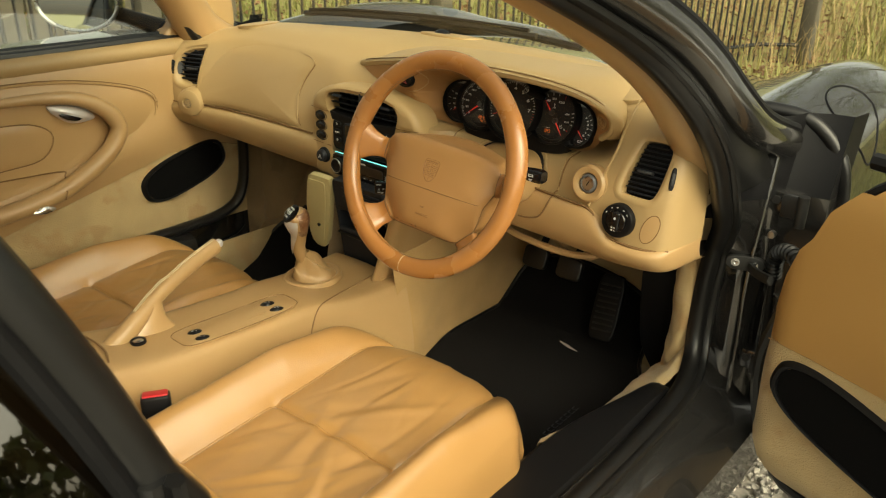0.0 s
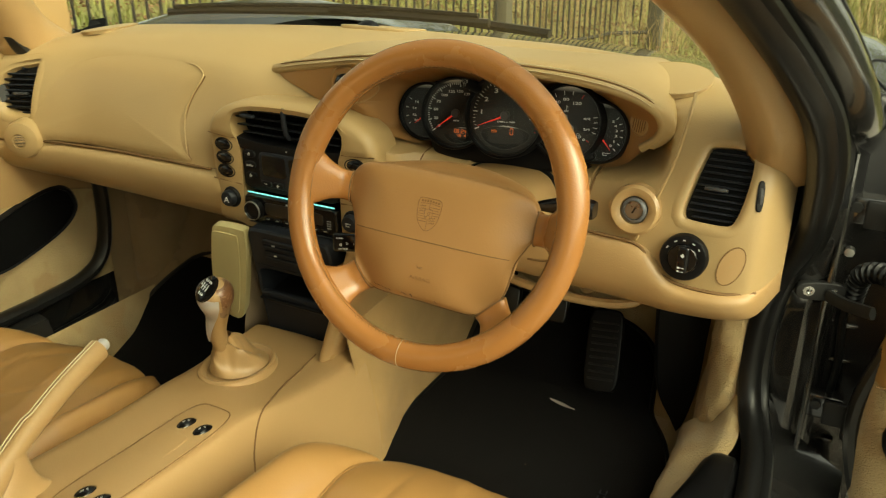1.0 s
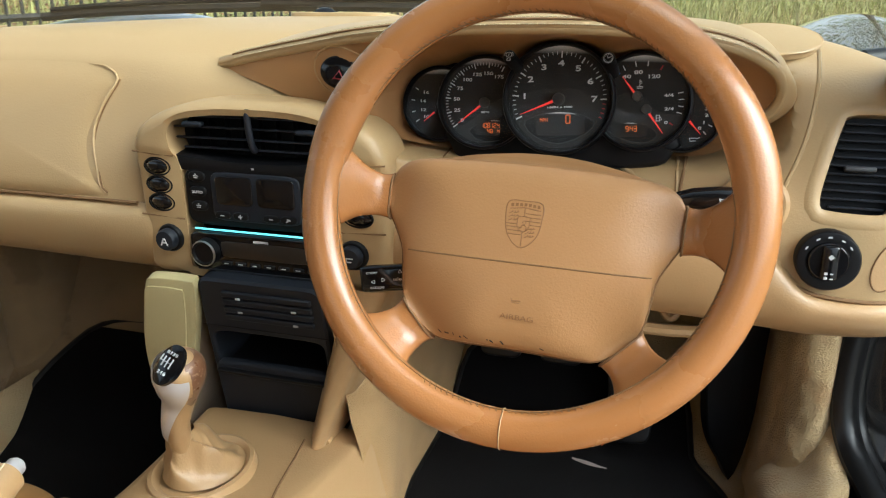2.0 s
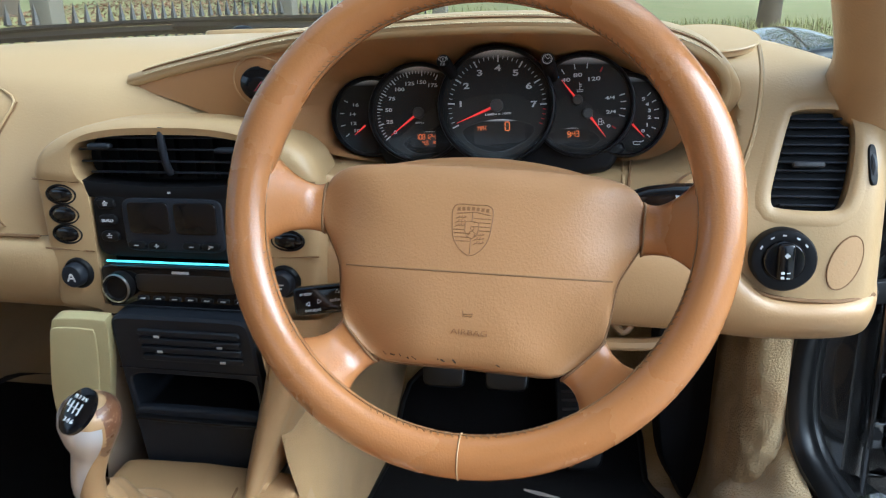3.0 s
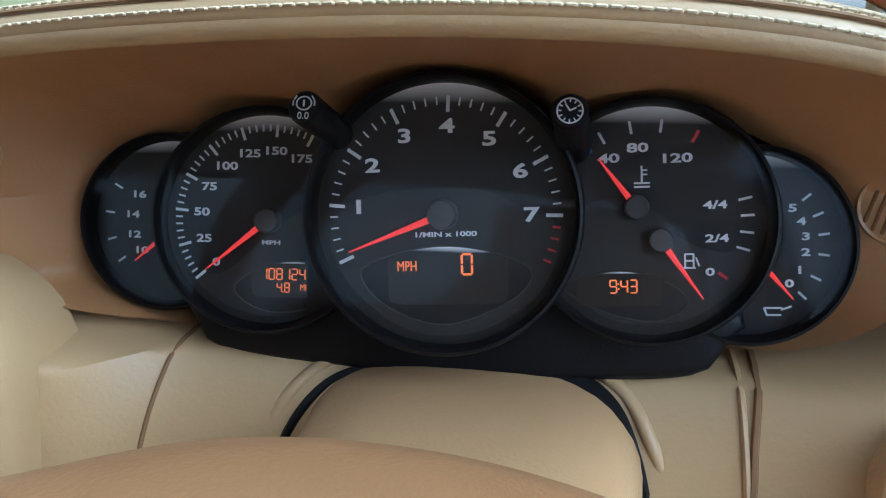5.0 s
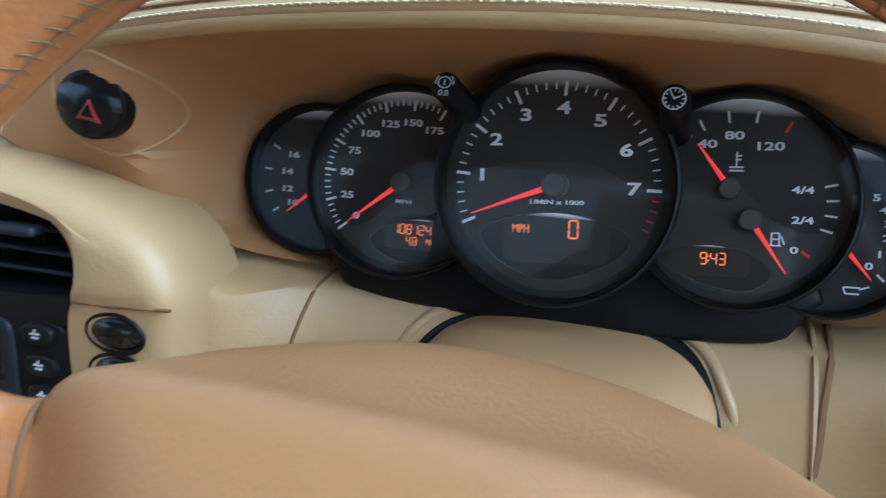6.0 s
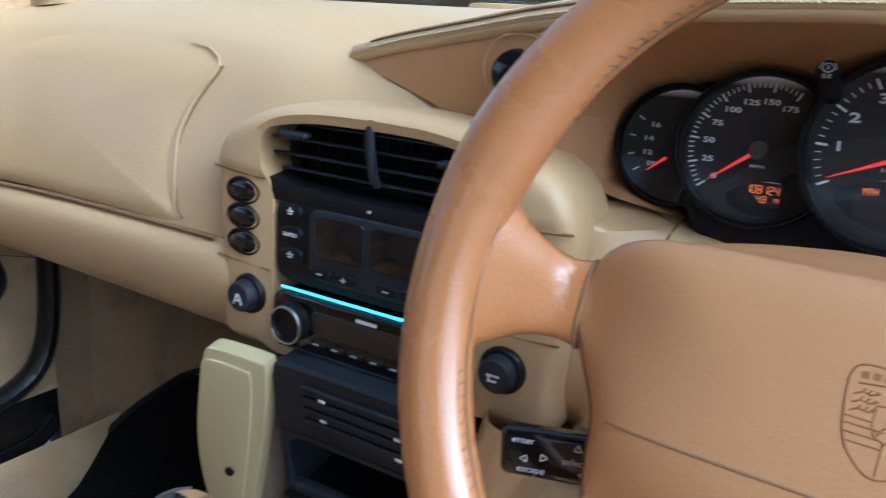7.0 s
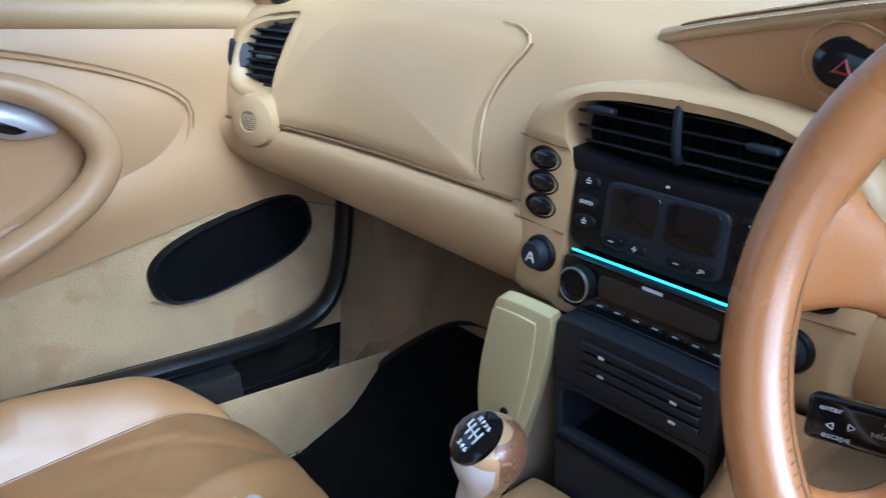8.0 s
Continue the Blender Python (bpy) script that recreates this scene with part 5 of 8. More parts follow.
def build_binnacle():
    b = thing("binnacle", "stitched tan leather instrument hood", "dashboard hood", (0.3, 0.38, 0.85))
    lip = cr(LIP, 90)
    # the hood: from the lip up and over to the dash top
    rows = []
    for i, p in enumerate(lip):
        t = i / 89
        run = 0.06 + 0.19 * math.sin(math.pi * min(1, max(0, (t + 0.05) / 1.1))) ** 0.7
        side = min(1.0, max(0.0, (t - 0.62) / 0.26))
        side = side * side * (3 - 2 * side)
        top = Vector((p.x, p.y + run, 0.938 - 0.01 * max(0, 0.15 - t) / 0.15))
        out = p + Vector((0.016, 0.042, -0.004))
        end = top.lerp(out, side)
        rise_z = 0.016 * min(1, t * 8) * (1 - side)
        rows.append(cr([p, p + Vector((0.001 * side, -0.0035, 0.006 - 0.004 * side)), p + Vector((0.008 * side, 0.004 - 0.003 * side, 0.0125 * (1 - 0.75 * side))), p + Vector((0.015 * side, 0.028 - 0.018 * side, rise_z)),
                        p.lerp(end, 0.45) + Vector((0.006 * side, 0, 0.014 * min(1, t * 5) * (1 - side))), end], 18))
    part("hood", loft(rows), DASH, b, "beige leather hood")
    # underside roll
    part("lip_roll", tube([p + Vector((0, 0.003, 0.002)) for p in lip], 0.0058, 10), DASH, b, "rolled leather edge")
    # stitching
    st = [p + Vector((0, -0.0040, 0.0068)) for p in cr(LIP, 400)]
    st = even(st[20:330], 300)
    for off in (Vector((0, 0, 0)), Vector((0, 0.0062, 0.0064))):
        bm = bmesh.new()
        for i in range(0, 296, 2):
            a, c = st[i] + off, st[i].lerp(st[i + 2], 0.80) + off
            down = Vector((0, 0.0008, -0.0003))
            tube([a + down, a.lerp(c, 0.15), a.lerp(c, 0.85), c + down], 0.00055, 5, bm=bm)
        tagged(part("stitching", bm, THREAD, b, "cream twin-needle stitching"), kind="stuff")
    part("stitch_seam", tube([p + Vector((0, -0.0008, 0.0112)) for p in lip[4:74]], 0.0009, 5), SEAM, b)
    # the bowl between the lip and the instruments
    low = [(0.526, 0.380, 0.845), (0.508, 0.386, 0.826), (0.484, 0.390, 0.816), (0.455, 0.396, 0.812), (0.400, 0.398, 0.804), (0.336, 0.400, 0.800), (0.27, 0.398, 0.804), (0.206, 0.385, 0.811), (0.162, 0.358, 0.824), (0.114, 0.356, 0.839), (0.075, 0.348, 0.853), (0.03, 0.348, 0.869), (-0.03, 0.360, 0.886), (-0.079, 0.378, 0.895)]
    outer = [p + Vector((0, 0.004, -0.003)) for p in even(lip, 96)] + even(cr(low, 80), 64)[1:-1]
    n = len(outer)
    # the inner edge follows the outline of the dials and of their lower cover
    MC = F(CL, 12)
    discs = ((-0.1385, -0.004, 0.0430), (0.1295, -0.003, 0.0425), (-0.0835, 0.0, 0.0515), (0.087, 0.0055, 0.052), (0.0018, 0.005, 0.0595))

    def reach(a):
        c, q, best = math.cos(a), math.sin(a), 0.0
        for x, y, r in discs:
            m = x * c + y * q
            h = r * r - (x * x + y * y - m * m)
            if h > 0:
                best = max(best, m + math.sqrt(h))
        return best
    inner = []
    for p in outer:
        w = MC.inverted() @ p
        a = math.atan2(w.y, w.x)
        r = sum(reach(a + 0.05 * j) for j in (-2, -1, 0, 1, 2)) / 5 + 0.001
        inner.append(MC @ Vector((r * math.cos(a), r * math.sin(a), -0.016 - 0.016 * min(1.0, max(0.0, (-w.y - 0.02) / 0.02)))))
    rows = []
    for k in range(13):
        t = k / 12
        f = t ** 0.75
        rows.append([Vector((o.x + (i.x - o.x) * t, o.y + (i.y - o.y) * f, o.z + (i.z - o.z) * t ** 1.25)) for o, i in zip(outer, inner)])
    # beside the instruments the face runs straight from the lip down to the dash
    lx, ly, lz = ([q[k] for q in LIP[:6]] for k in range(3))
    bx, by, bz = ([q[k] for q in low[::-1][:9]] for k in range(3))
    for row in rows:
        for v in row:
            if v.x < 0.165:
                w = smooth01((v.x - 0.112) / 0.05)
                za, zb = float(np.interp(v.x, lx, lz)), float(np.interp(v.x, bx, bz))
                k = min(1.0, max(0.0, (za - v.z) / max(0.004, za - zb))) ** 2
                flat = float(np.interp(v.x, lx, ly)) * (1 - k) + float(np.interp(v.x, bx, by)) * k
                v.y += (flat - v.y) * (1 - w)
    # PADM's deeper brown puts the recess's shade into the leather colour.
    bowl = part("bowl", loft(rows, True), PADM, b, "tan leather recess round the instruments, browned for shade")
    M = stick(bowl, (0.518, 0.20, 0.878), (0, 1, 0), 0.0004)
    g = part("sensor_grille", lathe([(0.0160, -0.003), (0.0160, 0.0008), (0.0150, 0.0016), (0.0140, 0.0006), (0.0, 0.0004)], 36), LEATHER, b, "round tan ribbed grille", M)
    for k in range(6):
        w = 0.024 * math.sqrt(max(0.05, 1 - ((k - 2.5) / 3.2) ** 2))
        part("rib", box(0.0016, w, 0.0014, 0.0005, 1), SEAM, g, "", M @ T(-0.010 + 0.004 * k, 0, 0.0004) @ Matrix.Rotation(radians(-15), 4, "Z"))
    part("housing", loft([[p for p in inner], [p + Vector((0, 0.05, 0)) for p in inner]], True), BLACK, b, "black cavity behind the dials")
    part("housing_back", box(0.48, 0.012, 0.17, 0.004, 2, (0.335, 0.478, 0.850)), BLACK, b, "black rear of the instrument housing")
    BOWL.append(bowl)
    # groove that sets off the instrument recess
    g = cr([(0.222, 0.392, 0.824), (0.165, 0.380, 0.840), (0.125, 0.366, 0.862), (0.118, 0.357, 0.888), (0.135, 0.346, 0.913), (0.19, 0.335, 0.935), (0.27, 0.330, 0.944), (0.336, 0.328, 0.946), (0.39, 0.329, 0.945), (0.44, 0.337, 0.937), (0.48, 0.348, 0.924)], 70)
    P = []
    for q in g:
        m = stick(bowl, (q.x, q.y - 0.2, q.z), (0, 1, 0))
        P.append(m.translation)
    part("recess_groove", tube(P, 0.0010, 5), SEAM, b)
    return b


build_binnacle()


def build_hazard():
    h = thing("hazard_switch", "oval black hazard switch with a red triangle", "switch", (0.120, 0.34, 0.90))
    loc, nor = lay(BOWL, (0.103, 0.1, 0.901), (0, 1, 0))
    nor = (nor + Vector((0.10, -1.0, 0.15)).normalized() * 4).normalized()
    ax = Vector((1, 0, -0.12))
    ax = (ax - nor * ax.dot(nor)).normalized()
    M = Matrix.Translation(loc + nor * 0.004) @ Matrix((ax, nor.cross(ax), nor)).transposed().to_4x4()
    rim = []
    for x, y in oval(0.034, 0.027, 48):
        w = M @ Vector((x, y, 0))
        q, n2 = lay(BOWL, (w.x, 0.1, w.z), (0, 1, 0))
        rim.append(q if q else w)
    part("bezel_edge", tube(rim, 0.0011, 6, closed=True), LEATHER, h, "raised leather rim")
    part("button_well", slab(oval(0.0215, 0.0175, 36), -0.008, 0.0004, 0.0008), BLACK, h, "", M)
    part("button", dome(oval(0.0200, 0.0160, 36), 0.0022, 8, 3, 0.0014, 0.006), GLOSS, h, "", M)
    tri = [(-0.008, -0.006), (0.008, -0.006), (0.0, 0.007)]
    part("triangle", loft([[(x, y, 0.0045) for x, y in tri], [(x * 0.55, (y + 0.001) * 0.55 - 0.001, 0.0056) for x, y in tri]], True), DIMRED, h, "dark red triangle", M @ T(0.002, -0.002, -0.0014))


build_hazard()


def build_cluster():
    c = thing("instrument_cluster", "five overlapping round dials with red needles", "instruments", (0.333, 0.385, 0.80))
    M = F(CL, 12)
    mm = 0.001
    turn = {"voltmeter": (8, 0), "speedometer": (8, 1), "rev_counter": (2, 4), "temperature_fuel_gauge": (0, 4), "oil_gauge": (0, 3)}
    dials = {"voltmeter": (-138.5, -4, 43.0, -0.013), "oil_gauge": (129.5, -3, 42.5, -0.013), "speedometer": (-83.0, -1.0, 52.0, 0.0), "temperature_fuel_gauge": (87, 5.5, 52, 0.0), "rev_counter": (1.8, 5, 59.5, 0.014)}
    part("base", slab(even(cr([(-0.122, -0.030, 0), (-0.122, -0.050, 0), (-0.108, -0.064, 0), (-0.05, -0.068, 0), (0.0, -0.069, 0), (0.06, -0.066, 0), (0.11, -0.060, 0), (0.122, -0.046, 0), (0.122, -0.028, 0), (0, 0.0, 0)], 100, True), 70, True) and
         [(p.x, p.y) for p in even(cr([(-0.122, -0.030, 0), (-0.122, -0.050, 0), (-0.108, -0.064, 0), (-0.05, -0.068, 0), (0.0, -0.069, 0), (0.06, -0.066, 0), (0.11, -0.060, 0), (0.122, -0.046, 0), (0.122, -0.028, 0), (0, 0.0, 0)], 100, True), 70, True)], -0.035, -0.005, 0.006), BLACK, c, "smooth black lower cover", M)
    part("backing", slab([(p.x, p.y) for p in even(cr([(-0.150, -0.02, 0), (-0.145, 0.020, 0), (-0.10, 0.045, 0), (-0.03, 0.062, 0), (0.03, 0.060, 0), (0.10, 0.045, 0), (0.140, 0.02, 0), (0.140, -0.02, 0), (0.1, -0.05, 0), (-0.1, -0.05, 0)], 120, True), 70, True)], -0.045, -0.022), BLACK, c, "", M)
    made = {}
    for name, (x, y, r, z) in dials.items():
        D = M @ T(x * mm, y * mm, z) @ Matrix.Rotation(radians(turn[name][0]), 4, "Y") @ Matrix.Rotation(radians(turn[name][1]), 4, "Z")
        R = r * mm
        g = part(name, lathe([(R * 0.97, -0.040), (R, -0.020), (R, 0.006), (R - 0.0008, 0.0082), (R - 0.002, 0.0087), (R - 0.003, 0.007), (R - 0.0034, 0.000), (R - 0.0038, -0.004)], 72), BLACK, c, "black round dial ring", D)
        part("face", slab(oval(R - 0.0030, R - 0.0030, 64), -0.012, -0.003), DIAL, g, "dark grey dial face with shading in its colour", D)
        made[name] = (g, D, R)
        gl = part("dial_glass", slab(oval(R - 0.0028, R - 0.0028, 64), 0.0056, 0.0060), DGLASS, g, "clear dial glass", D)
        gl.visible_shadow = False
    pol = lambda r, a: (r * mm * math.cos(radians(a)), r * mm * math.sin(radians(a)))

    def ticks(key, r0, r1, angs, w, m=DIALW, z=-0.0029, off=(0, 0)):
        g, D, R = made[key]
        part("ticks", bars([((r0 + r1) / 2 * mm * math.cos(radians(a)) + off[0] * mm, (r0 + r1) / 2 * mm * math.sin(radians(a)) + off[1] * mm, (r1 - r0) * mm, w * mm, a) for a in angs], 0.0002), m, g, "", D @ T(0, 0, z))

    def num(key, text, x, y, size, m=DIALW, squash=1.15, z=-0.0027):
        g, D, R = made[key]
        words("numeral", text, size * 0.98 * mm, D @ T(x * mm, y * mm, z), m, g, 0.00008, squash=squash * 1.22, bold=0.030)

    def needle(key, a, length, w, hub, off=(0, 0), tail=6):
        g, D, R = made[key]
        N = D @ T(off[0] * mm, off[1] * mm, 0) @ Matrix.Rotation(radians(a), 4, "Z")
        part("needle", loft([[(tail * mm, -w * mm, 0.0004), (tail * mm, w * mm, 0.0004), (tail * mm, 0, 0.0018)], [(length * mm, -0.3 * mm, 0.0004), (length * mm, 0.3 * mm, 0.0004), (length * mm, 0, 0.0009)]], True, True), NEEDLE, g, "tapered red needle", N)
        part("needle_hub", lathe([(hub * mm, -0.003), (hub * mm, 0.002), (hub * 0.85 * mm, 0.0032), (0, 0.0034)], 32), HUBM, g, "dark grey hub cap", D @ T(off[0] * mm, off[1] * mm, 0))

    def lower(key, pts):
        """The slightly lighter lower field of a dial with its wavy top edge."""
        g, D, R = made[key]
        part("lower_field", slab([(p.x * mm, p.y * mm) for p in even(cr([(x, y, 0) for x, y in pts], 120, True), 60, True)], -0.0034, -0.00285), DIAL2, g, "lighter lower field", D)

    SEGS = {"0": "abcdef", "1": "bc", "2": "abged", "3": "abgcd", "4": "fgbc", "8": "abcdefg", "9": "abcdfg"}

    def segments(text, h):
        """Seven-bar figures of a display, centred on the origin."""
        w, g, th = h * 0.50, h * 0.22, h * 0.11
        rects, x = [], 0.0
        for ch in text:
            if ch in ".:":
                for yy in ((-h / 2,) if ch == "." else (-h * 0.2, h * 0.2)):
                    rects.append((x - g * 0.3, yy, th * 1.2, th * 1.2, 0))
                x += g * 0.6
                continue
            at = {"a": (0, h / 2, 0), "d": (0, -h / 2, 0), "g": (0, 0, 0), "b": (w / 2, h / 4, 90), "c": (w / 2, -h / 4, 90), "f": (-w / 2, h / 4, 90), "e": (-w / 2, -h / 4, 90)}
            for q in SEGS[ch]:
                dx, dy, a = at[q]
                rects.append((x + w / 2 + dx, dy, (w if a == 0 else h / 2) * 0.86, th, a))
            x += w + g
        return [(a - (x - g) / 2, b_, c_, d_, e_) for a, b_, c_, d_, e_ in rects]

    def lcd(key, x, y, w, h, rows, arch=()):
        g, D, R = made[key]
        if arch:
            ol = [(p.x * mm, p.y * mm) for p in even(cr([(a, b_, 0) for a, b_ in arch], 120, True), 70, True)]
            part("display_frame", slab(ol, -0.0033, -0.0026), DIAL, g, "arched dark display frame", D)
            part("frame_edge", tube([(a, b_, -0.0026) for a, b_ in ol], 0.00028, 4, closed=True), HUBM, g, "", D)
        s = part("display", slab([(x * mm + p[0], y * mm + p[1]) for p in oval(w * mm / 2, h * mm / 2, 32, 8)], -0.0032, -0.0024), LCD, g, "dark amber display", D)
        for text, tx, ty, sz in rows:
            if text[-1] in "HI":
                words("lettering", text, sz * 1.35 * mm, D @ T(tx * mm, ty * mm, -0.0022), ORANGE, s, 0.00005, squash=0.72)
            else:
                part("digits", bars([tuple(v * mm for v in q[:4]) + (q[4],) for q in segments(text, sz)], 0.0001), ORANGE, s, "", D @ T(tx * mm, ty * mm, -0.0023))

    # rev counter
    k = "rev_counter"
    lower(k, [(-48, 0), (-34, 8), (-18, 11), (0, 11), (18, 10), (32, 3), (46, -4), (50, -12), (40, -34), (20, -48), (0, -52), (-20, -48), (-40, -32), (-50, -14)])
    ticks(k, 43.5, 50.5, [203 - 29.3 * i for i in range(8)], 1.5)
    ticks(k, 46.5, 50.0, [203 - 29.3 * i - 29.3 * j / 5 for i in range(7) for j in range(1, 5)], 0.7)
    ticks(k, 46.5, 50.0, [203 - 29.3 * 7 - 5.86 * j for j in range(1, 5)], 0.9, REDM)
    for i in range(1, 8):
        x, y = pol(37.3, 203 - 29.3 * i)
        num(k, str(i), x / mm, y / mm, 8.4, squash=1.3)
    num(k, "1/MIN x 1000", 0.5, -8.5, 3.0, squash=1.35)
    needle(k, 200, 44, 1.5, 6.5)
    lcd(k, 1, -27.5, 52, 22, [("MPH", -16.4, -22, 4.6), ("0", 9.6, -21.4, 8.6)], [(-37, -24), (-22, -16.5), (0, -13.5), (22, -17), (37, -25), (28, -37), (0, -47), (-26, -39)])
    # speedometer
    k = "speedometer"
    lower(k, [(8, 0), (20, 6), (34, 8), (44, 2), (46, -10), (38, -28), (20, -40), (0, -45), (-20, -40), (-34, -28), (-20, -24), (-6, -12)])
    ticks(k, 38.5, 44.5, [219 - 22.3 * i for i in range(8)], 1.3)
    ticks(k, 41.0, 44.2, [219 - 22.3 * i - 22.3 * j / 5 for i in range(7) for j in range(1, 5)], 0.8)
    for i, tx in enumerate(("0", "25", "50", "75", "100", "125", "150", "175")):
        x, y = pol(32.0, 219 - 22.3 * i)
        num(k, tx, x / mm, y / mm, 5.2, squash=1.2)
    num(k, "MPH", 1, -10.5, 2.9, squash=1.3)
    needle(k, 219, 37, 1.4, 6.0)
    lcd(k, 9, -28, 34, 16, [("108124", 7.0, -25, 5.0), ("4.8", 7.0, -31.2, 4.2), ("MI", 16.5, -31.2, 3.2)], [(-16, -31), (-4, -22.5), (12, -19), (30, -22), (38, -27), (24, -39), (4, -43), (-10, -39)])
    # temperature and fuel
    k = "temperature_fuel_gauge"
    lower(k, [(-36, -2), (-24, 8), (-10, 10), (6, 2), (14, -8), (30, -14), (42, -12), (38, -26), (20, -40), (0, -44), (-20, -40), (-36, -24), (-42, -12)])
    ticks(k, 37.5, 43, [117, 99, 81], 1.1)
    ticks(k, 37.5, 43, [60], 1.3, REDM)
    ticks(k, 37.5, 43, [127], 1.5, BLUE)
    for tx, x, y in (("40", -15.5, 27), ("80", -3.5, 31), ("120", 12, 26)):
        num(k, tx, x, y, 5.4, squash=1.4)
    for tx, x, y in (("4/4", 27.5, 6), ("2/4", 28, -8), ("0", 25, -22)):
        num(k, tx, x, y, 4.6, squash=1.35)
    ticks(k, 37.5, 43, [12, 2, -8, -18], 1.0)
    ticks(k, 36, 40.5, [-38], 1.3, REDM)
    needle(k, 126, 26, 1.3, 5.2, (-4.5, 6), 5)
    needle(k, -56, 30, 1.3, 5.2, (5.0, -8), 5)
    g, D, R = made[k]
    part("symbol", bars([(x * mm, y * mm, w * mm, h * mm, a) for x, y, w, h, a in [(-2, 20, 0.8, 7, 0), (-0.8, 21.6, 2.2, 0.7, 0), (-0.8, 19.8, 2.2, 0.7, 0), (-2, 16.2, 6.5, 0.8, 0), (-2, 14.6, 6.5, 0.8, 0)]], 0.0002), DIALW, g, "", D @ T(0, 0, -0.0027))
    part("symbol", bars([(x * mm, y * mm, w * mm, h * mm, a) for x, y, w, h, a in [(15, -17, 0.7, 6, 0), (18.4, -17, 0.7, 6, 0), (16.7, -14.2, 3.6, 0.7, 0), (16.7, -17, 3.6, 0.7, 0), (16.7, -20, 5, 0.7, 0), (20, -17.5, 0.7, 4, 20)]], 0.0002), DIALW, g, "", D @ T(0, 0, -0.0024))
    lcd(k, -12, -29, 36, 14, [("9:43", -10.5, -27.5, 5.4)], [(-36, -27), (-24, -22.5), (-10, -21), (6, -25), (16, -34), (6, -42), (-10, -41), (-26, -35)])
    # voltmeter
    k = "voltmeter"
    for i, a in enumerate((217, 197, 174, 150)):
        x, y = pol(25, a)
        num(k, ("10", "12", "14", "16")[i], x / mm + 3.5, y / mm, 4.8, squash=1.3)
    ticks(k, 30.5, 35, [217, 197, 174, 150], 1.0)
    needle(k, 222, 30, 1.2, 4, (4, 0), 14)
    # oil pressure
    k = "oil_gauge"
    for i, a in enumerate((40, 24, 8, -8, -27, -44)):
        x, y = pol(24, a)
        num(k, str(5 - i), x / mm, y / mm, 4.6, squash=1.35)
    ticks(k, 29, 33.5, [40, 24, 8, -8, -27, -44], 1.0)
    needle(k, -50, 30, 1.2, 4, (-1, 0), 12)
    g, D, R = made[k]
    part("symbol", bars([(x * mm, y * mm, w * mm, h * mm, a) for x, y, w, h, a in [(11, -27, 7, 0.8, 0), (11, -30, 6, 0.8, 0), (7.6, -28.5, 0.8, 3.5, 20), (16, -27, 4.5, 0.8, 20)]], 0.0002), DIALW, g, "", D @ T(0, 0, -0.0024))
    # two little push buttons at the top
    for x, kind_ in ((-46, 0), (55, 1)):
        D = M @ T(x * mm, 41.5 * mm, 0.034) @ Matrix.Rotation(radians(-9), 4, "X")
        b = part("push_button", lathe([(0.0068, -0.045), (0.0068, 0.018), (0.0060, 0.0195), (0.0, 0.0198)], 32), BLACK, c, "small round black push button", D)
        if kind_:
            part("clock_mark", tube([(p[0], p[1], 0.0199) for p in oval(0.0046, 0.0046, 24)], 0.0003, 4, closed=True), WHITE, b, "", D)
            part("clock_mark", bars([(0.0011, 0.0006, 0.0026, 0.0006, 25), (-0.0008, 0.0012, 0.0032, 0.0006, 125)] + [(0.0037 * math.cos(a), 0.0037 * math.sin(a), 0.0012, 0.0005, math.degrees(a)) for a in [i * math.pi / 6 for i in range(12)]], 0.0002), WHITE, b, "", D @ T(0, 0, 0.0198))
        else:
            part("lamp_mark", tube([(p[0], p[1] + 0.0014, 0.0199) for p in oval(0.0030, 0.0026, 24)], 0.0003, 4, closed=True), WHITE, b, "", D)
            part("lamp_mark", bars([(0.0043 * math.cos(a), 0.0014 + 0.0038 * math.sin(a), 0.0006, 0.0020, math.degrees(a)) for a in (0.0, 0.6, 2.54, 3.14)] + [(0, 0.0014, 0.0007, 0.0026, 0)], 0.0002), WHITE, b, "", D @ T(0, 0, 0.0199))
            words("lettering", "0.0", 0.0040, D @ T(0, -0.0036, 0.0199), WHITE, b, 0.00005)


build_cluster()


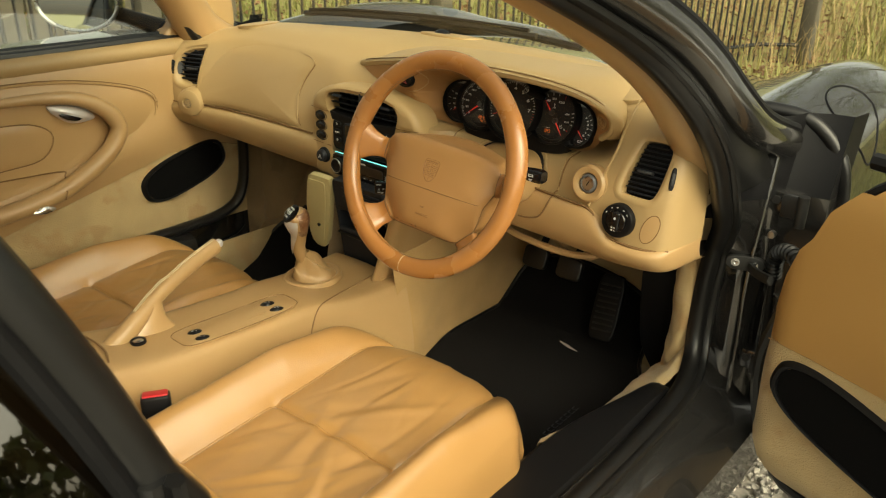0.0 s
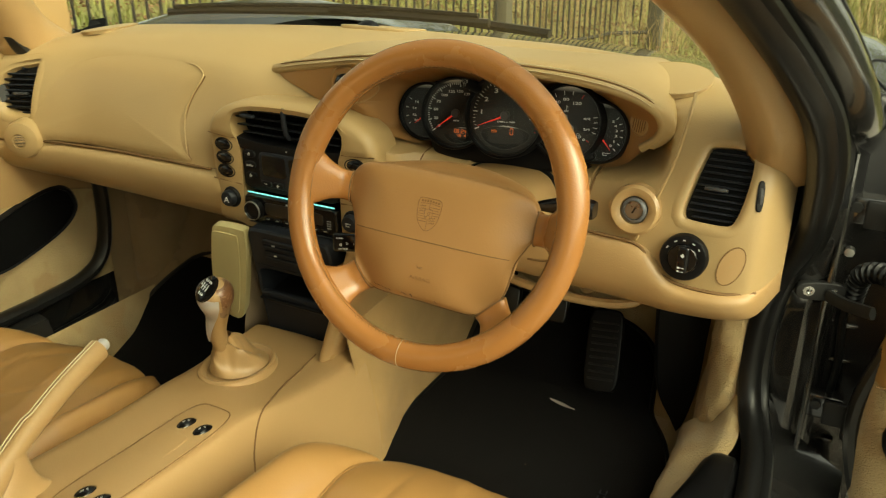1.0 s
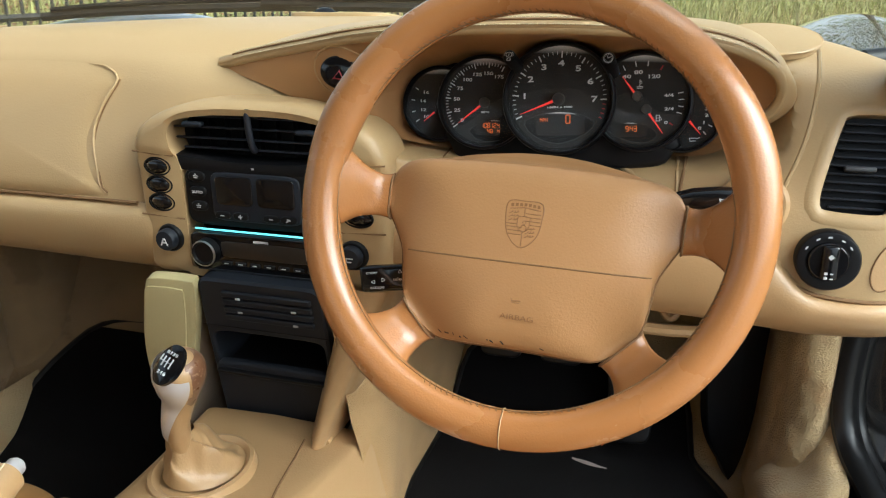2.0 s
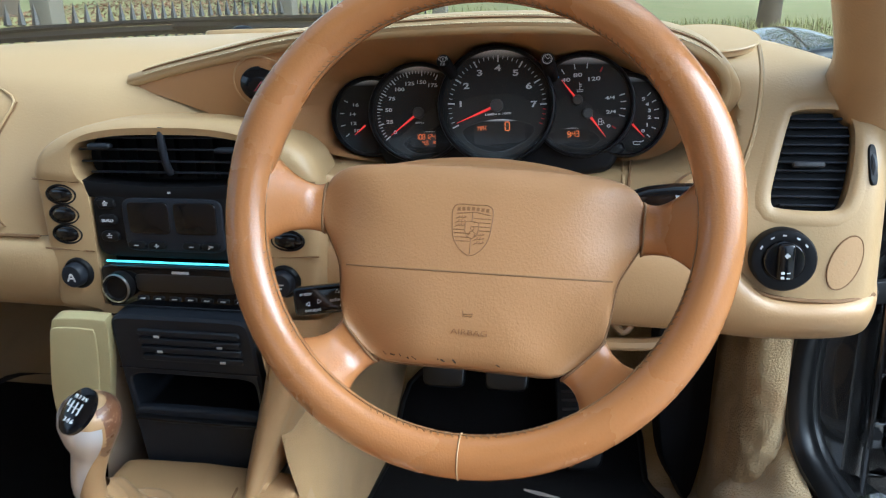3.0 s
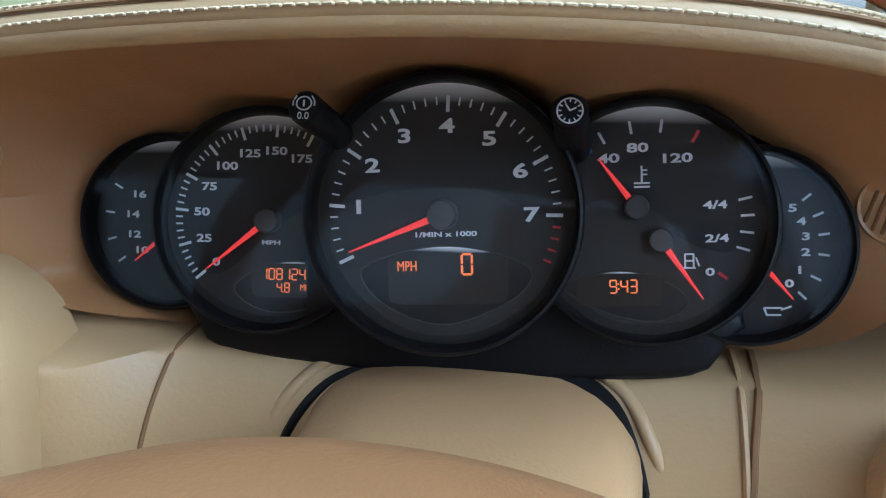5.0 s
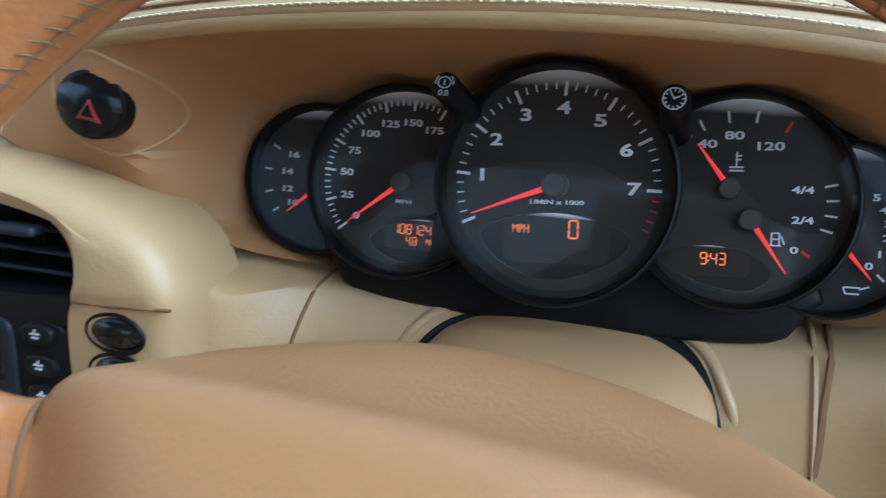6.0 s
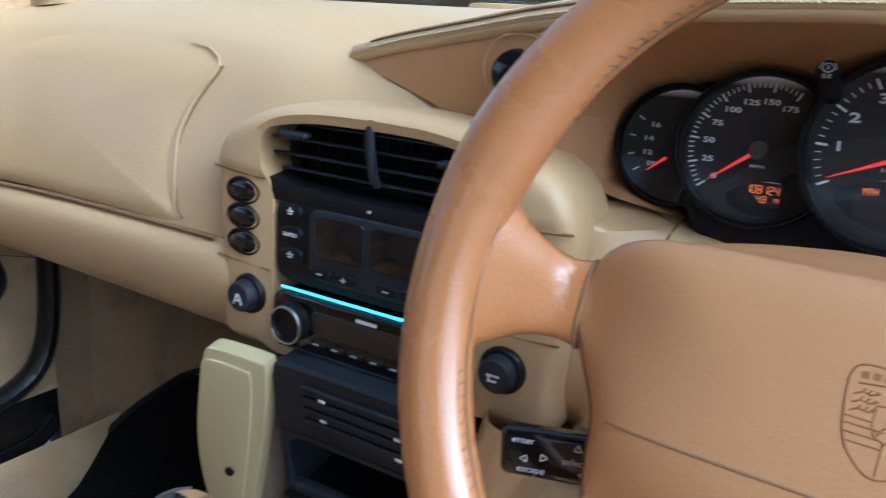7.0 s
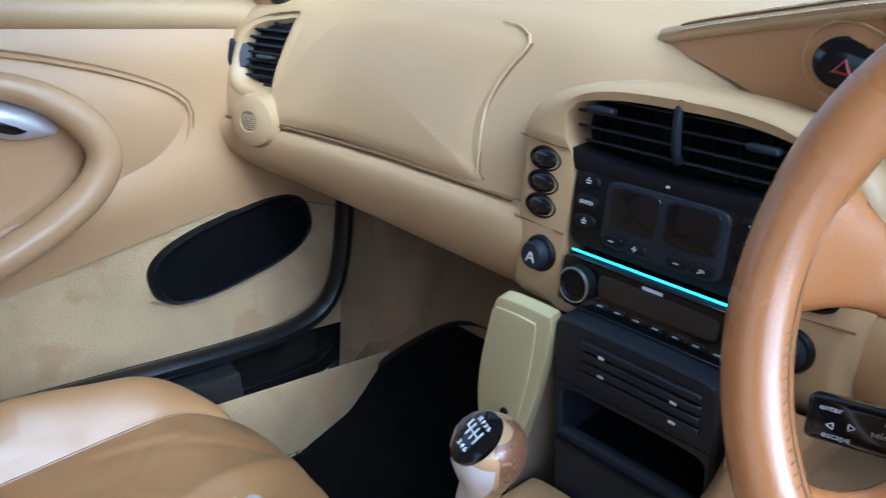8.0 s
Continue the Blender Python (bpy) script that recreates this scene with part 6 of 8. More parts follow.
# ------------------------------------------------------------------ column, wheel, stalks
def build_column():
    c = thing("steering_column", "tan steering column shroud below the instruments", "column", (0.345, 0.25, 0.72))
    rows = []
    for i in range(14):
        t = i / 13
        y, z = 0.160 + 0.24 * t, 0.745 + 0.010 * t
        w, h = 0.052 + 0.030 * t, 0.040 + 0.008 * t
        rows.append([(0.347 + x, y, z + q) for x, q in oval(w, h, 40, 3.0)])
    part("shroud", loft(rows, True, True), LEATHER, c, "tan shroud")
    rows = []
    for i in range(10):
        t = i / 9
        y = 0.235 + 0.15 * t
        rows.append([(0.343 + x, y, 0.772 + 0.002 * t + q) for x, q in oval(0.060 + 0.008 * t, 0.014 + 0.002 * t, 40, 3.4)])
    part("shroud_top", loft(rows, True, True), DASH, c, "beige upper shroud")
    # rounded leather edge and dark gap where the column passes through the panel
    arch = [(0.250, 0.385, 0.700), (0.255, 0.362, 0.742), (0.266, 0.362, 0.774), (0.283, 0.376, 0.792), (0.312, 0.384, 0.798), (0.345, 0.385, 0.800), (0.384, 0.384, 0.799), (0.406, 0.376, 0.791), (0.419, 0.362, 0.772), (0.428, 0.362, 0.742), (0.436, 0.385, 0.700)]
    part("shroud_gap", tube(cr(arch, 50), [0.0022 + 0.0030 * smooth01((i - 24) / 8) * (1 - smooth01((i - 36) / 8)) for i in range(50)], 8), BLACK, c, "dark gap")
    part("shroud_edge", tube(cr([(0.342 + (x - 0.342) * 1.10, y + 0.005, z + 0.005) for x, y, z in arch], 50), 0.0034, 10), DASH, c, "rounded leather edge")
    st = thing("control_stalk", "short black control stalk with white symbols", "stalk", (0.247, 0.17, 0.76), "column stalks")
    a = Vector((0.297, 0.20, 0.765))
    b = Vector((0.239, 0.158, 0.740))
    part("arm", tube(cr([a, a.lerp(b, 0.5), b], 8), [0.008] * 8, 10), BLACK, st)
    M = F(b + Vector((-0.018, -0.004, 0)), 10, 8, 6)
    p = part("paddle", box(0.052, 0.024, 0.014, 0.004, 3), GLOSS, st, "", M)
    for text, x, y in (("enter", -0.014, 0.0066), ("escape", -0.010, -0.0072), ("select", 0.011, -0.0006)):
        words("lettering", text, 0.0044, M @ T(x, y, 0.0072), WHITE, p, 0.0002, squash=1.15)
    tri = [(0.0, 0.0016, 0.0034, 0.0005, -62), (0.0018, 0.0016, 0.0034, 0.0005, 62), (0.0009, 0.0, 0.0030, 0.0005, 0)]
    for x, y, spin in ((0.0125, 0.0050, 0), (0.0150, -0.0052, 180), (-0.0050, -0.0005, -90), (-0.0120, -0.0020, 90)):
        part("symbol", bars([(a - 0.0009, b, c, d, e + 124 if i == 0 else e - 124 if i == 1 else e) for i, (a, b, c, d, e) in enumerate(tri)], 0.0003), WHITE, p, "", M @ T(x, y, 0.0072) @ Matrix.Rotation(radians(spin), 4, "Z"))
    st = thing("control_stalk", "black blade-shaped indicator stalk with white symbols", "stalk", (0.44, 0.21, 0.79), "column stalks")
    rows = []
    for x, zc, h, d in ((0.395, 0.785, 0.008, 0.008), (0.430, 0.803, 0.007, 0.009), (0.455, 0.813, 0.009, 0.010), (0.480, 0.817, 0.018, 0.011), (0.500, 0.818, 0.021, 0.012), (0.518, 0.818, 0.022, 0.012), (0.524, 0.818, 0.019, 0.010)):
        rows.append([(x, 0.213 + q * d, zc + e * h / 2) for q, e in oval(1, 1, 20, 3.5)])
    p = part("blade", loft(rows, True, True), GLOSS, st)
    M = F((0.505, 0.200, 0.818), 4)
    part("symbol", bars([(0.001, 0.004, 0.007, 0.0010, 0), (-0.003, 0.003, 0.0012, 0.004, 20), (0.005, 0.003, 0.0012, 0.004, 20), (0.001, 0.001, 0.010, 0.0012, 0), (0.001, -0.004, 0.006, 0.0016, 0), (0.001, -0.0065, 0.004, 0.0010, 0)], 0.0006), WHITE, p, "", M)


build_column()

WC = Vector((0.353, 0.119, 0.823))
RAKE, SPIN = 18.5, -3.0


def build_wheel():
    w = thing("steering_wheel", "worn tan leather four-spoke steering wheel", "steering wheel", tuple(WC))
    M = F(WC, RAKE, 1.8, SPIN)
    RR, rt = 0.1745, 0.0165
    # rim
    rows = []
    for i in range(144):
        a = 2 * math.pi * i / 144
        thumb = sum(math.exp(-((math.degrees(a) - q + 180) % 360 - 180) ** 2 / 180) for q in (22, 158))
        row = []
        for j in range(18):
            b = 2 * math.pi * j / 18
            rr = rt * (1 + 0.10 * thumb)
            row.append(((RR + rr * math.cos(b)) * math.cos(a), (RR + rr * math.cos(b)) * math.sin(a), rr * 0.92 * math.sin(b)))
        rows.append(row)
    rows.append(rows[0])
    bm = loft(rows, True)
    bmesh.ops.remove_doubles(bm, verts=bm.verts[:], dist=1e-6)
    part("rim", bm, WHEEL, w, "worn brown leather rim", M)
    # joins and stitching of the rim
    for q in (271.6, ):
        a = radians(q)
        part("rim_seam", tube([((RR + 0.0167 * math.cos(b)) * math.cos(a), (RR + 0.0167 * math.cos(b)) * math.sin(a), 0.0156 * math.sin(b)) for b in [2 * math.pi * j / 20 for j in range(20)]], 0.0006, 4, closed=True), LEATHER, w, "", M)
    bm = bmesh.new()
    for i in range(0, 190):
        q = 360 * i / 190
        if min(abs((q - s + 180) % 360 - 180) for s in (0, 180, 232, 308)) < 13:
            continue
        a, a2 = radians(q), radians(q + 0.8)
        r0, r1 = RR - 0.0168, RR - 0.0164
        tube([(r0 * math.cos(a), r0 * math.sin(a), 0.001), ((r0 + 0.0004) * math.cos(a), (r0 + 0.0004) * math.sin(a), 0.004), ((r1 + 0.0018) * math.cos(a2), (r1 + 0.0012) * math.sin(a2), 0.0070)], 0.00042, 4, bm=bm)
    part("rim_join", tube([((RR - 0.0163) * math.cos(a), (RR - 0.0163) * math.sin(a), 0.0036) for a in [2 * math.pi * i / 120 for i in range(120)]], 0.0005, 4, closed=True), SEAM, w, "", M)
    tagged(part("rim_stitching", bm, SEAM, w, "baseball stitching inside the rim", M), kind="stuff")

    # spokes
    def spoke(pts, ws, hs, zs):
        P = cr([(x, y, 0) for x, y in pts], 16)
        W, H, Z = (cr([(v, 0, 0) for v in q], 16) for q in (ws, hs, zs))
        rows = []
        for i, p in enumerate(P):
            d = P[min(i + 1, 15)] - P[max(i - 1, 0)]
            d.normalize()
            nrm = Vector((-d.y, d.x, 0))
            rows.append([p + nrm * c * W[i].x + Vector((0, 0, Z[i].x + s * H[i].x)) for c, s in oval(1, 1, 22, 2.6)])
        return loft(rows, True, True)
    for s in (-1, 1):
        part("spoke", spoke([(s * 0.1240, 0.001), (s * 0.135, 0.001), (s * 0.147, 0.002), (s * 0.161, 0.003), (s * 0.171, 0.004)], (0.0200, 0.0185, 0.023, 0.036, 0.049), (0.010, 0.010, 0.0105, 0.0120, 0.010), (-0.039, -0.035, -0.021, -0.005, -0.001)), WHEEL, w, "brown leather spoke", M)
        part("spoke", spoke([(s * 0.0870, -0.1010), (s * 0.096, -0.1100), (s * 0.105, -0.119), (s * 0.115, -0.129), (s * 0.121, -0.135)], (0.0225, 0.0205, 0.025, 0.040, 0.054), (0.010, 0.010, 0.0110, 0.0125, 0.010), (-0.040, -0.036, -0.022, -0.006, -0.001)), WHEEL, w, "brown leather spoke", M)
    # airbag pad, set back between the spokes
    MP = M @ T(0, 0, -0.047)
    half = [(0.0, 0.041), (0.04, 0.0405), (0.080, 0.0385), (0.104, 0.0350), (0.118, 0.027), (0.1245, 0.012), (0.1235, -0.010), (0.117, -0.023), (0.1080, -0.041), (0.1055, -0.057), (0.1030, -0.075), (0.0975, -0.090), (0.084, -0.104), (0.069, -0.1135), (0.05, -0.1155), (0.0, -0.115)]
    ol = [(p.x, p.y) for p in even(cr([(x, y, 0) for x, y in half] + [(-x, y, 0) for x, y in half[-2:0:-1]], 240, True), 110, True)]
    rows = []
    cy = -0.042

    def dip(x, y):
        """The pad falls away towards the four spokes."""
        v = 0.0
        for px, py, deep, wide in ((0.093, -0.104, 0.0150, 0.066), (0.126, 0.000, 0.0110, 0.056)):
            f = max(0.0, 1 - math.hypot(abs(x) - px, y - py) / wide)
            v += deep * f * f * (3 - 2 * f)
        return v
    for z, lift, wide in ((-0.062, 0.009, 0.80), (-0.050, 0.0135, 0.84), (-0.036, 0.0135, 0.88), (-0.022, 0.0115, 0.93), (-0.008, 0.0060, 0.97)):
        rows.append([(x * (wide if y > 0 else min(wide, 0.9)), (y + lift * max(0.0, 1 - (x / 0.115) ** 2) if y > 0 else cy + (y - cy) * (0.8 + 0.15 * (z + 0.06) / 0.06)), z) for x, y in ol])
    for k, (r, z) in enumerate([(1.0, 0.006), (1.0, 0.014), (0.985, 0.0205), (0.95, 0.0250), (0.88, 0.0285), (0.76, 0.0315), (0.6, 0.0335), (0.4, 0.0350), (0.2, 0.0355)]):
        m = 0.0 if z < 0.020 else 0.6 if z < 0.022 else 1.0
        rows.append([(x * r, cy + (y - cy) * r, z - m * dip(x * r, cy + (y - cy) * r)) for x, y in ol])
    bm = loft(rows, True, True)
    pad = part("airbag_pad", bm, PADM, w, "tan leather airbag cover", MP, angle=60)

    bpy.context.view_layer.update()

    def on_pad(x, y, lift=0.0):
        """The point of the pad's face over (x, y), in the pad's own frame."""
        o, d = MP @ Vector((x, y, 0.2)), MP.to_3x3() @ Vector((0, 0, -1))
        ok, loc, nor, _ = pad.ray_cast(o, d)
        q = MP.inverted() @ loc if ok else Vector((x, y, 0.03))
        return (q.x, q.y, q.z + lift)
    part("pad_seam", tube([on_pad(-0.0985 + 0.00675 * i, -0.0425 + 0.0001 * i) for i in range(31)], 0.0007, 5), SEAM, pad, "", MP)
    rs = random.Random(12)
    for x in (-0.066, -0.059, -0.052, -0.047, -0.041, -0.022, -0.017, -0.008, 0.024):
        part("scuff", tube([on_pad(x + rs.uniform(-0.002, 0.002), -0.1095 + rs.uniform(0, 0.003)), on_pad(x + rs.uniform(0.001, 0.004), -0.1105 + rs.uniform(0, 0.002))], rs.uniform(0.0004, 0.0008), 4), BLACK, pad, "dark scuff on the pad's lower edge", MP)
    top = max(range(len(ol)), key=lambda i: ol[i][1] - abs(ol[i][0]) * 0.01)
    ring = [ol[(top + i) % len(ol)] for i in range(len(ol))]
    ring = [q for q in ring if q[1] < 0.022]
    part("pad_gap", tube([(x * 1.003, cy + (y - cy) * 1.003, 0.0125) for x, y in ring], 0.0012, 6), SEAM, pad, "dark gap round the pad", MP)
    for sg in (-1, 1):
        for px, py, dx, dy, hw in ((0.1241, 0.001, 1.0, 0.0, 0.0199), (0.0873, -0.1013, 0.72, -0.69, 0.0223)):
            part("spoke_joint", tube([(sg * (px - dy * hw * c), py + dx * hw * c, -0.0392 + 0.0099 * q) for c, q in oval(1, 1, 28, 2.6)], 0.0010, 6, closed=True), SEAM, pad, "dark joint line", M)
    # embossed shield, drawn as plain shapes
    sh = [(-0.0145, 0.016), (0.0, 0.0175), (0.0145, 0.016), (0.0150, 0.0), (0.0125, -0.010), (0.0065, -0.0175), (0.0, -0.0205), (-0.0065, -0.0175), (-0.0125, -0.010), (-0.0150, 0.0)]
    shl = [(p.x, p.y - 0.008) for p in even(cr([(x, y, 0) for x, y in sh], 100, True), 60, True)]
    e = part("shield", tube([on_pad(x * 0.97 - 0.0015, y) for x, y in shl], 0.00045, 5, closed=True), EMBOSS, pad, "embossed leather shield", MP)
    strokes = [[(-0.0140, 0.0025), (-0.0015, 0.0042), (0.0118, 0.0025)], [(-0.0015, 0.0040), (-0.0015, -0.0035)], [(-0.0015, -0.0150), (-0.0015, -0.0275)], [(-0.0155, -0.0095), (-0.0068, -0.0095)], [(0.0040, -0.0095), (0.0125, -0.0095)]]
    for y in (-0.0005, -0.0035, -0.0065):
        strokes.append([(-0.0005, y), (0.0120, y)])
        strokes.append([(-0.0148 + 0.0007 * abs(y) * 100, y - 0.0115), (-0.0022, y - 0.0115)])
        for x0, y0 in ((-0.0142, y), (0.0005, y - 0.0125)):
            strokes.append([(x0, y0 - 0.0010), (x0 + 0.0026, y0 + 0.0004), (x0 + 0.0050, y0 - 0.0002), (x0 + 0.0080, y0 + 0.0010)])
            strokes += [[(x0 + d, y0), (x0 + d + 0.0008, y0 + 0.0016)] for d in (0.0022, 0.0044, 0.0064)]
    strokes.append([(-0.0064, -0.0035), (-0.0014, -0.0028), (0.0036, -0.0035), (0.0036, -0.0105), (0.0020, -0.0140), (-0.0014, -0.0158), (-0.0048, -0.0140), (-0.0064, -0.0105), (-0.0064, -0.0035)])
    strokes.append([(-0.0040, -0.0135), (-0.0026, -0.0105), (-0.0006, -0.0100), (0.0006, -0.0075), (-0.0012, -0.0062), (-0.0024, -0.0080), (-0.0006, -0.0100), (0.0016, -0.0118), (0.0004, -0.0142)])
    for line in strokes:
        part("crest_line", tube([on_pad(x, y) for x, y in line], 0.00038, 4), EMBOSS, e, "", MP)
    for i in range(7):
        x = -0.0122 + 0.0036 * i
        part("crest_bar", bars([(0, 0, 0.0024, 0.0026, 0)], 0.0004), EMBOSS, e, "", MP @ T(*on_pad(x, 0.0066 - 0.08 * abs(x + 0.0015), -0.0002)))
    words("lettering", "AIRBAG", 0.0060, MP @ T(*on_pad(0.0025, -0.0858, 0.0001)), EMBOSS, pad, 0.0003, squash=1.35)
    part("horn_symbol", tube([on_pad(x, y) for x, y in ((-0.0035, -0.0700), (-0.0030, -0.0735), (0.0035, -0.0735), (0.0045, -0.0715), (-0.0028, -0.0722))], 0.00045, 4), EMBOSS, pad, "", MP)
    part("hub", lathe([(0.045, -0.07), (0.05, -0.03), (0.06, -0.005), (0.06, 0.006)], 32), BLACK, w, "black hub behind the pad", MP @ T(0, -0.02, 0))


build_wheel()


# ------------------------------------------------------------------ driver's switches
def build_ignition():
    t = thing("ignition_lock", "ignition lock with a silver barrel in a tan ring", "ignition", (0.538, 0.33, 0.78))
    M = F((0.538, 0.334, 0.782), 10, 0)
    part("ring", lathe([(0.034, -0.012), (0.033, 0.003), (0.029, 0.007), (0.023, 0.007), (0.0185, 0.004), (0.017, -0.006)], 44), LEATHER, t, "tan raised ring", M)
    part("collar", lathe([(0.0175, -0.004), (0.0165, 0.004), (0.0125, 0.006), (0.0118, 0.002)], 36), GREYM, t, "grey metal collar", M)
    b = part("barrel", lathe([(0.0118, 0.0), (0.0115, 0.0045), (0.0, 0.005)], 32), CHROME, t, "silver lock barrel", M)
    part("key_slot", box(0.0022, 0.009, 0.001), BLACK, b, "", M @ T(0, 0, 0.0048) @ Matrix.Rotation(radians(-25), 4, "Z"))


build_ignition()


def build_light_switch():
    t = thing("light_switch", "round black headlamp switch with white symbols", "switch", (0.612, 0.31, 0.74))
    M = F((0.609, 0.3190, 0.736), 6, 0)
    part("base", lathe([(0.0295, -0.015), (0.0295, 0.003), (0.028, 0.0055), (0.0255, 0.0062), (0.019, 0.0055)], 48), BLACK, t, "", M)
    k = part("dial", lathe([(0.019, 0.003), (0.0185, 0.0085), (0.017, 0.010), (0.0, 0.0105)], 48), GLOSS, t, "glossy turning dial", M)
    part("grip", box(0.0150, 0.034, 0.008, 0.0035, 3), GLOSS, k, "upright grip", M @ T(0.001, 0, 0.0105))
    part("symbol", bars([(0.001, 0.006, 0.0012, 0.005, 0), (0.001, 0.006, 0.005, 0.0012, 0), (0.001, 0.006, 0.004, 0.001, 45), (0.001, 0.006, 0.004, 0.001, -45), (-0.002, -0.010, 0.003, 0.0024, 0), (-0.002, -0.0145, 0.003, 0.0024, 0), (0.003, -0.010, 0.003, 0.001, 0), (0.003, -0.015, 0.003, 0.001, 0)], 0.0005), WHITE, k, "", M @ T(0, 0, 0.0146))
    part("ring_marks", bars([(0.0235 * math.cos(radians(a)), 0.0235 * math.sin(radians(a)), 0.0034, 0.0014, a + 90) for a in (118, 92, 62, 38, 150)], 0.0004), WHITE, t, "", M @ T(0, 0, 0.0064))
    c = thing("blanking_cover", "tan oval cover beside the headlamp switch", "cover", (0.672, 0.32, 0.735))
    edge = []
    for x, y in oval(0.0150, 0.0265, 40):
        loc, nor = lay(PANELS, (0.665 + x * 0.95 + y * 0.22, 0.0, 0.732 + y * 0.95), (0, 1, 0))
        edge.append(loc + nor * 0.0004)
    mid = sum(edge, Vector()) / 40
    loc, nor = lay(PANELS, (mid.x, 0.0, mid.z), (0, 1, 0))
    part("cover", loft([[p + (mid - p) * k + nor * (0.0003 + 0.0004 * (1 - (1 - k) ** 4)) for p in edge] for k in (0.0, 0.04, 0.1, 0.3, 0.6, 0.9)], True, False), LEATHER, c)
    part("cover_gap", tube(edge, 0.0008, 5, closed=True), SEAM, c)


build_light_switch()


def build_release():
    t = thing("bonnet_release", "tan pull handle under the dash", "handle", (0.47, 0.38, 0.62))
    part("loop", tube(cr([(0.478, 0.40, 0.655), (0.476, 0.385, 0.638), (0.468, 0.380, 0.630), (0.459, 0.385, 0.638), (0.456, 0.40, 0.655)], 20), 0.0045, 8), LEATHER, t)
    part("ledge", tube(cr([(0.30, 0.40, 0.650), (0.34, 0.37, 0.632), (0.45, 0.365, 0.622), (0.53, 0.38, 0.625), (0.56, 0.40, 0.648)], 24), 0.007, 8), LEATHER, t, "tan lower trim bar")


build_release()


# ------------------------------------------------------------------ centre console
def build_console():
    c = thing("centre_console", "tan leather centre tunnel with switches and stitched seams", "console", (0, 0, 0.2))
    # tunnel skin: profile across, running from the rear to the dash
    st = []
    for y, zt, w, wb in ((-0.70, 0.555, 0.085, 0.14), (-0.40, 0.535, 0.085, 0.135), (-0.25, 0.508, 0.082, 0.135), (-0.05, 0.492, 0.080, 0.135), (0.06, 0.488, 0.082, 0.135), (0.12, 0.478, 0.090, 0.14), (0.20, 0.470, 0.100, 0.145), (0.30, 0.468, 0.108, 0.15)):
        prof = [(-wb, 0.20), (-wb + 0.005, 0.33), (-w - 0.014, zt - 0.05), (-w, zt - 0.012), (-w + 0.018, zt), (-0.03, zt + 0.003), (0, zt + 0.004), (0.03, zt + 0.003), (w + 0.004, zt), (w + 0.020, zt - 0.012), (w + 0.030, zt - 0.05), (wb + 0.003, 0.33), (wb + 0.005, 0.20)]
        st.append(cr([(x, y, z) for x, z in prof], 40))
    cols = [cr([s[k] for s in st], 40) for k in range(40)]
    tun = part("tunnel", loft([[cols[k][i] for k in range(40)] for i in range(40)]), LEATHER, c, "tan leather tunnel")
    # carpet flank beside the driver's footwell
    for s in (1, -1):
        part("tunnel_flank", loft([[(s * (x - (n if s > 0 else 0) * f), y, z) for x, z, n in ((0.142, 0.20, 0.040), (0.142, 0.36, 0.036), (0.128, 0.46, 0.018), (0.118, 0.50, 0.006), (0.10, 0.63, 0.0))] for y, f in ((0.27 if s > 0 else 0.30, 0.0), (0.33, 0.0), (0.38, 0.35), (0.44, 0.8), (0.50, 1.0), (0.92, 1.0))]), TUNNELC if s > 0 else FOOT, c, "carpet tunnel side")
    # switch plate
    ol = [(p[0] + 0.058, p[1] - 0.085) for p in oval(0.036, 0.126, 60, 5)]
    bm = slab(ol, 0, 0.004, 0.002)
    for v in bm.verts:
        v.co.z += 0.495 + max(0, -v.co.y - 0.05) * 0.05
    part("switch_plate", bm, LEATHER, c, "tan raised switch plate")
    part("plate_joint", tube([(x, y, 0.4985 + max(0, -y - 0.05) * 0.05) for x, y in [(p[0] + 0.058, p[1] - 0.085) for p in oval(0.0368, 0.127, 60, 5)]], 0.0010, 4, closed=True), SEAM, c)
    part("tray_lid", slab([(p[0] + 0.052, p[1] - 0.090) for p in oval(0.027, 0.060, 40, 8)], 0.499, 0.5025, 0.001), LEATHER, c, "flat tan lid")
    P = [(0.131, 0.034, 0.385), (0.125, 0.035, 0.415)]
    for q in cr([(0.118, 0.038, 0), (0.110, 0.050, 0), (0.098, 0.088, 0), (0.078, 0.158, 0), (0.066, 0.225, 0), (0.060, 0.26, 0)], 26):
        loc, nor = lay([tun], (q.x, q.y, 0.8), (0, 0, -1))
        P.append(tuple(loc + nor * 0.0003))
    part("console_joint", tube(P, 0.0014, 6), SEAM, c)
    part("console_joint", tube(cr([(-0.088, -0.345, 0.515), (-0.05, -0.335, 0.532), (0.03, -0.33, 0.532), (0.075, -0.345, 0.524), (0.100, -0.37, 0.47)], 30), 0.0018, 5), SEAM, c)
    part("rear_cushion", box(0.160, 0.25, 0.060, 0.026, 5, (-0.006, -0.475, 0.540)), LEATHER, c, "rounded tan armrest cushion")
    for k, (x, y, z) in enumerate(((0.048, -0.008, 0.4995), (0.078, -0.009, 0.4995), (0.050, -0.171, 0.504), (0.077, -0.173, 0.504))):
        w = thing("window_switch", "oval black window switch on the tunnel", "switch", (x, y, z), "tunnel switches")
        M = T(x, y, z) @ Matrix.Rotation(radians(-12), 4, "Z")
        part("rocker", dome(oval(0.0095, 0.015, 30), 0.005, 6, 3, 0.0, 0.003), GLOSS, w, "", M)
        part("symbol", bars([(0, -0.003, 0.0012, 0.004, 0), (0.002, 0.003, 0.004, 0.001, 0)], 0.0004), WHITE, w, "", M @ T(0, 0, 0.0048))
    b = thing("lock_button", "round grey central locking button", "switch", (0.026, -0.266, 0.513))
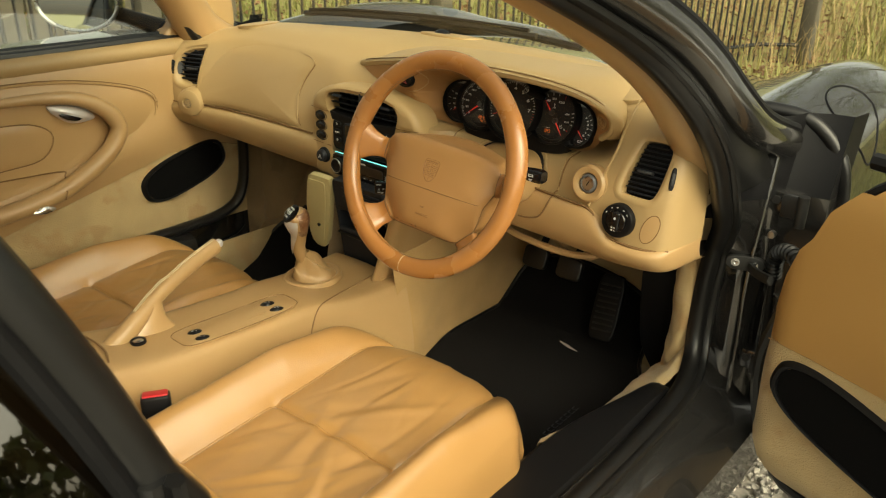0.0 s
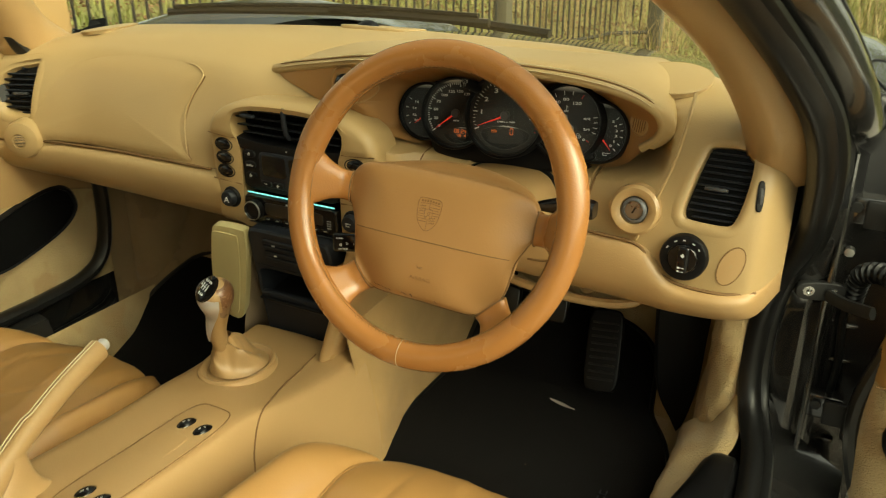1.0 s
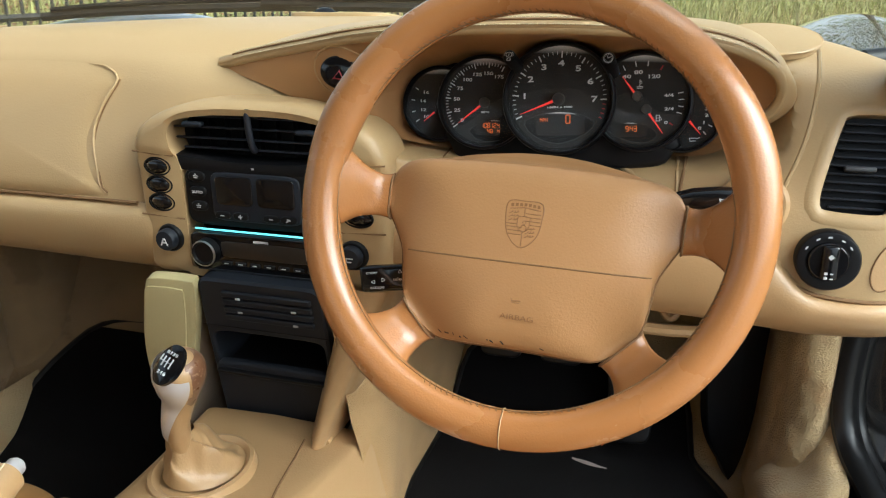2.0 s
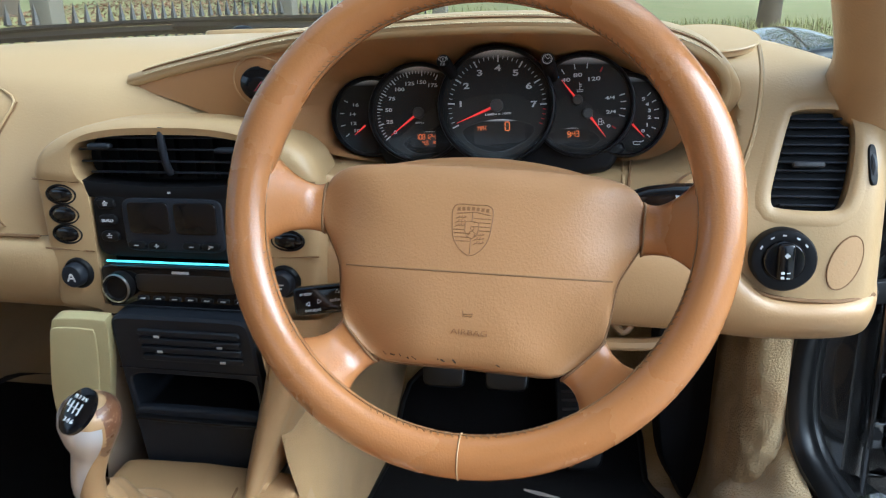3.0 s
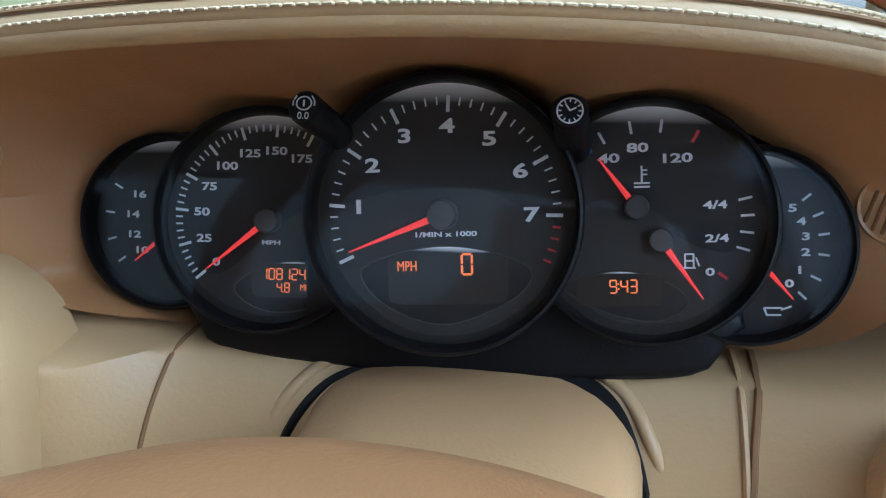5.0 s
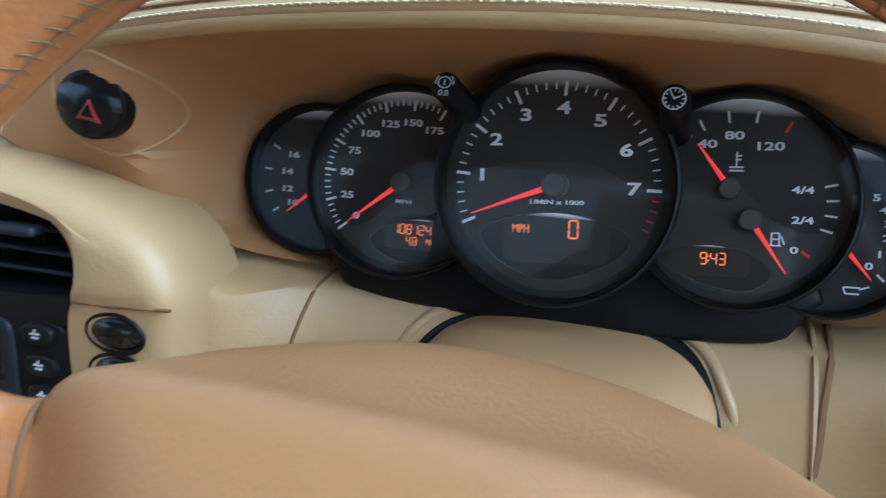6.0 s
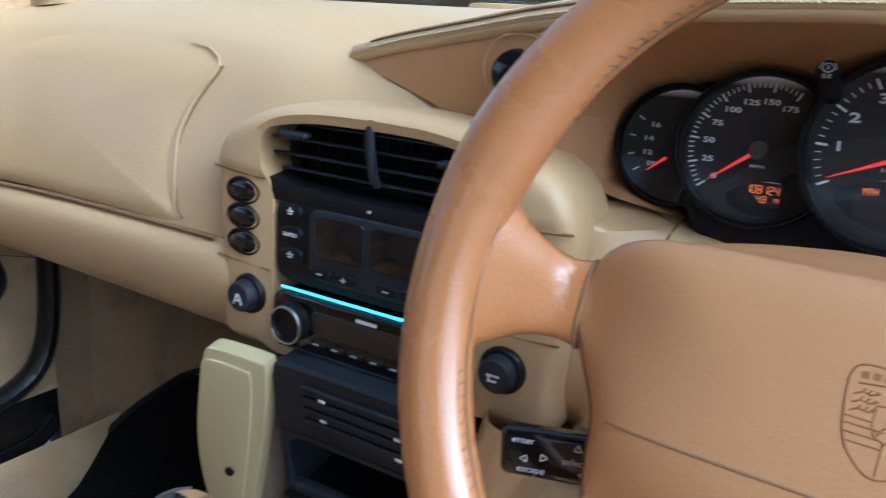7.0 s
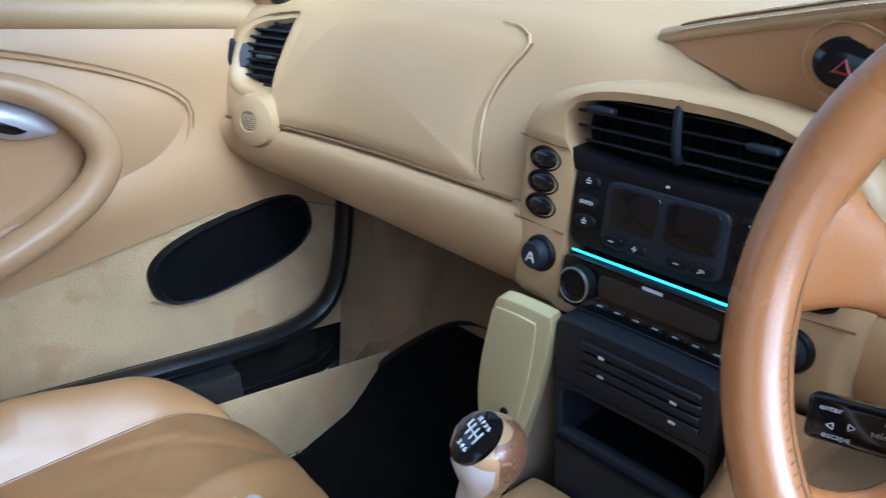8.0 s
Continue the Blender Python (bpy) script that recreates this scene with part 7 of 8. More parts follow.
    part("ring", lathe([(0.0135, -0.002), (0.0135, 0.003), (0.011, 0.004), (0.010, 0.001)], 32), BLACK, b, "", T(0.026, -0.266, 0.5165))
    part("cap", dome(oval(0.0095, 0.0095, 28), 0.003, 6, 2, 0.001), CHROME, b, "", T(0.026, -0.266, 0.5165))


build_console()


def build_storage():
    u = thing("storage_unit", "dark plastic storage unit with an open tray", "console", (0, 0.25, 0.48))
    M = F((0.004, 0.275, 0.662), -9)
    W = 0.083
    # a front with a slot block and a tray opening, leaning back
    rect = lambda x0, x1, y0, y1, p=8: [((x0 + x1) / 2 + q[0], (y0 + y1) / 2 + q[1]) for q in oval((x1 - x0) / 2, (y1 - y0) / 2, 48, p)]
    outer = rect(-W, W, -0.225, 0.0, 14)
    inner = rect(-0.074, 0.076, -0.128, -0.074, 7)
    part("front", loft([[(x, y, -0.06) for x, y in outer], [(x, y, -0.003) for x, y in outer], [(x, y, 0.0) for x, y in shrink(outer, 0.003)], [(x, y, 0.0) for x, y in shrink(inner, -0.002)], [(x, y, -0.002) for x, y in inner], [(x, y, -0.07) for x, y in inner]], True), BLUEGREY, u, "dark blue-grey front", M)
    part("tray_back", slab(shrink(inner, -0.002), -0.074, -0.070), BLACK, u, "black tray inside", M)
    # Floor is black, not blue-grey, to put the opening's shade into its colour.
    part("tray_floor", box(0.148, 0.004, 0.085, 0.001, 1), BLACK, u, "", M @ T(0.001, -0.1275, -0.030))
    lipo = rect(-0.075, 0.077, -0.138, -0.116, 5)
    part("tray_lip", slab(lipo, -0.004, 0.006, 0.004), BLUEGREY, u, "rounded tray lip", M)
    part("panel_line", tube([(-W, -0.066, 0.0006), (W, -0.066, 0.0006)], 0.0008, 4), BLACK, u, "", M)
    for i in range(4):
        part("rib", box(0.118, 0.0075, 0.006, 0.0012, 1), BLUEGREY, u, "ribbed slot cover", M @ T(0.010, -0.018 - 0.0105 * i, 0.0005))
    for x, i in ((-0.026, 0), (-0.026, 2), (0.046, 1), (0.046, 3)):
        part("clip", box(0.0065, 0.0030, 0.001, 0.0004, 1), WHITE, u, "tiny pale clip", M @ T(x, -0.0215 - 0.0095 * i, 0.0044))
    # cream mounting plate on the passenger side
    p = thing("mounting_plate", "cream leather phone mounting plate fixed beside the console", "mount", (-0.12, 0.26, 0.5))
    ctrl = [(-0.033, 0.0), (-0.008, 0.0), (0.018, -0.003), (0.022, -0.009), (0.014, -0.06), (-0.004, -0.13), (-0.022, -0.185), (-0.044, -0.190), (-0.062, -0.175), (-0.066, -0.13), (-0.060, -0.08), (-0.044, -0.02), (-0.039, -0.004)]
    ol = [(q.x, q.y) for q in even(cr([(a, b, 0) for a, b in ctrl], 120, True), 70, True)]
    Mp = F((-0.098, 0.268, 0.662), -10, 8)
    part("plate", slab(ol, -0.012, 0.004, 0.0015), CREAM, p, "", Mp)
    part("pad", slab([((x + 0.02) * 0.80 - 0.027, (y + 0.09) * 0.90 - 0.092) for x, y in ol], 0.0, 0.0060, 0.0008), CREAM, p, "raised cream panel", Mp)
    part("screw", lathe([(0.0045, 0.004), (0.004, 0.0088), (0, 0.009)], 16), BLACK, p, "dark screw", Mp @ T(-0.030, -0.128, 0))
    # leather cheek on the driver's side
    k = thing("console_cheek", "tan leather cheek beside the storage unit", "console", (0.11, 0.25, 0.46))
    rows = []
    for i in range(16):
        t = i / 15
        z = 0.668 - 0.200 * t
        y0 = 0.284 - 0.030 * t
        xl, xr = 0.118 - 0.048 * t, 0.170 - 0.082 * t ** 0.9
        w = xr - xl
        rows.append(cr([(xl - 0.012, y0 + 0.03, z), (xl, y0 + 0.002, z), (xl + w * 0.25, y0 - 0.008, z), (xl + w * 0.6, y0 - 0.009, z), (xr - w * 0.1, y0 - 0.003, z), (xr, y0 + 0.010, z), (xr + 0.004, y0 + 0.05, z), (xr - 0.004, y0 + 0.22, z)], 26))
    part("cheek", loft(rows, False, False), LEATHER, k)
    part("foot", dome(oval(0.012, 0.012, 24), 0.006, 6, 2, 0, 0.02), LEATHER, k, "", F((0.080, 0.262, 0.470), -20))



build_storage()


def build_gear_lever():
    g = thing("gear_lever", "leather and aluminium gear lever with a six-speed plate", "gear lever", (-0.03, 0.14, 0.48))
    knob = Vector((0.024, 0.096, 0.645))
    # gaiter surround and gaiter
    part("surround", lathe([(0.057, -0.008), (0.054, 0.003), (0.050, 0.0045), (0.046, 0.002), (0.043, -0.003)], 48, 1.0, 1.2), LEATHER, g, "tan oval surround", T(-0.015, 0.16, 0.484))
    rnd = random.Random(2)
    rows = []
    for i in range(16):
        t = i / 15
        c = Vector((-0.015, 0.165, 0.484)).lerp(Vector((-0.020, 0.140, 0.545)), t)
        r = 0.031 * (1 - t) ** 1.3 + 0.0130
        rows.append([c + Vector((math.cos(a) * r * (1 + (0.16 * math.sin(5 * a + 6 * t) + 0.07 * math.sin(11 * a - 9 * t)) * math.sin(math.pi * t)), math.sin(a) * r * (1.1 + 0.14 * math.sin(4 * a + 2) * math.sin(math.pi * t)), 0.010 * math.sin(3 * a + 5 * t) * math.sin(math.pi * t))) for a in [2 * math.pi * j / 40 for j in range(40)]])
    part("gaiter", loft(rows, True), LEATHER, g, "creased tan leather gaiter")
    P = cr([Vector((-0.022, 0.142, 0.52)), Vector((-0.012, 0.125, 0.56)), Vector((0.004, 0.116, 0.60)), Vector((0.015, 0.105, 0.625)), Vector((0.025, 0.096, 0.649)), Vector((0.028, 0.093, 0.662))], 26)
    R = [0.0125, 0.0125, 0.0125, 0.0125, 0.0128, 0.013, 0.0132, 0.0136, 0.014, 0.0145, 0.015, 0.0158, 0.0166, 0.0176, 0.0188, 0.0200, 0.0212, 0.0222, 0.0228, 0.0228, 0.0222, 0.0210, 0.019, 0.0160, 0.0115, 0.005]
    part("stem", tube(P, R, 20, 1.12), LEATHER, g, "worn tan leather stem")
    # aluminium inlay on the passenger-facing side, a little proud of the leather
    rows = []
    for i in range(4, 22):
        p, t = P[i], (i - 4) / 19
        d = (P[i + 1] - P[i - 1]).normalized()
        e = Vector((-0.72, -0.69, 0))
        e = (e - d * e.dot(d)).normalized()
        f = d.cross(e)
        half = 0.35 + 1.35 * math.sin(math.pi * min(1, t * 0.50 + 0.06)) ** 0.8
        rows.append([p + (e * math.cos(half * u) + f * math.sin(half * u)) * (R[i] * 1.15 + 0.0012) for u in [-1 + 0.2 * k for k in range(11)]])
    part("inlay", loft(rows), SILVER, g, "brushed aluminium inlay")
    # dark worn leather over the knob's driver side
    rows = []
    for i in range(11, 25):
        p, t = P[i], (i - 11) / 13
        d = (P[min(25, i + 1)] - P[i - 1]).normalized()
        e = Vector((0.90, 0.43, 0))
        e = (e - d * e.dot(d)).normalized()
        f = d.cross(e)
        wide = 0.5 + 1.1 * math.sin(math.pi * min(1, 0.12 + 0.6 * t))
        rows.append([p + (e * math.cos(wide * u) + f * math.sin(wide * u)) * (R[i] * 1.06 + 0.0006) for u in [-1 + 0.2 * k for k in range(11)]])
    part("knob_cover", loft(rows), KNOBM, g, "brown worn leather on the knob")
    nrm = Vector((-0.10, -0.72, 0.69)).normalized()
    q = nrm.to_track_quat("Z", "Y").to_matrix().to_4x4()
    M = Matrix.Translation(knob + Vector((0.001, -0.0150, 0.0130))) @ q @ Matrix.Rotation(radians(-12), 4, "Z")
    p = part("shift_plate", dome(oval(0.0150, 0.0205, 36), 0.003, 8, 2.4, 0.0020, 0.004), GLOSS, g, "black shift pattern plate", M)
    part("shift_pattern", bars([(-0.005, 0.0015, 0.0008, 0.010, 0), (0, 0.0015, 0.0008, 0.010, 0), (0.005, 0.0015, 0.0008, 0.010, 0), (0, 0.0015, 0.010, 0.0008, 0), (-0.009, 0.004, 0.0008, 0.006, 0), (-0.007, 0.0015, 0.004, 0.0008, 0)], 0.0012), WHITE, p, "", M @ T(0, 0, 0.0047))
    words("lettering", "2 4 6", 0.0050, M @ T(0, -0.0095, 0.0050), WHITE, p, 0.0008)
    words("lettering", "R 1 3 5", 0.0046, M @ T(0, 0.0105, 0.0050), WHITE, p, 0.0008)


build_gear_lever()


def build_handbrake():
    h = thing("handbrake", "tan leather handbrake lever with a chrome button", "handbrake", (0, -0.27, 0.5))
    P = cr([(0.005, -0.335, 0.49), (-0.002, -0.275, 0.522), (-0.018, -0.200, 0.562), (-0.037, -0.120, 0.589), (-0.054, -0.045, 0.605)], 24)
    R = [0.021 - 0.009 * min(1, i / 12) + 0.0015 * max(0, (i - 14) / 10) for i in range(24)]
    part("grip", tube(P, R, 18, 1.2), LEATHER, h, "tan leather grip")
    rows = []
    for i in range(12):
        t = i / 11
        c = Vector((-0.014, -0.208, 0.560)).lerp(Vector((-0.004, -0.232, 0.492)), t)
        rows.append([c + Vector((math.cos(a) * (0.0125 + 0.008 * t * t), math.sin(a) * (0.016 + 0.022 * t + 0.034 * t ** 3), 0)) for a in [2 * math.pi * j / 28 for j in range(28)]])
    part("gusset", loft(rows, True), LEATHER, h, "flared leather skirt")
    for o in (-0.0025, 0.0025):
        part("stitch_line", tube([p + Vector((0.010 * 0 + o, -0.003, 0.0150 + (0.004 if i < 6 else 0))) for i, p in enumerate(P[8:])], 0.0010, 5), THREAD, h)
    part("seam", tube([P[9] + Vector((0.0133 * math.cos(a), -0.009 * math.sin(a), 0.0145 * math.sin(a))) for a in [2 * math.pi * i / 20 for i in range(20)]], 0.0009, 5, closed=True), SEAM, h)
    part("button", tube([(-0.0535, -0.050, 0.6045), (-0.0565, -0.033, 0.6075), (-0.0570, -0.030, 0.608)], [0.0085, 0.0085, 0.006], 16), SILVER, h, "chrome release button")


build_handbrake()


# ------------------------------------------------------------------ seats
def build_seat(name, s, label):
    cx, dz = (0.400 if s > 0 else -0.352), (0.0 if s > 0 else -0.045)
    fy = -0.40 if s > 0 else -0.355
    t = thing("car_seat", label, "seat", (cx, -0.1, 0.22), "front seats")
    rs = random.Random(40 + s)
    folds = []
    for i in range(34):
        vc = rs.choice((rs.gauss(0.30, 0.12), rs.gauss(0.62, 0.12)))
        folds.append((rs.uniform(-0.5, 0.5), vc, rs.uniform(-0.5, 0.5) + (0.5 if i % 3 else -0.3), rs.uniform(0.05, 0.16), rs.uniform(0.016, 0.034), rs.uniform(0.0010, 0.0034) * (1 if i % 2 else -1), rs.uniform(-1.5, 1.5)))

    def wrinkle(u, v):
        z = 0.0
        for uc, vc, a, ln, wd, am, bend in folds:
            du, dv = (u - uc) * 0.24, (v - vc) * 0.52
            l = du * math.sin(a) + dv * math.cos(a)
            k = du * math.cos(a) - dv * math.sin(a) + bend * l * l
            if abs(l) < 2.5 * ln and abs(k) < 0.1:
                z += am * math.exp(-(l / ln) ** 2) * math.exp(-(k / wd * 2.6) ** 2)
        return z * max(0.0, 1 - (abs(u) / 0.62) ** 4)
    # cushion surface: height over a grid across and along
    def top(u, v):
        # u across -1..1, v along 0 rear .. 1 front
        bol = max(0, (abs(u) - 0.60) / 0.30)
        z = 0.420 + dz + 0.055 * v - 0.035 * max(0, v - 0.80) / 0.2 * max(0, (v - 0.80) / 0.2)
        k = max(0.0, (abs(u) - 0.60) / 0.40)
        z += (0.062 * math.sin(min(1.0, k / 0.62) * math.pi / 2) - 0.070 * max(0.0, (k - 0.55) / 0.45) ** 2.2) * (1 - 0.72 * max(0, v - 0.55) / 0.45)
        z -= 0.006 * math.exp(-((abs(u) - 0.60) / 0.022) ** 2)
        if abs(u) < 0.62:
            z -= 0.007 * math.exp(-((v - 0.47 - 0.02 * u) / 0.016) ** 2)
            w = noise.noise((u * 3.2 + s * 4, v * 2.0, 3))
            crease = math.sin(20 * (u * 0.8 + 0.35 * v) + 3 * noise.noise((u * 2, v * 3, 8 + s)))
            z += 0.0030 * max(0.0, crease - 0.2) * (0.4 + 0.6 * noise.noise((u * 1.5, v * 2.5, 11 + s)) ) * (1 - (abs(u) / 0.62) ** 2) + 0.005 * w
            z += 0.008 * (1 - (abs(u) / 0.62) ** 2) + wrinkle(u, v) * (1.0 if s > 0 else 0.6)
        else:
            z += 0.0012 * noise.noise((u * 6, v * 9, 5))
        return z
    NU, NV = 130, 150
    rows = []
    for j in range(NV):
        v = j / (NV - 1)
        w = 0.235 - 0.010 * v - 0.030 * max(0, (v - 0.86) / 0.14) ** 2
        row = []
        for i in range(NU):
            u = -1 + 2 * i / (NU - 1)
            y = fy + 0.525 * v - 0.045 * abs(u) ** 3 * max(0, (v - 0.6) / 0.4)
            row.append(Vector((cx + u * w, y, top(u, v))))
        rows.append(row)
    # front roll and sides
    front = [Vector((p.x, p.y + 0.014, p.z - 0.030)) for p in rows[-1]], [Vector((p.x * 1.0, p.y + 0.010, p.z - 0.09)) for p in rows[-1]], [Vector((p.x, p.y - 0.015, 0.27)) for p in rows[-1]]
    rows += list(front)
    full = []
    for r in rows:
        a, b = r[0], r[-1]
        full.append([Vector((a.x + 0.004, a.y, 0.27)), Vector((a.x - 0.006, a.y, min(a.z - 0.02, 0.38)))] + r + [Vector((b.x + 0.006, b.y, min(b.z - 0.02, 0.38))), Vector((b.x - 0.004, b.y, 0.27))])
    part("cushion", loft(full), SEATM, t, "creased tan leather cushion", angle=70)
    for q in (-1, 1):
        line = []
        for j in range(40):
            v = j / 39
            w = 0.235 - 0.010 * v - 0.030 * max(0, (v - 0.86) / 0.14) ** 2
            u = 0.60 * q
            line.append((cx + u * w, fy + 0.525 * v - 0.045 * abs(u) ** 3 * max(0, (v - 0.6) / 0.4), top(u, v) + 0.0018))
        part("piping", tube(line, 0.0022, 6), SEATM, t)
    line = []
    for i in range(30):
        u = -0.6 + 1.2 * i / 29
        v = 0.47 + 0.02 * u
        line.append((cx + u * 0.23, fy + 0.525 * v, top(u, v) + 0.001))
    part("piping", tube(line, 0.0018, 6), SEATM, t)
    part("base", box(0.40, 0.46, 0.09, 0.01, 2, (cx, -0.14, 0.255)), BLACK, t, "black seat frame")
    # backrest, leaning well back
    rows = []
    for j in range(50):
        v = j / 49
        y0, z0 = -0.43 - 0.30 * v, 0.43 + 0.56 * v
        w = 0.245 - 0.02 * v - 0.09 * max(0, (v - 0.75) / 0.25) ** 2
        row = []
        for i in range(40):
            a = 2 * math.pi * i / 40
            c, q = math.cos(a), math.sin(a)
            bol = 0.035 * min(1, max(0, (abs(c) - 0.55) / 0.3)) * (1 - 0.7 * v) if q > 0 else 0
            px = w * math.copysign(abs(c) ** 0.7, c)
            dep = 0.055 * math.copysign(abs(q) ** 0.6, q)
            row.append(Vector((cx + px, y0 + (dep + bol) * 0.9, z0 + (dep + bol) * 0.35)))
        rows.append(row)
    part("backrest", loft(rows, True, True), SEATM, t, "tan leather backrest with bolsters")
    part("headrest", box(0.24, 0.09, 0.15, 0.035, 4, (cx, -0.82, 1.06)), SEATM, t, "tan leather headrest")
    return t


build_seat("driver_seat", 1, "creased tan leather driver's seat with stitched panels")
build_seat("passenger_seat", -1, "tan leather passenger seat with stitched panels")


def build_buckle():
    b = thing("seat_belt_buckle", "black seat belt buckle with a red release button", "buckle", (0.165, -0.33, 0.45))
    M = T(0.163, -0.318, 0.452) @ Matrix.Rotation(radians(58), 4, "Z") @ Matrix.Rotation(radians(-6), 4, "X")
    part("body", box(0.046, 0.026, 0.085, 0.006, 3), BLACK, b, "", M)
    part("release_button", box(0.040, 0.020, 0.012, 0.003, 2), REDM, b, "red release button", M @ T(0, 0, 0.039))
    part("stalk", box(0.022, 0.010, 0.10, 0.003, 2), BLACK, b, "", M @ T(0, 0, -0.08))


build_buckle()


# ------------------------------------------------------------------ floor mats and pedals
def build_mats():
    for s in (1, -1):
        m = thing("floor_mat", "black carpet floor mat with a worn embroidered name", "floor mat", (0.37 * s, 0.4, 0.21), "floor mats")
        ctrl = [(0.165, 0.05), (0.55, 0.05), (0.592, 0.12), (0.597, 0.45), (0.570, 0.58), (0.520, 0.67), (0.48, 0.78), (0.30, 0.82), (0.14, 0.80), (0.108, 0.70), (0.110, 0.40)] if s > 0 else [(0.165, 0.05), (0.60, 0.05), (0.640, 0.12), (0.650, 0.45), (0.620, 0.64), (0.565, 0.76), (0.49, 0.82), (0.30, 0.82), (0.17, 0.80), (0.150, 0.70), (0.150, 0.35)]
        ol = even(cr([(x * s, y, 0) for x, y in ctrl], 160, True), 90, True)
        def z_at(y):
            return 0.214 + 0.043 * smooth01((y - 0.16) / 0.22) + max(0.0, y - 0.68) * 0.90
        if s < 0:
            ol = [Vector((p.x, p.y * 0.72, 0)) for p in ol]

            def z_at(y):
                return 0.212 if y < 0.33 else 0.212 + (y - 0.33) * 0.45 if y < 0.43 else 0.257 + (y - 0.43) * 0.96
        cx, cy = 0.37 * s, 0.42 if s > 0 else 0.30
        rows = []
        for k in range(15):
            r = max(0.002, 1 - k / 14)
            rows.append([(cx + (p.x - cx) * r, cy + (p.y - cy) * r, z_at(cy + (p.y - cy) * r) + 0.003 * noise.noise((p.x * r * 6, p.y * r * 6, 2))) for p in ol])
        part("surface", loft(rows, True), MATM, m, "black pile")
        part("binding", tube([(p.x, p.y, z_at(p.y)) for p in ol], 0.005, 6, closed=True), RUBBER, m, "black edge binding")
        part("embroidery", bars([(0.016 * i, 0, 0.012, 0.0022, 0) for i in range(8)] + [(0.016 * i, 0.010, 0.010, 0.0022, 0) for i in range(8)] + [(0.016 * i - 0.005, 0.005, 0.0020, 0.010, 0) for i in range(8)], 0.001), BLUEGREY, m, "worn grey embroidery", T(0.520 if s > 0 else -0.585, 0.300, z_at(0.36) + 0.003 if s > 0 else 0.2175) @ Matrix.Rotation(radians(92), 4, "Z"))
    l = thing("dry_leaf", "pale scrap of dry leaf on the mat", "leaf", (0.363, 0.614, 0.259))
    part("blade", loft([[(0.334 + 0.008 * i, 0.622 - 0.002 * i + d * 0.005 * math.sin(0.3 + i * 0.42), 0.2610 + 0.002 * (1 - abs(d))) for d in (-1, 0, 1)] for i in range(8)]), SCRAP, l)


build_mats()


def build_pedals():
    p = thing("accelerator_pedal", "black ribbed accelerator pedal", "pedal", (0.42, 0.70, 0.27), "pedals")
    M = F((0.412, 0.690, 0.355), 28, 0, 6)
    part("plate", slab([(x, y) for x, y in oval(0.034, 0.080, 36, 5)], -0.008, 0.004, 0.004), BLACK, p, "", M)
    for i in range(9):
        part("rib", box(0.050, 0.0045, 0.004, 0.001, 1), RUBBER, p, "", M @ T(0, -0.055 + 0.0135 * i, 0.005))
    for x, lab in ((0.30, "black rubber brake pedal"), (0.20, "black rubber clutch pedal")):
        q = thing("pedal", lab, "pedal", (x, 0.72, 0.40), "pedals")
        M = F((x, 0.69, 0.42), 20)
        part("pad", slab(oval(0.034, 0.027, 30, 5), -0.01, 0.004, 0.004), RUBBER, q, "", M)
        part("arm", tube(cr([(x, 0.70, 0.42), (x, 0.76, 0.50), (x, 0.76, 0.66)], 8), 0.009, 8), BLACK, q)


build_pedals()


# ------------------------------------------------------------------ doors
def blob(ctrl, n=80):
    return [(p.x, p.y) for p in even(cr([(a, b, 0) for a, b in ctrl], 3 * n, True), n, True)]


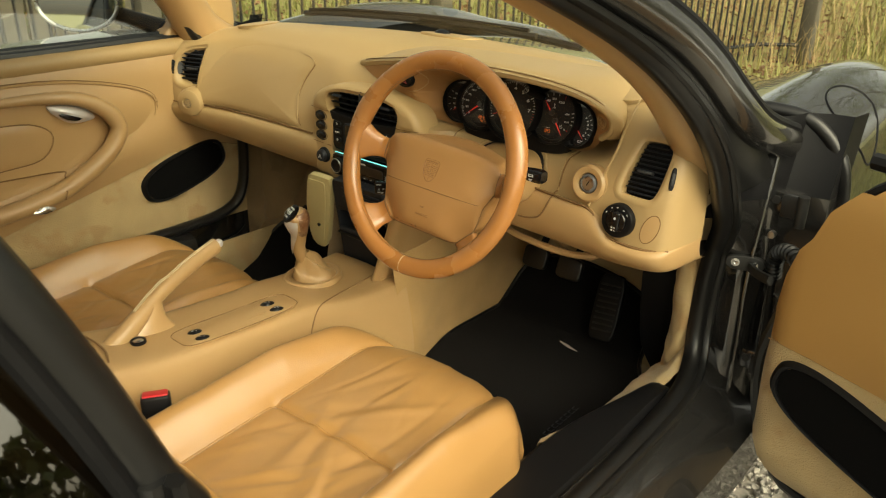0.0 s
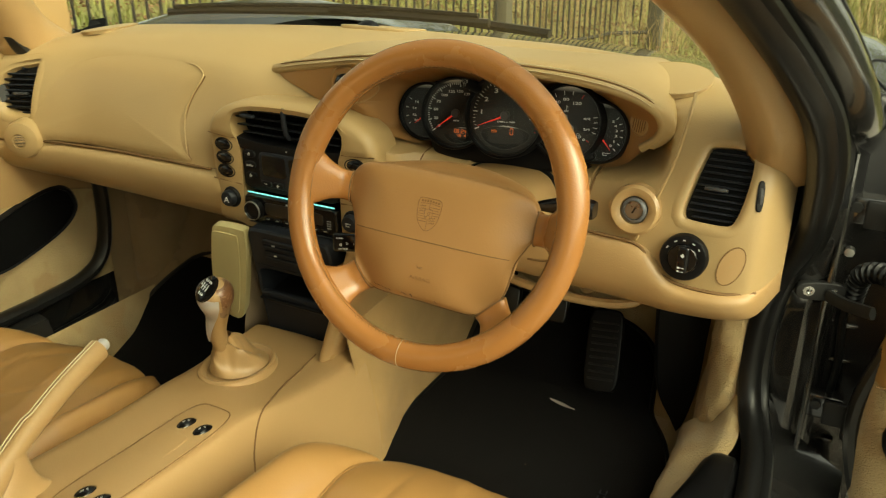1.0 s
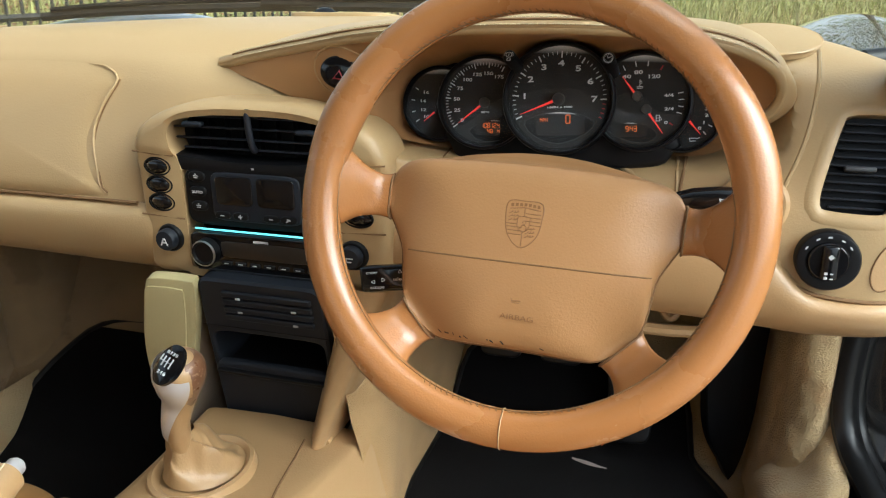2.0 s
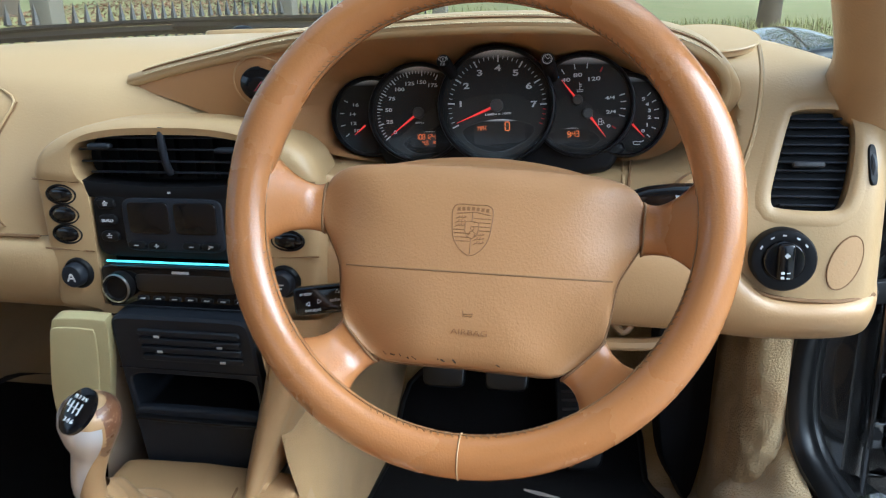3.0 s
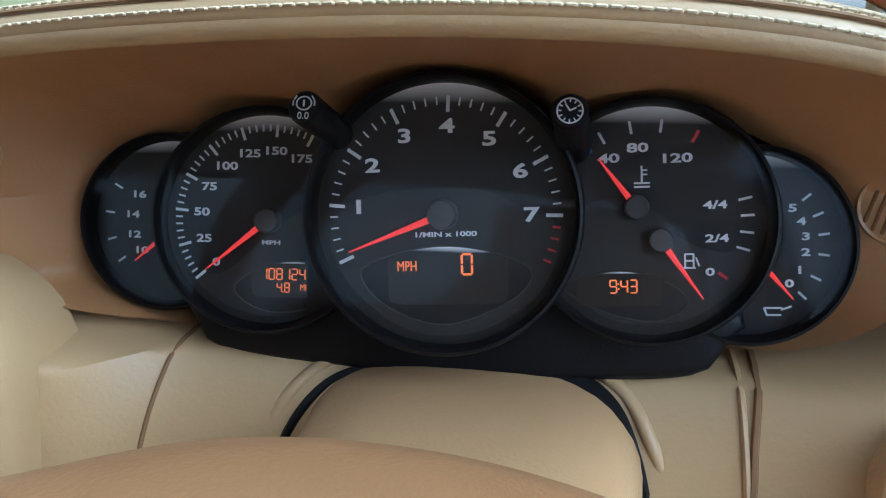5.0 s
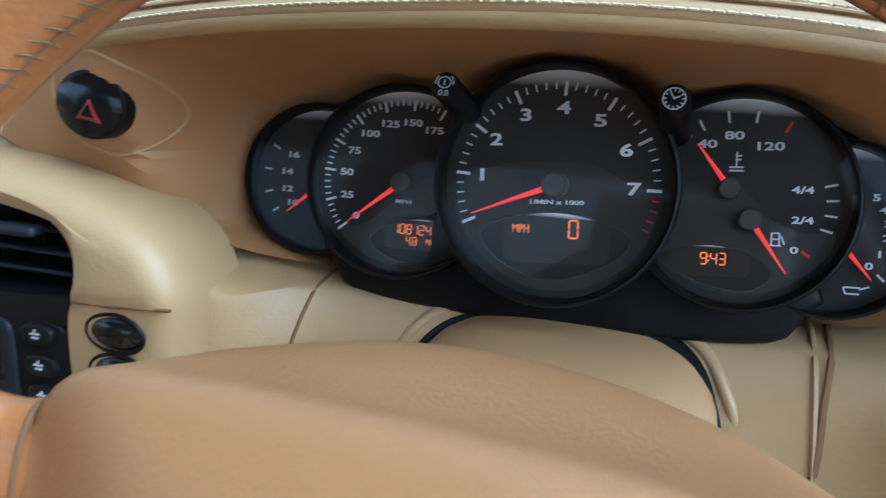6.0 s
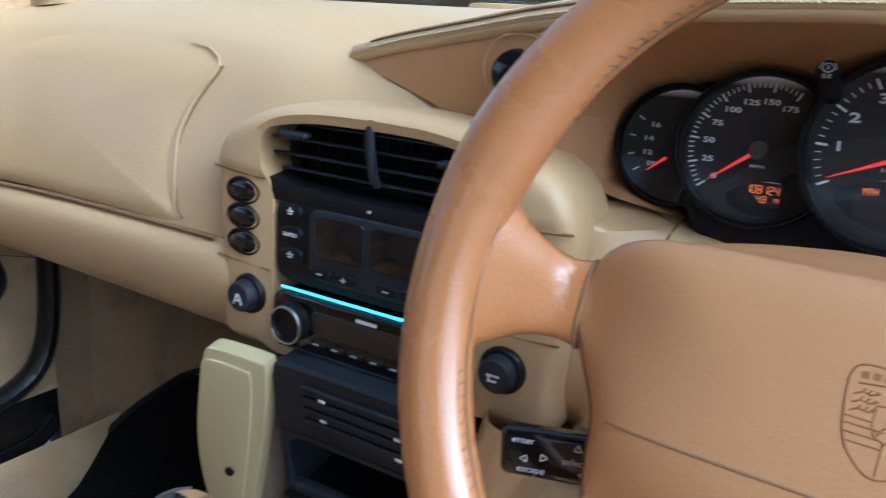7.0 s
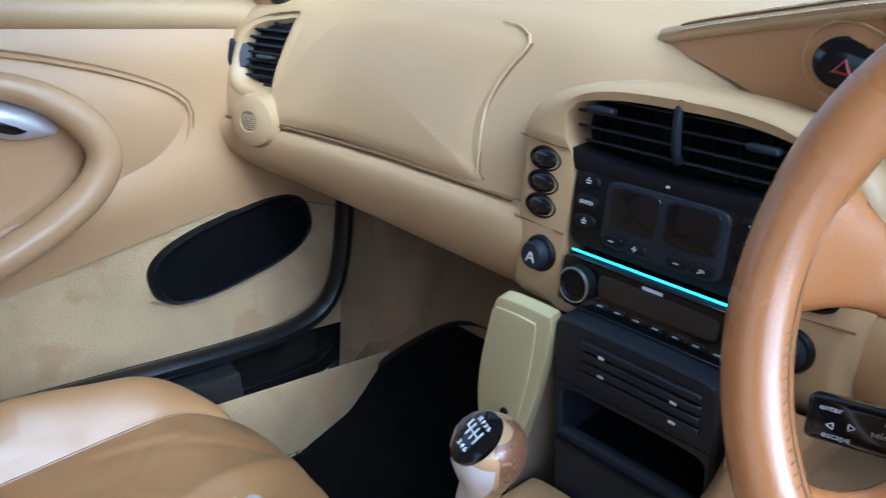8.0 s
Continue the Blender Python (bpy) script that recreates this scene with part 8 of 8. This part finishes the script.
def build_door(name, s, M, label, window=True):
    """A door in its own frame: x along the door from its front edge to the rear, y up from the ground, z towards the cabin."""
    d = thing(name, label, "door", M.translation[:], kind="structure")
    # shell: rounded front lower corner
    shell = blob([(0.02, 0.60), (0.00, 0.50), (0.015, 0.40), (0.06, 0.315), (0.14, 0.285), (0.5, 0.275), (0.95, 0.285), (1.06, 0.34), (1.10, 0.55), (1.09, 0.80), (1.05, 0.885), (0.6, 0.885), (0.22, 0.885), (0.12, 0.84), (0.06, 0.74)], 110)
    part("shell", slab(shrink(shell, -0.012), -0.17, -0.020, 0.01), PAINT, d, "dark grey painted door shell", M)
    part("edge_seal", tube([(x, y, -0.016) for x, y in shrink(shell, -0.004)], 0.011, 8, closed=True), RUBBER, d, "black rubber door edge seal", M)
    # upper leather panel and lower carpet panel, split by a falling line
    split = (lambda x: 0.600 - 0.30 * max(0, 0.15 - x) - 0.24 * max(0, x - 0.3)) if s < 0 else (lambda x: 0.563 - 0.04 * max(0, x - 0.1))

    def clip(keep_up):
        rows = []
        n = 60
        for i in range(n):
            x = 0.006 + 1.085 * i / (n - 1)
            ys = [p[1] for p in shell if abs(p[0] - x) < 0.02] or [0.5]
            lo, hi = max(min(ys) + 0.004, 0.375 if s < 0 else 0.30), max(ys)
            sp = min(max(split(x), lo + 0.004), hi - 0.004)
            a, b = (sp, hi) if keep_up else (lo, sp)
            rows.append([(x, a + (b - a) * k / 24, 0.0) for k in range(25)])
        return rows
    def swell(r, up):
        out = []
        for row in r:
            q = []
            for x, y, z in row:
                if up:
                    z = 0.012 - 0.05 * max(0, (y - 0.80) / 0.085) ** 2 * 0.5
                    # armrest shelf swelling
                    z += 0.020 * math.exp(-((y - (split(x) + 0.06)) / 0.05) ** 2) * min(1, max(0, (x - 0.15) / 0.3))
                else:
                    z = 0.010 - 0.03 * max(0, (0.34 - y) / 0.06) ** 2
                e = min(1, max(0, x - 0.006) / 0.025)
                z = z * e - 0.014 * (1 - e)
                q.append((x, y, z))
            out.append(q)
        return out
    part("upper_lining", loft(swell(clip(True), True)), LEATHER if s < 0 else DOORM, d, "tan leather door lining", M)
    part("lower_lining", loft(swell(clip(False), False)), CARPET, d, "tan carpet lower lining", M)
    part("lining_joint", tube([(x, split(x), 0.0105) for x in [0.02 + 0.02 * i for i in range(50)]], 0.0016, 5), SEAM, d, "", M)
    # speaker pocket
    def pocket(cx, cy, a, b, ang):
        c, q = math.cos(radians(ang)), math.sin(radians(ang))
        return lambda k: [(cx + (x * c - y * q) * k, cy + (x * q + y * c) * k) for x, y in oval(a, b, 60, 2.8)]
    pk = pocket(0.262, 0.543, 0.128, 0.052, -16) if s < 0 else pocket(0.216, 0.466, 0.172, 0.058, -15)
    part("speaker_rim", loft([[(x, y, 0.004) for x, y in pk(1.05)], [(x, y, 0.020) for x, y in pk(1.02)], [(x, y, 0.024) for x, y in pk(0.985)], [(x, y, 0.022) for x, y in pk(0.95)], [(x, y, -0.006) for x, y in pk(0.93)]], True), BLACK, d, "black pocket rim", M)
    part("speaker_mesh", loft([[(x, y, 0.0180) for x, y in pk(0.94)], [(x, y, 0.0178) for x, y in pk(0.5)]], True, True), CLOTH, d, "speaker cloth blackened for the pocket's depth", M)
    # raised armrest panel and grab handle
    pan = blob([(0.323, 0.726), (0.338, 0.766), (0.427, 0.800), (0.561, 0.825), (0.70, 0.832), (0.92, 0.828), (1.00, 0.78), (1.00, 0.58), (0.90, 0.530), (0.745, 0.531), (0.623, 0.557), (0.512, 0.585), (0.423, 0.627), (0.35, 0.679)], 110)
    part("armrest_panel", dome(pan, 0.018, 8, 7, 0.010, 0.01), LEATHER, d, "raised tan armrest panel", M)
    part("panel_piping", tube([(x, y, 0.0135) for x, y in pan], 0.0032, 6, closed=True), LEATHER, d, "", M)
    part("panel_groove", tube([(x, y, 0.0125) for x, y in shrink(pan, -0.0042)], 0.0018, 5, closed=True), SEAM, d, "", M)
    grab = cr([(0.76, 0.800, 0.026), (0.64, 0.800, 0.032), (0.545, 0.790, 0.042), (0.480, 0.757, 0.052), (0.452, 0.708, 0.058), (0.482, 0.657, 0.060), (0.556, 0.609, 0.060), (0.635, 0.577, 0.058), (0.76, 0.556, 0.052), (0.95, 0.545, 0.040)], 60)
    part("grab_handle", tube(grab, [0.009 + 0.012 * min(1, i / 22) for i in range(60)], 14), LEATHER, d, "curved tan grab handle", M)
    part("pull_recess", dome(blob([(0.505, 0.730), (0.60, 0.725), (0.72, 0.65), (0.74, 0.59), (0.62, 0.605), (0.52, 0.655), (0.482, 0.70)], 60), -0.002, 6, 4, 0.0290), LEATHER, d, "recess behind the handle", M)
    ins = blob([(0.702, 0.750), (0.630, 0.738), (0.599, 0.706), (0.631, 0.660), (0.721, 0.650), (0.90, 0.645), (0.95, 0.70), (0.90, 0.752)], 60)
    part("insert", dome(ins, 0.008, 6, 5, 0.0285), LEATHER, d, "padded insert", M)
    part("insert_groove", tube([(x, y, 0.0290) for x, y in ins], 0.0016, 5, closed=True), SEAM, d, "", M)
    h = part("door_handle", dome(blob([(0.603, 0.777), (0.560, 0.775), (0.520, 0.762), (0.496, 0.738), (0.515, 0.731), (0.551, 0.731), (0.580, 0.748)], 50), 0.014, 8, 2.4, 0.036, 0.012), SILVER, d, "silver door handle cup", M)
    part("handle_cup", dome(blob([(0.585, 0.760), (0.555, 0.757), (0.530, 0.744), (0.545, 0.738), (0.570, 0.746)], 30), 0.004, 5, 2, 0.0465), GLOSS, h, "dark cup of the handle", M)
    part("lid_joint", tube(cr([(0.95, 0.635, 0.030), (0.726, 0.628, 0.0305), (0.600, 0.622, 0.033), (0.592, 0.612, 0.040), (0.612, 0.592, 0.066)], 24), 0.0018, 5), SEAM, d, "", M)
    part("armrest_joint", tube([(0.618, 0.600, 0.068), (0.610, 0.586, 0.080), (0.616, 0.566, 0.076)], 0.0018, 5), SEAM, d, "", M)
    part("lid_catch", dome(blob([(0.640, 0.552), (0.665, 0.545), (0.695, 0.551), (0.668, 0.563)], 30), 0.005, 5, 2, 0.076), CHROME, d, "small silver catch", M)
    # waist rail and black window slot
    part("waist_rail", tube([(x, 0.872 - 0.006 * math.sin(x * 2), -0.012) for x in [0.20 + 0.03 * i for i in range(30)]], 0.024, 12, 1.0), DASH, d, "padded waist rail", M)
    part("window_slot", tube([(x, 0.892, -0.040) for x in [0.10 + 0.05 * i for i in range(20)]], 0.014, 8), RUBBER, d, "black window slot", M)
    if window:
        g = part("door_glass", loft([[(0.10 + 0.92 * u - (0.0 if u > 0.3 else 0) + 0.36 * t * (1 - u), 0.885 + 0.33 * t, -0.045 - 0.16 * t * t - 0.03 * t) for u in [i / 8 for i in range(9)]] for t in [i / 6 for i in range(7)]]), GLASS, d, "clear side window", M)
        g.visible_shadow = False
    # mirror sail
    if window:
        part("mirror_sail", slab(blob([(0.06, 0.872), (0.20, 0.878), (0.275, 0.884), (0.23, 0.93), (0.15, 1.01), (0.06, 1.01)], 40), -0.05, -0.008, 0.008), LEATHER, d, "tan triangular mirror base cover", M)
    return d


# local frame for the passenger door: x runs rearwards along the car, z faces +x
ML = Matrix(((0, 0, 1, -0.690), (-1, 0, 0, 0.535), (0, 1, 0, 0), (0, 0, 0, 1)))
build_door("door_1", -1, ML, "closed passenger door lined in tan leather and carpet")
OPEN = radians(74)
sx, sy = math.sin(OPEN), -math.cos(OPEN)
MR = Matrix(((sx, 0, sy, 0.838), (sy, 0, -sx, 0.455), (0, 1, 0, -0.01), (0, 0, 0, 1)))
build_door("door_2", 1, MR, "open driver's door lined in tan leather and carpet", window=False)


def build_mirror():
    m = thing("door_mirror", "dark door mirror that reflects the grass", "mirror", (-0.95, 0.30, 0.95))
    M = F((-0.94, 0.170, 0.968), 4, 36)
    part("housing", lathe([(0.108, 0.0), (0.112, -0.01), (0.104, -0.05), (0.07, -0.085), (0.0, -0.095)], 40, 1.05, 0.70), PAINT, m, "dark grey mirror housing", M)
    part("glass", slab(oval(0.106, 0.069, 40), -0.006, -0.003), MIRROR, m, "mirror glass", M)
    part("rim", tube([(x, y, -0.001) for x, y in oval(0.112, 0.074, 48)], 0.005, 8, closed=True), CHROME, m, "black mirror rim", M)
    part("arm", tube([(-0.93, 0.24, 0.94), (-0.82, 0.29, 0.915), (-0.74, 0.31, 0.90)], [0.022, 0.024, 0.03], 10), BLACK, m, "black mirror foot")


build_mirror()


def build_hinges():
    for z in (0.43, 0.752):
        h = part("hinge", box(0.05, 0.03, 0.040, 0.004, 2, (0.800, 0.572, z)), PAINT, CAR, "dark painted door hinge")
        part("knuckle", tube([(0.838, 0.535, z - 0.028), (0.838, 0.535, z + 0.028)], 0.010, 12), IRON, h)
        part("leaf", box(0.045, 0.010, 0.040, 0.003, 2, (0.822, 0.548, z)), IRON, h)
        for x in (0.788, 0.806):
            part("bolt", lathe([(0.008, 0), (0.008, 0.006), (0, 0.0065)], 6), IRON, h, "", F((x, 0.556, z + 0.006)))
    c = thing("check_strap", "dark steel door check strap with two bolts", "door strap", (0.76, 0.53, 0.637))
    part("bracket", slab(oval(0.034, 0.014, 30, 3), -0.006, 0.004, 0.002), IRON, c, "", F((0.764, 0.524, 0.637), 0, 20))
    for x, r in ((0.748, 0.008), (0.780, 0.006)):
        part("bolt", lathe([(r, 0), (r, 0.006), (r * 0.5, 0.0065), (0, 0.004)], 8), CHROME, c, "grey bolt", F((x, 0.519 + 0.3 * (x - 0.748), 0.638), 0, 20))
    part("strap", tube(cr([(0.775, 0.520, 0.634), (0.800, 0.495, 0.636), (0.832, 0.462, 0.646)], 10), 0.006, 6, 1.6), IRON, c)
    w = thing("wiring_boot", "ribbed black rubber wiring boot", "cable boot", (0.81, 0.53, 0.64))
    P = cr([(0.806, 0.560, 0.615), (0.808, 0.548, 0.645), (0.815, 0.540, 0.668), (0.840, 0.520, 0.680), (0.870, 0.490, 0.675)], 60)
    part("boot", tube(P, [0.012 + 0.0035 * (i % 4 < 2) for i in range(60)], 14), RUBBER, w)
    # ribs and seams of the pressed steel jamb
    for x, y0, y1 in ((0.772, 0.523, 0.523),):
        part("jamb_flange", tube(cr([(0.772, 0.528, 0.24), (0.774, 0.530, 0.45), (0.772, 0.527, 0.60), (0.776, 0.535, 0.72), (0.775, 0.560, 0.84)], 40), 0.004, 8), PAINT, CAR, "folded steel flange")
    for z in (0.30, 0.355, 0.50, 0.56):
        part("jamb_rib", box(0.030, 0.012, 0.006, 0.002, 2, (0.808, 0.594, z)), PAINT, CAR, "pressed rib")
    part("jamb_cable", tube(cr([(0.800, 0.585, 0.40), (0.806, 0.575, 0.50), (0.800, 0.580, 0.58), (0.812, 0.575, 0.62)], 24), 0.006, 8), RUBBER, CAR, "black cable")
    part("jamb_bolt", lathe([(0.007, 0), (0.007, 0.012), (0.0, 0.013)], 8), CHROME, CAR, "grey striker bolt", F((0.790, 0.565, 0.690)))


build_hinges()
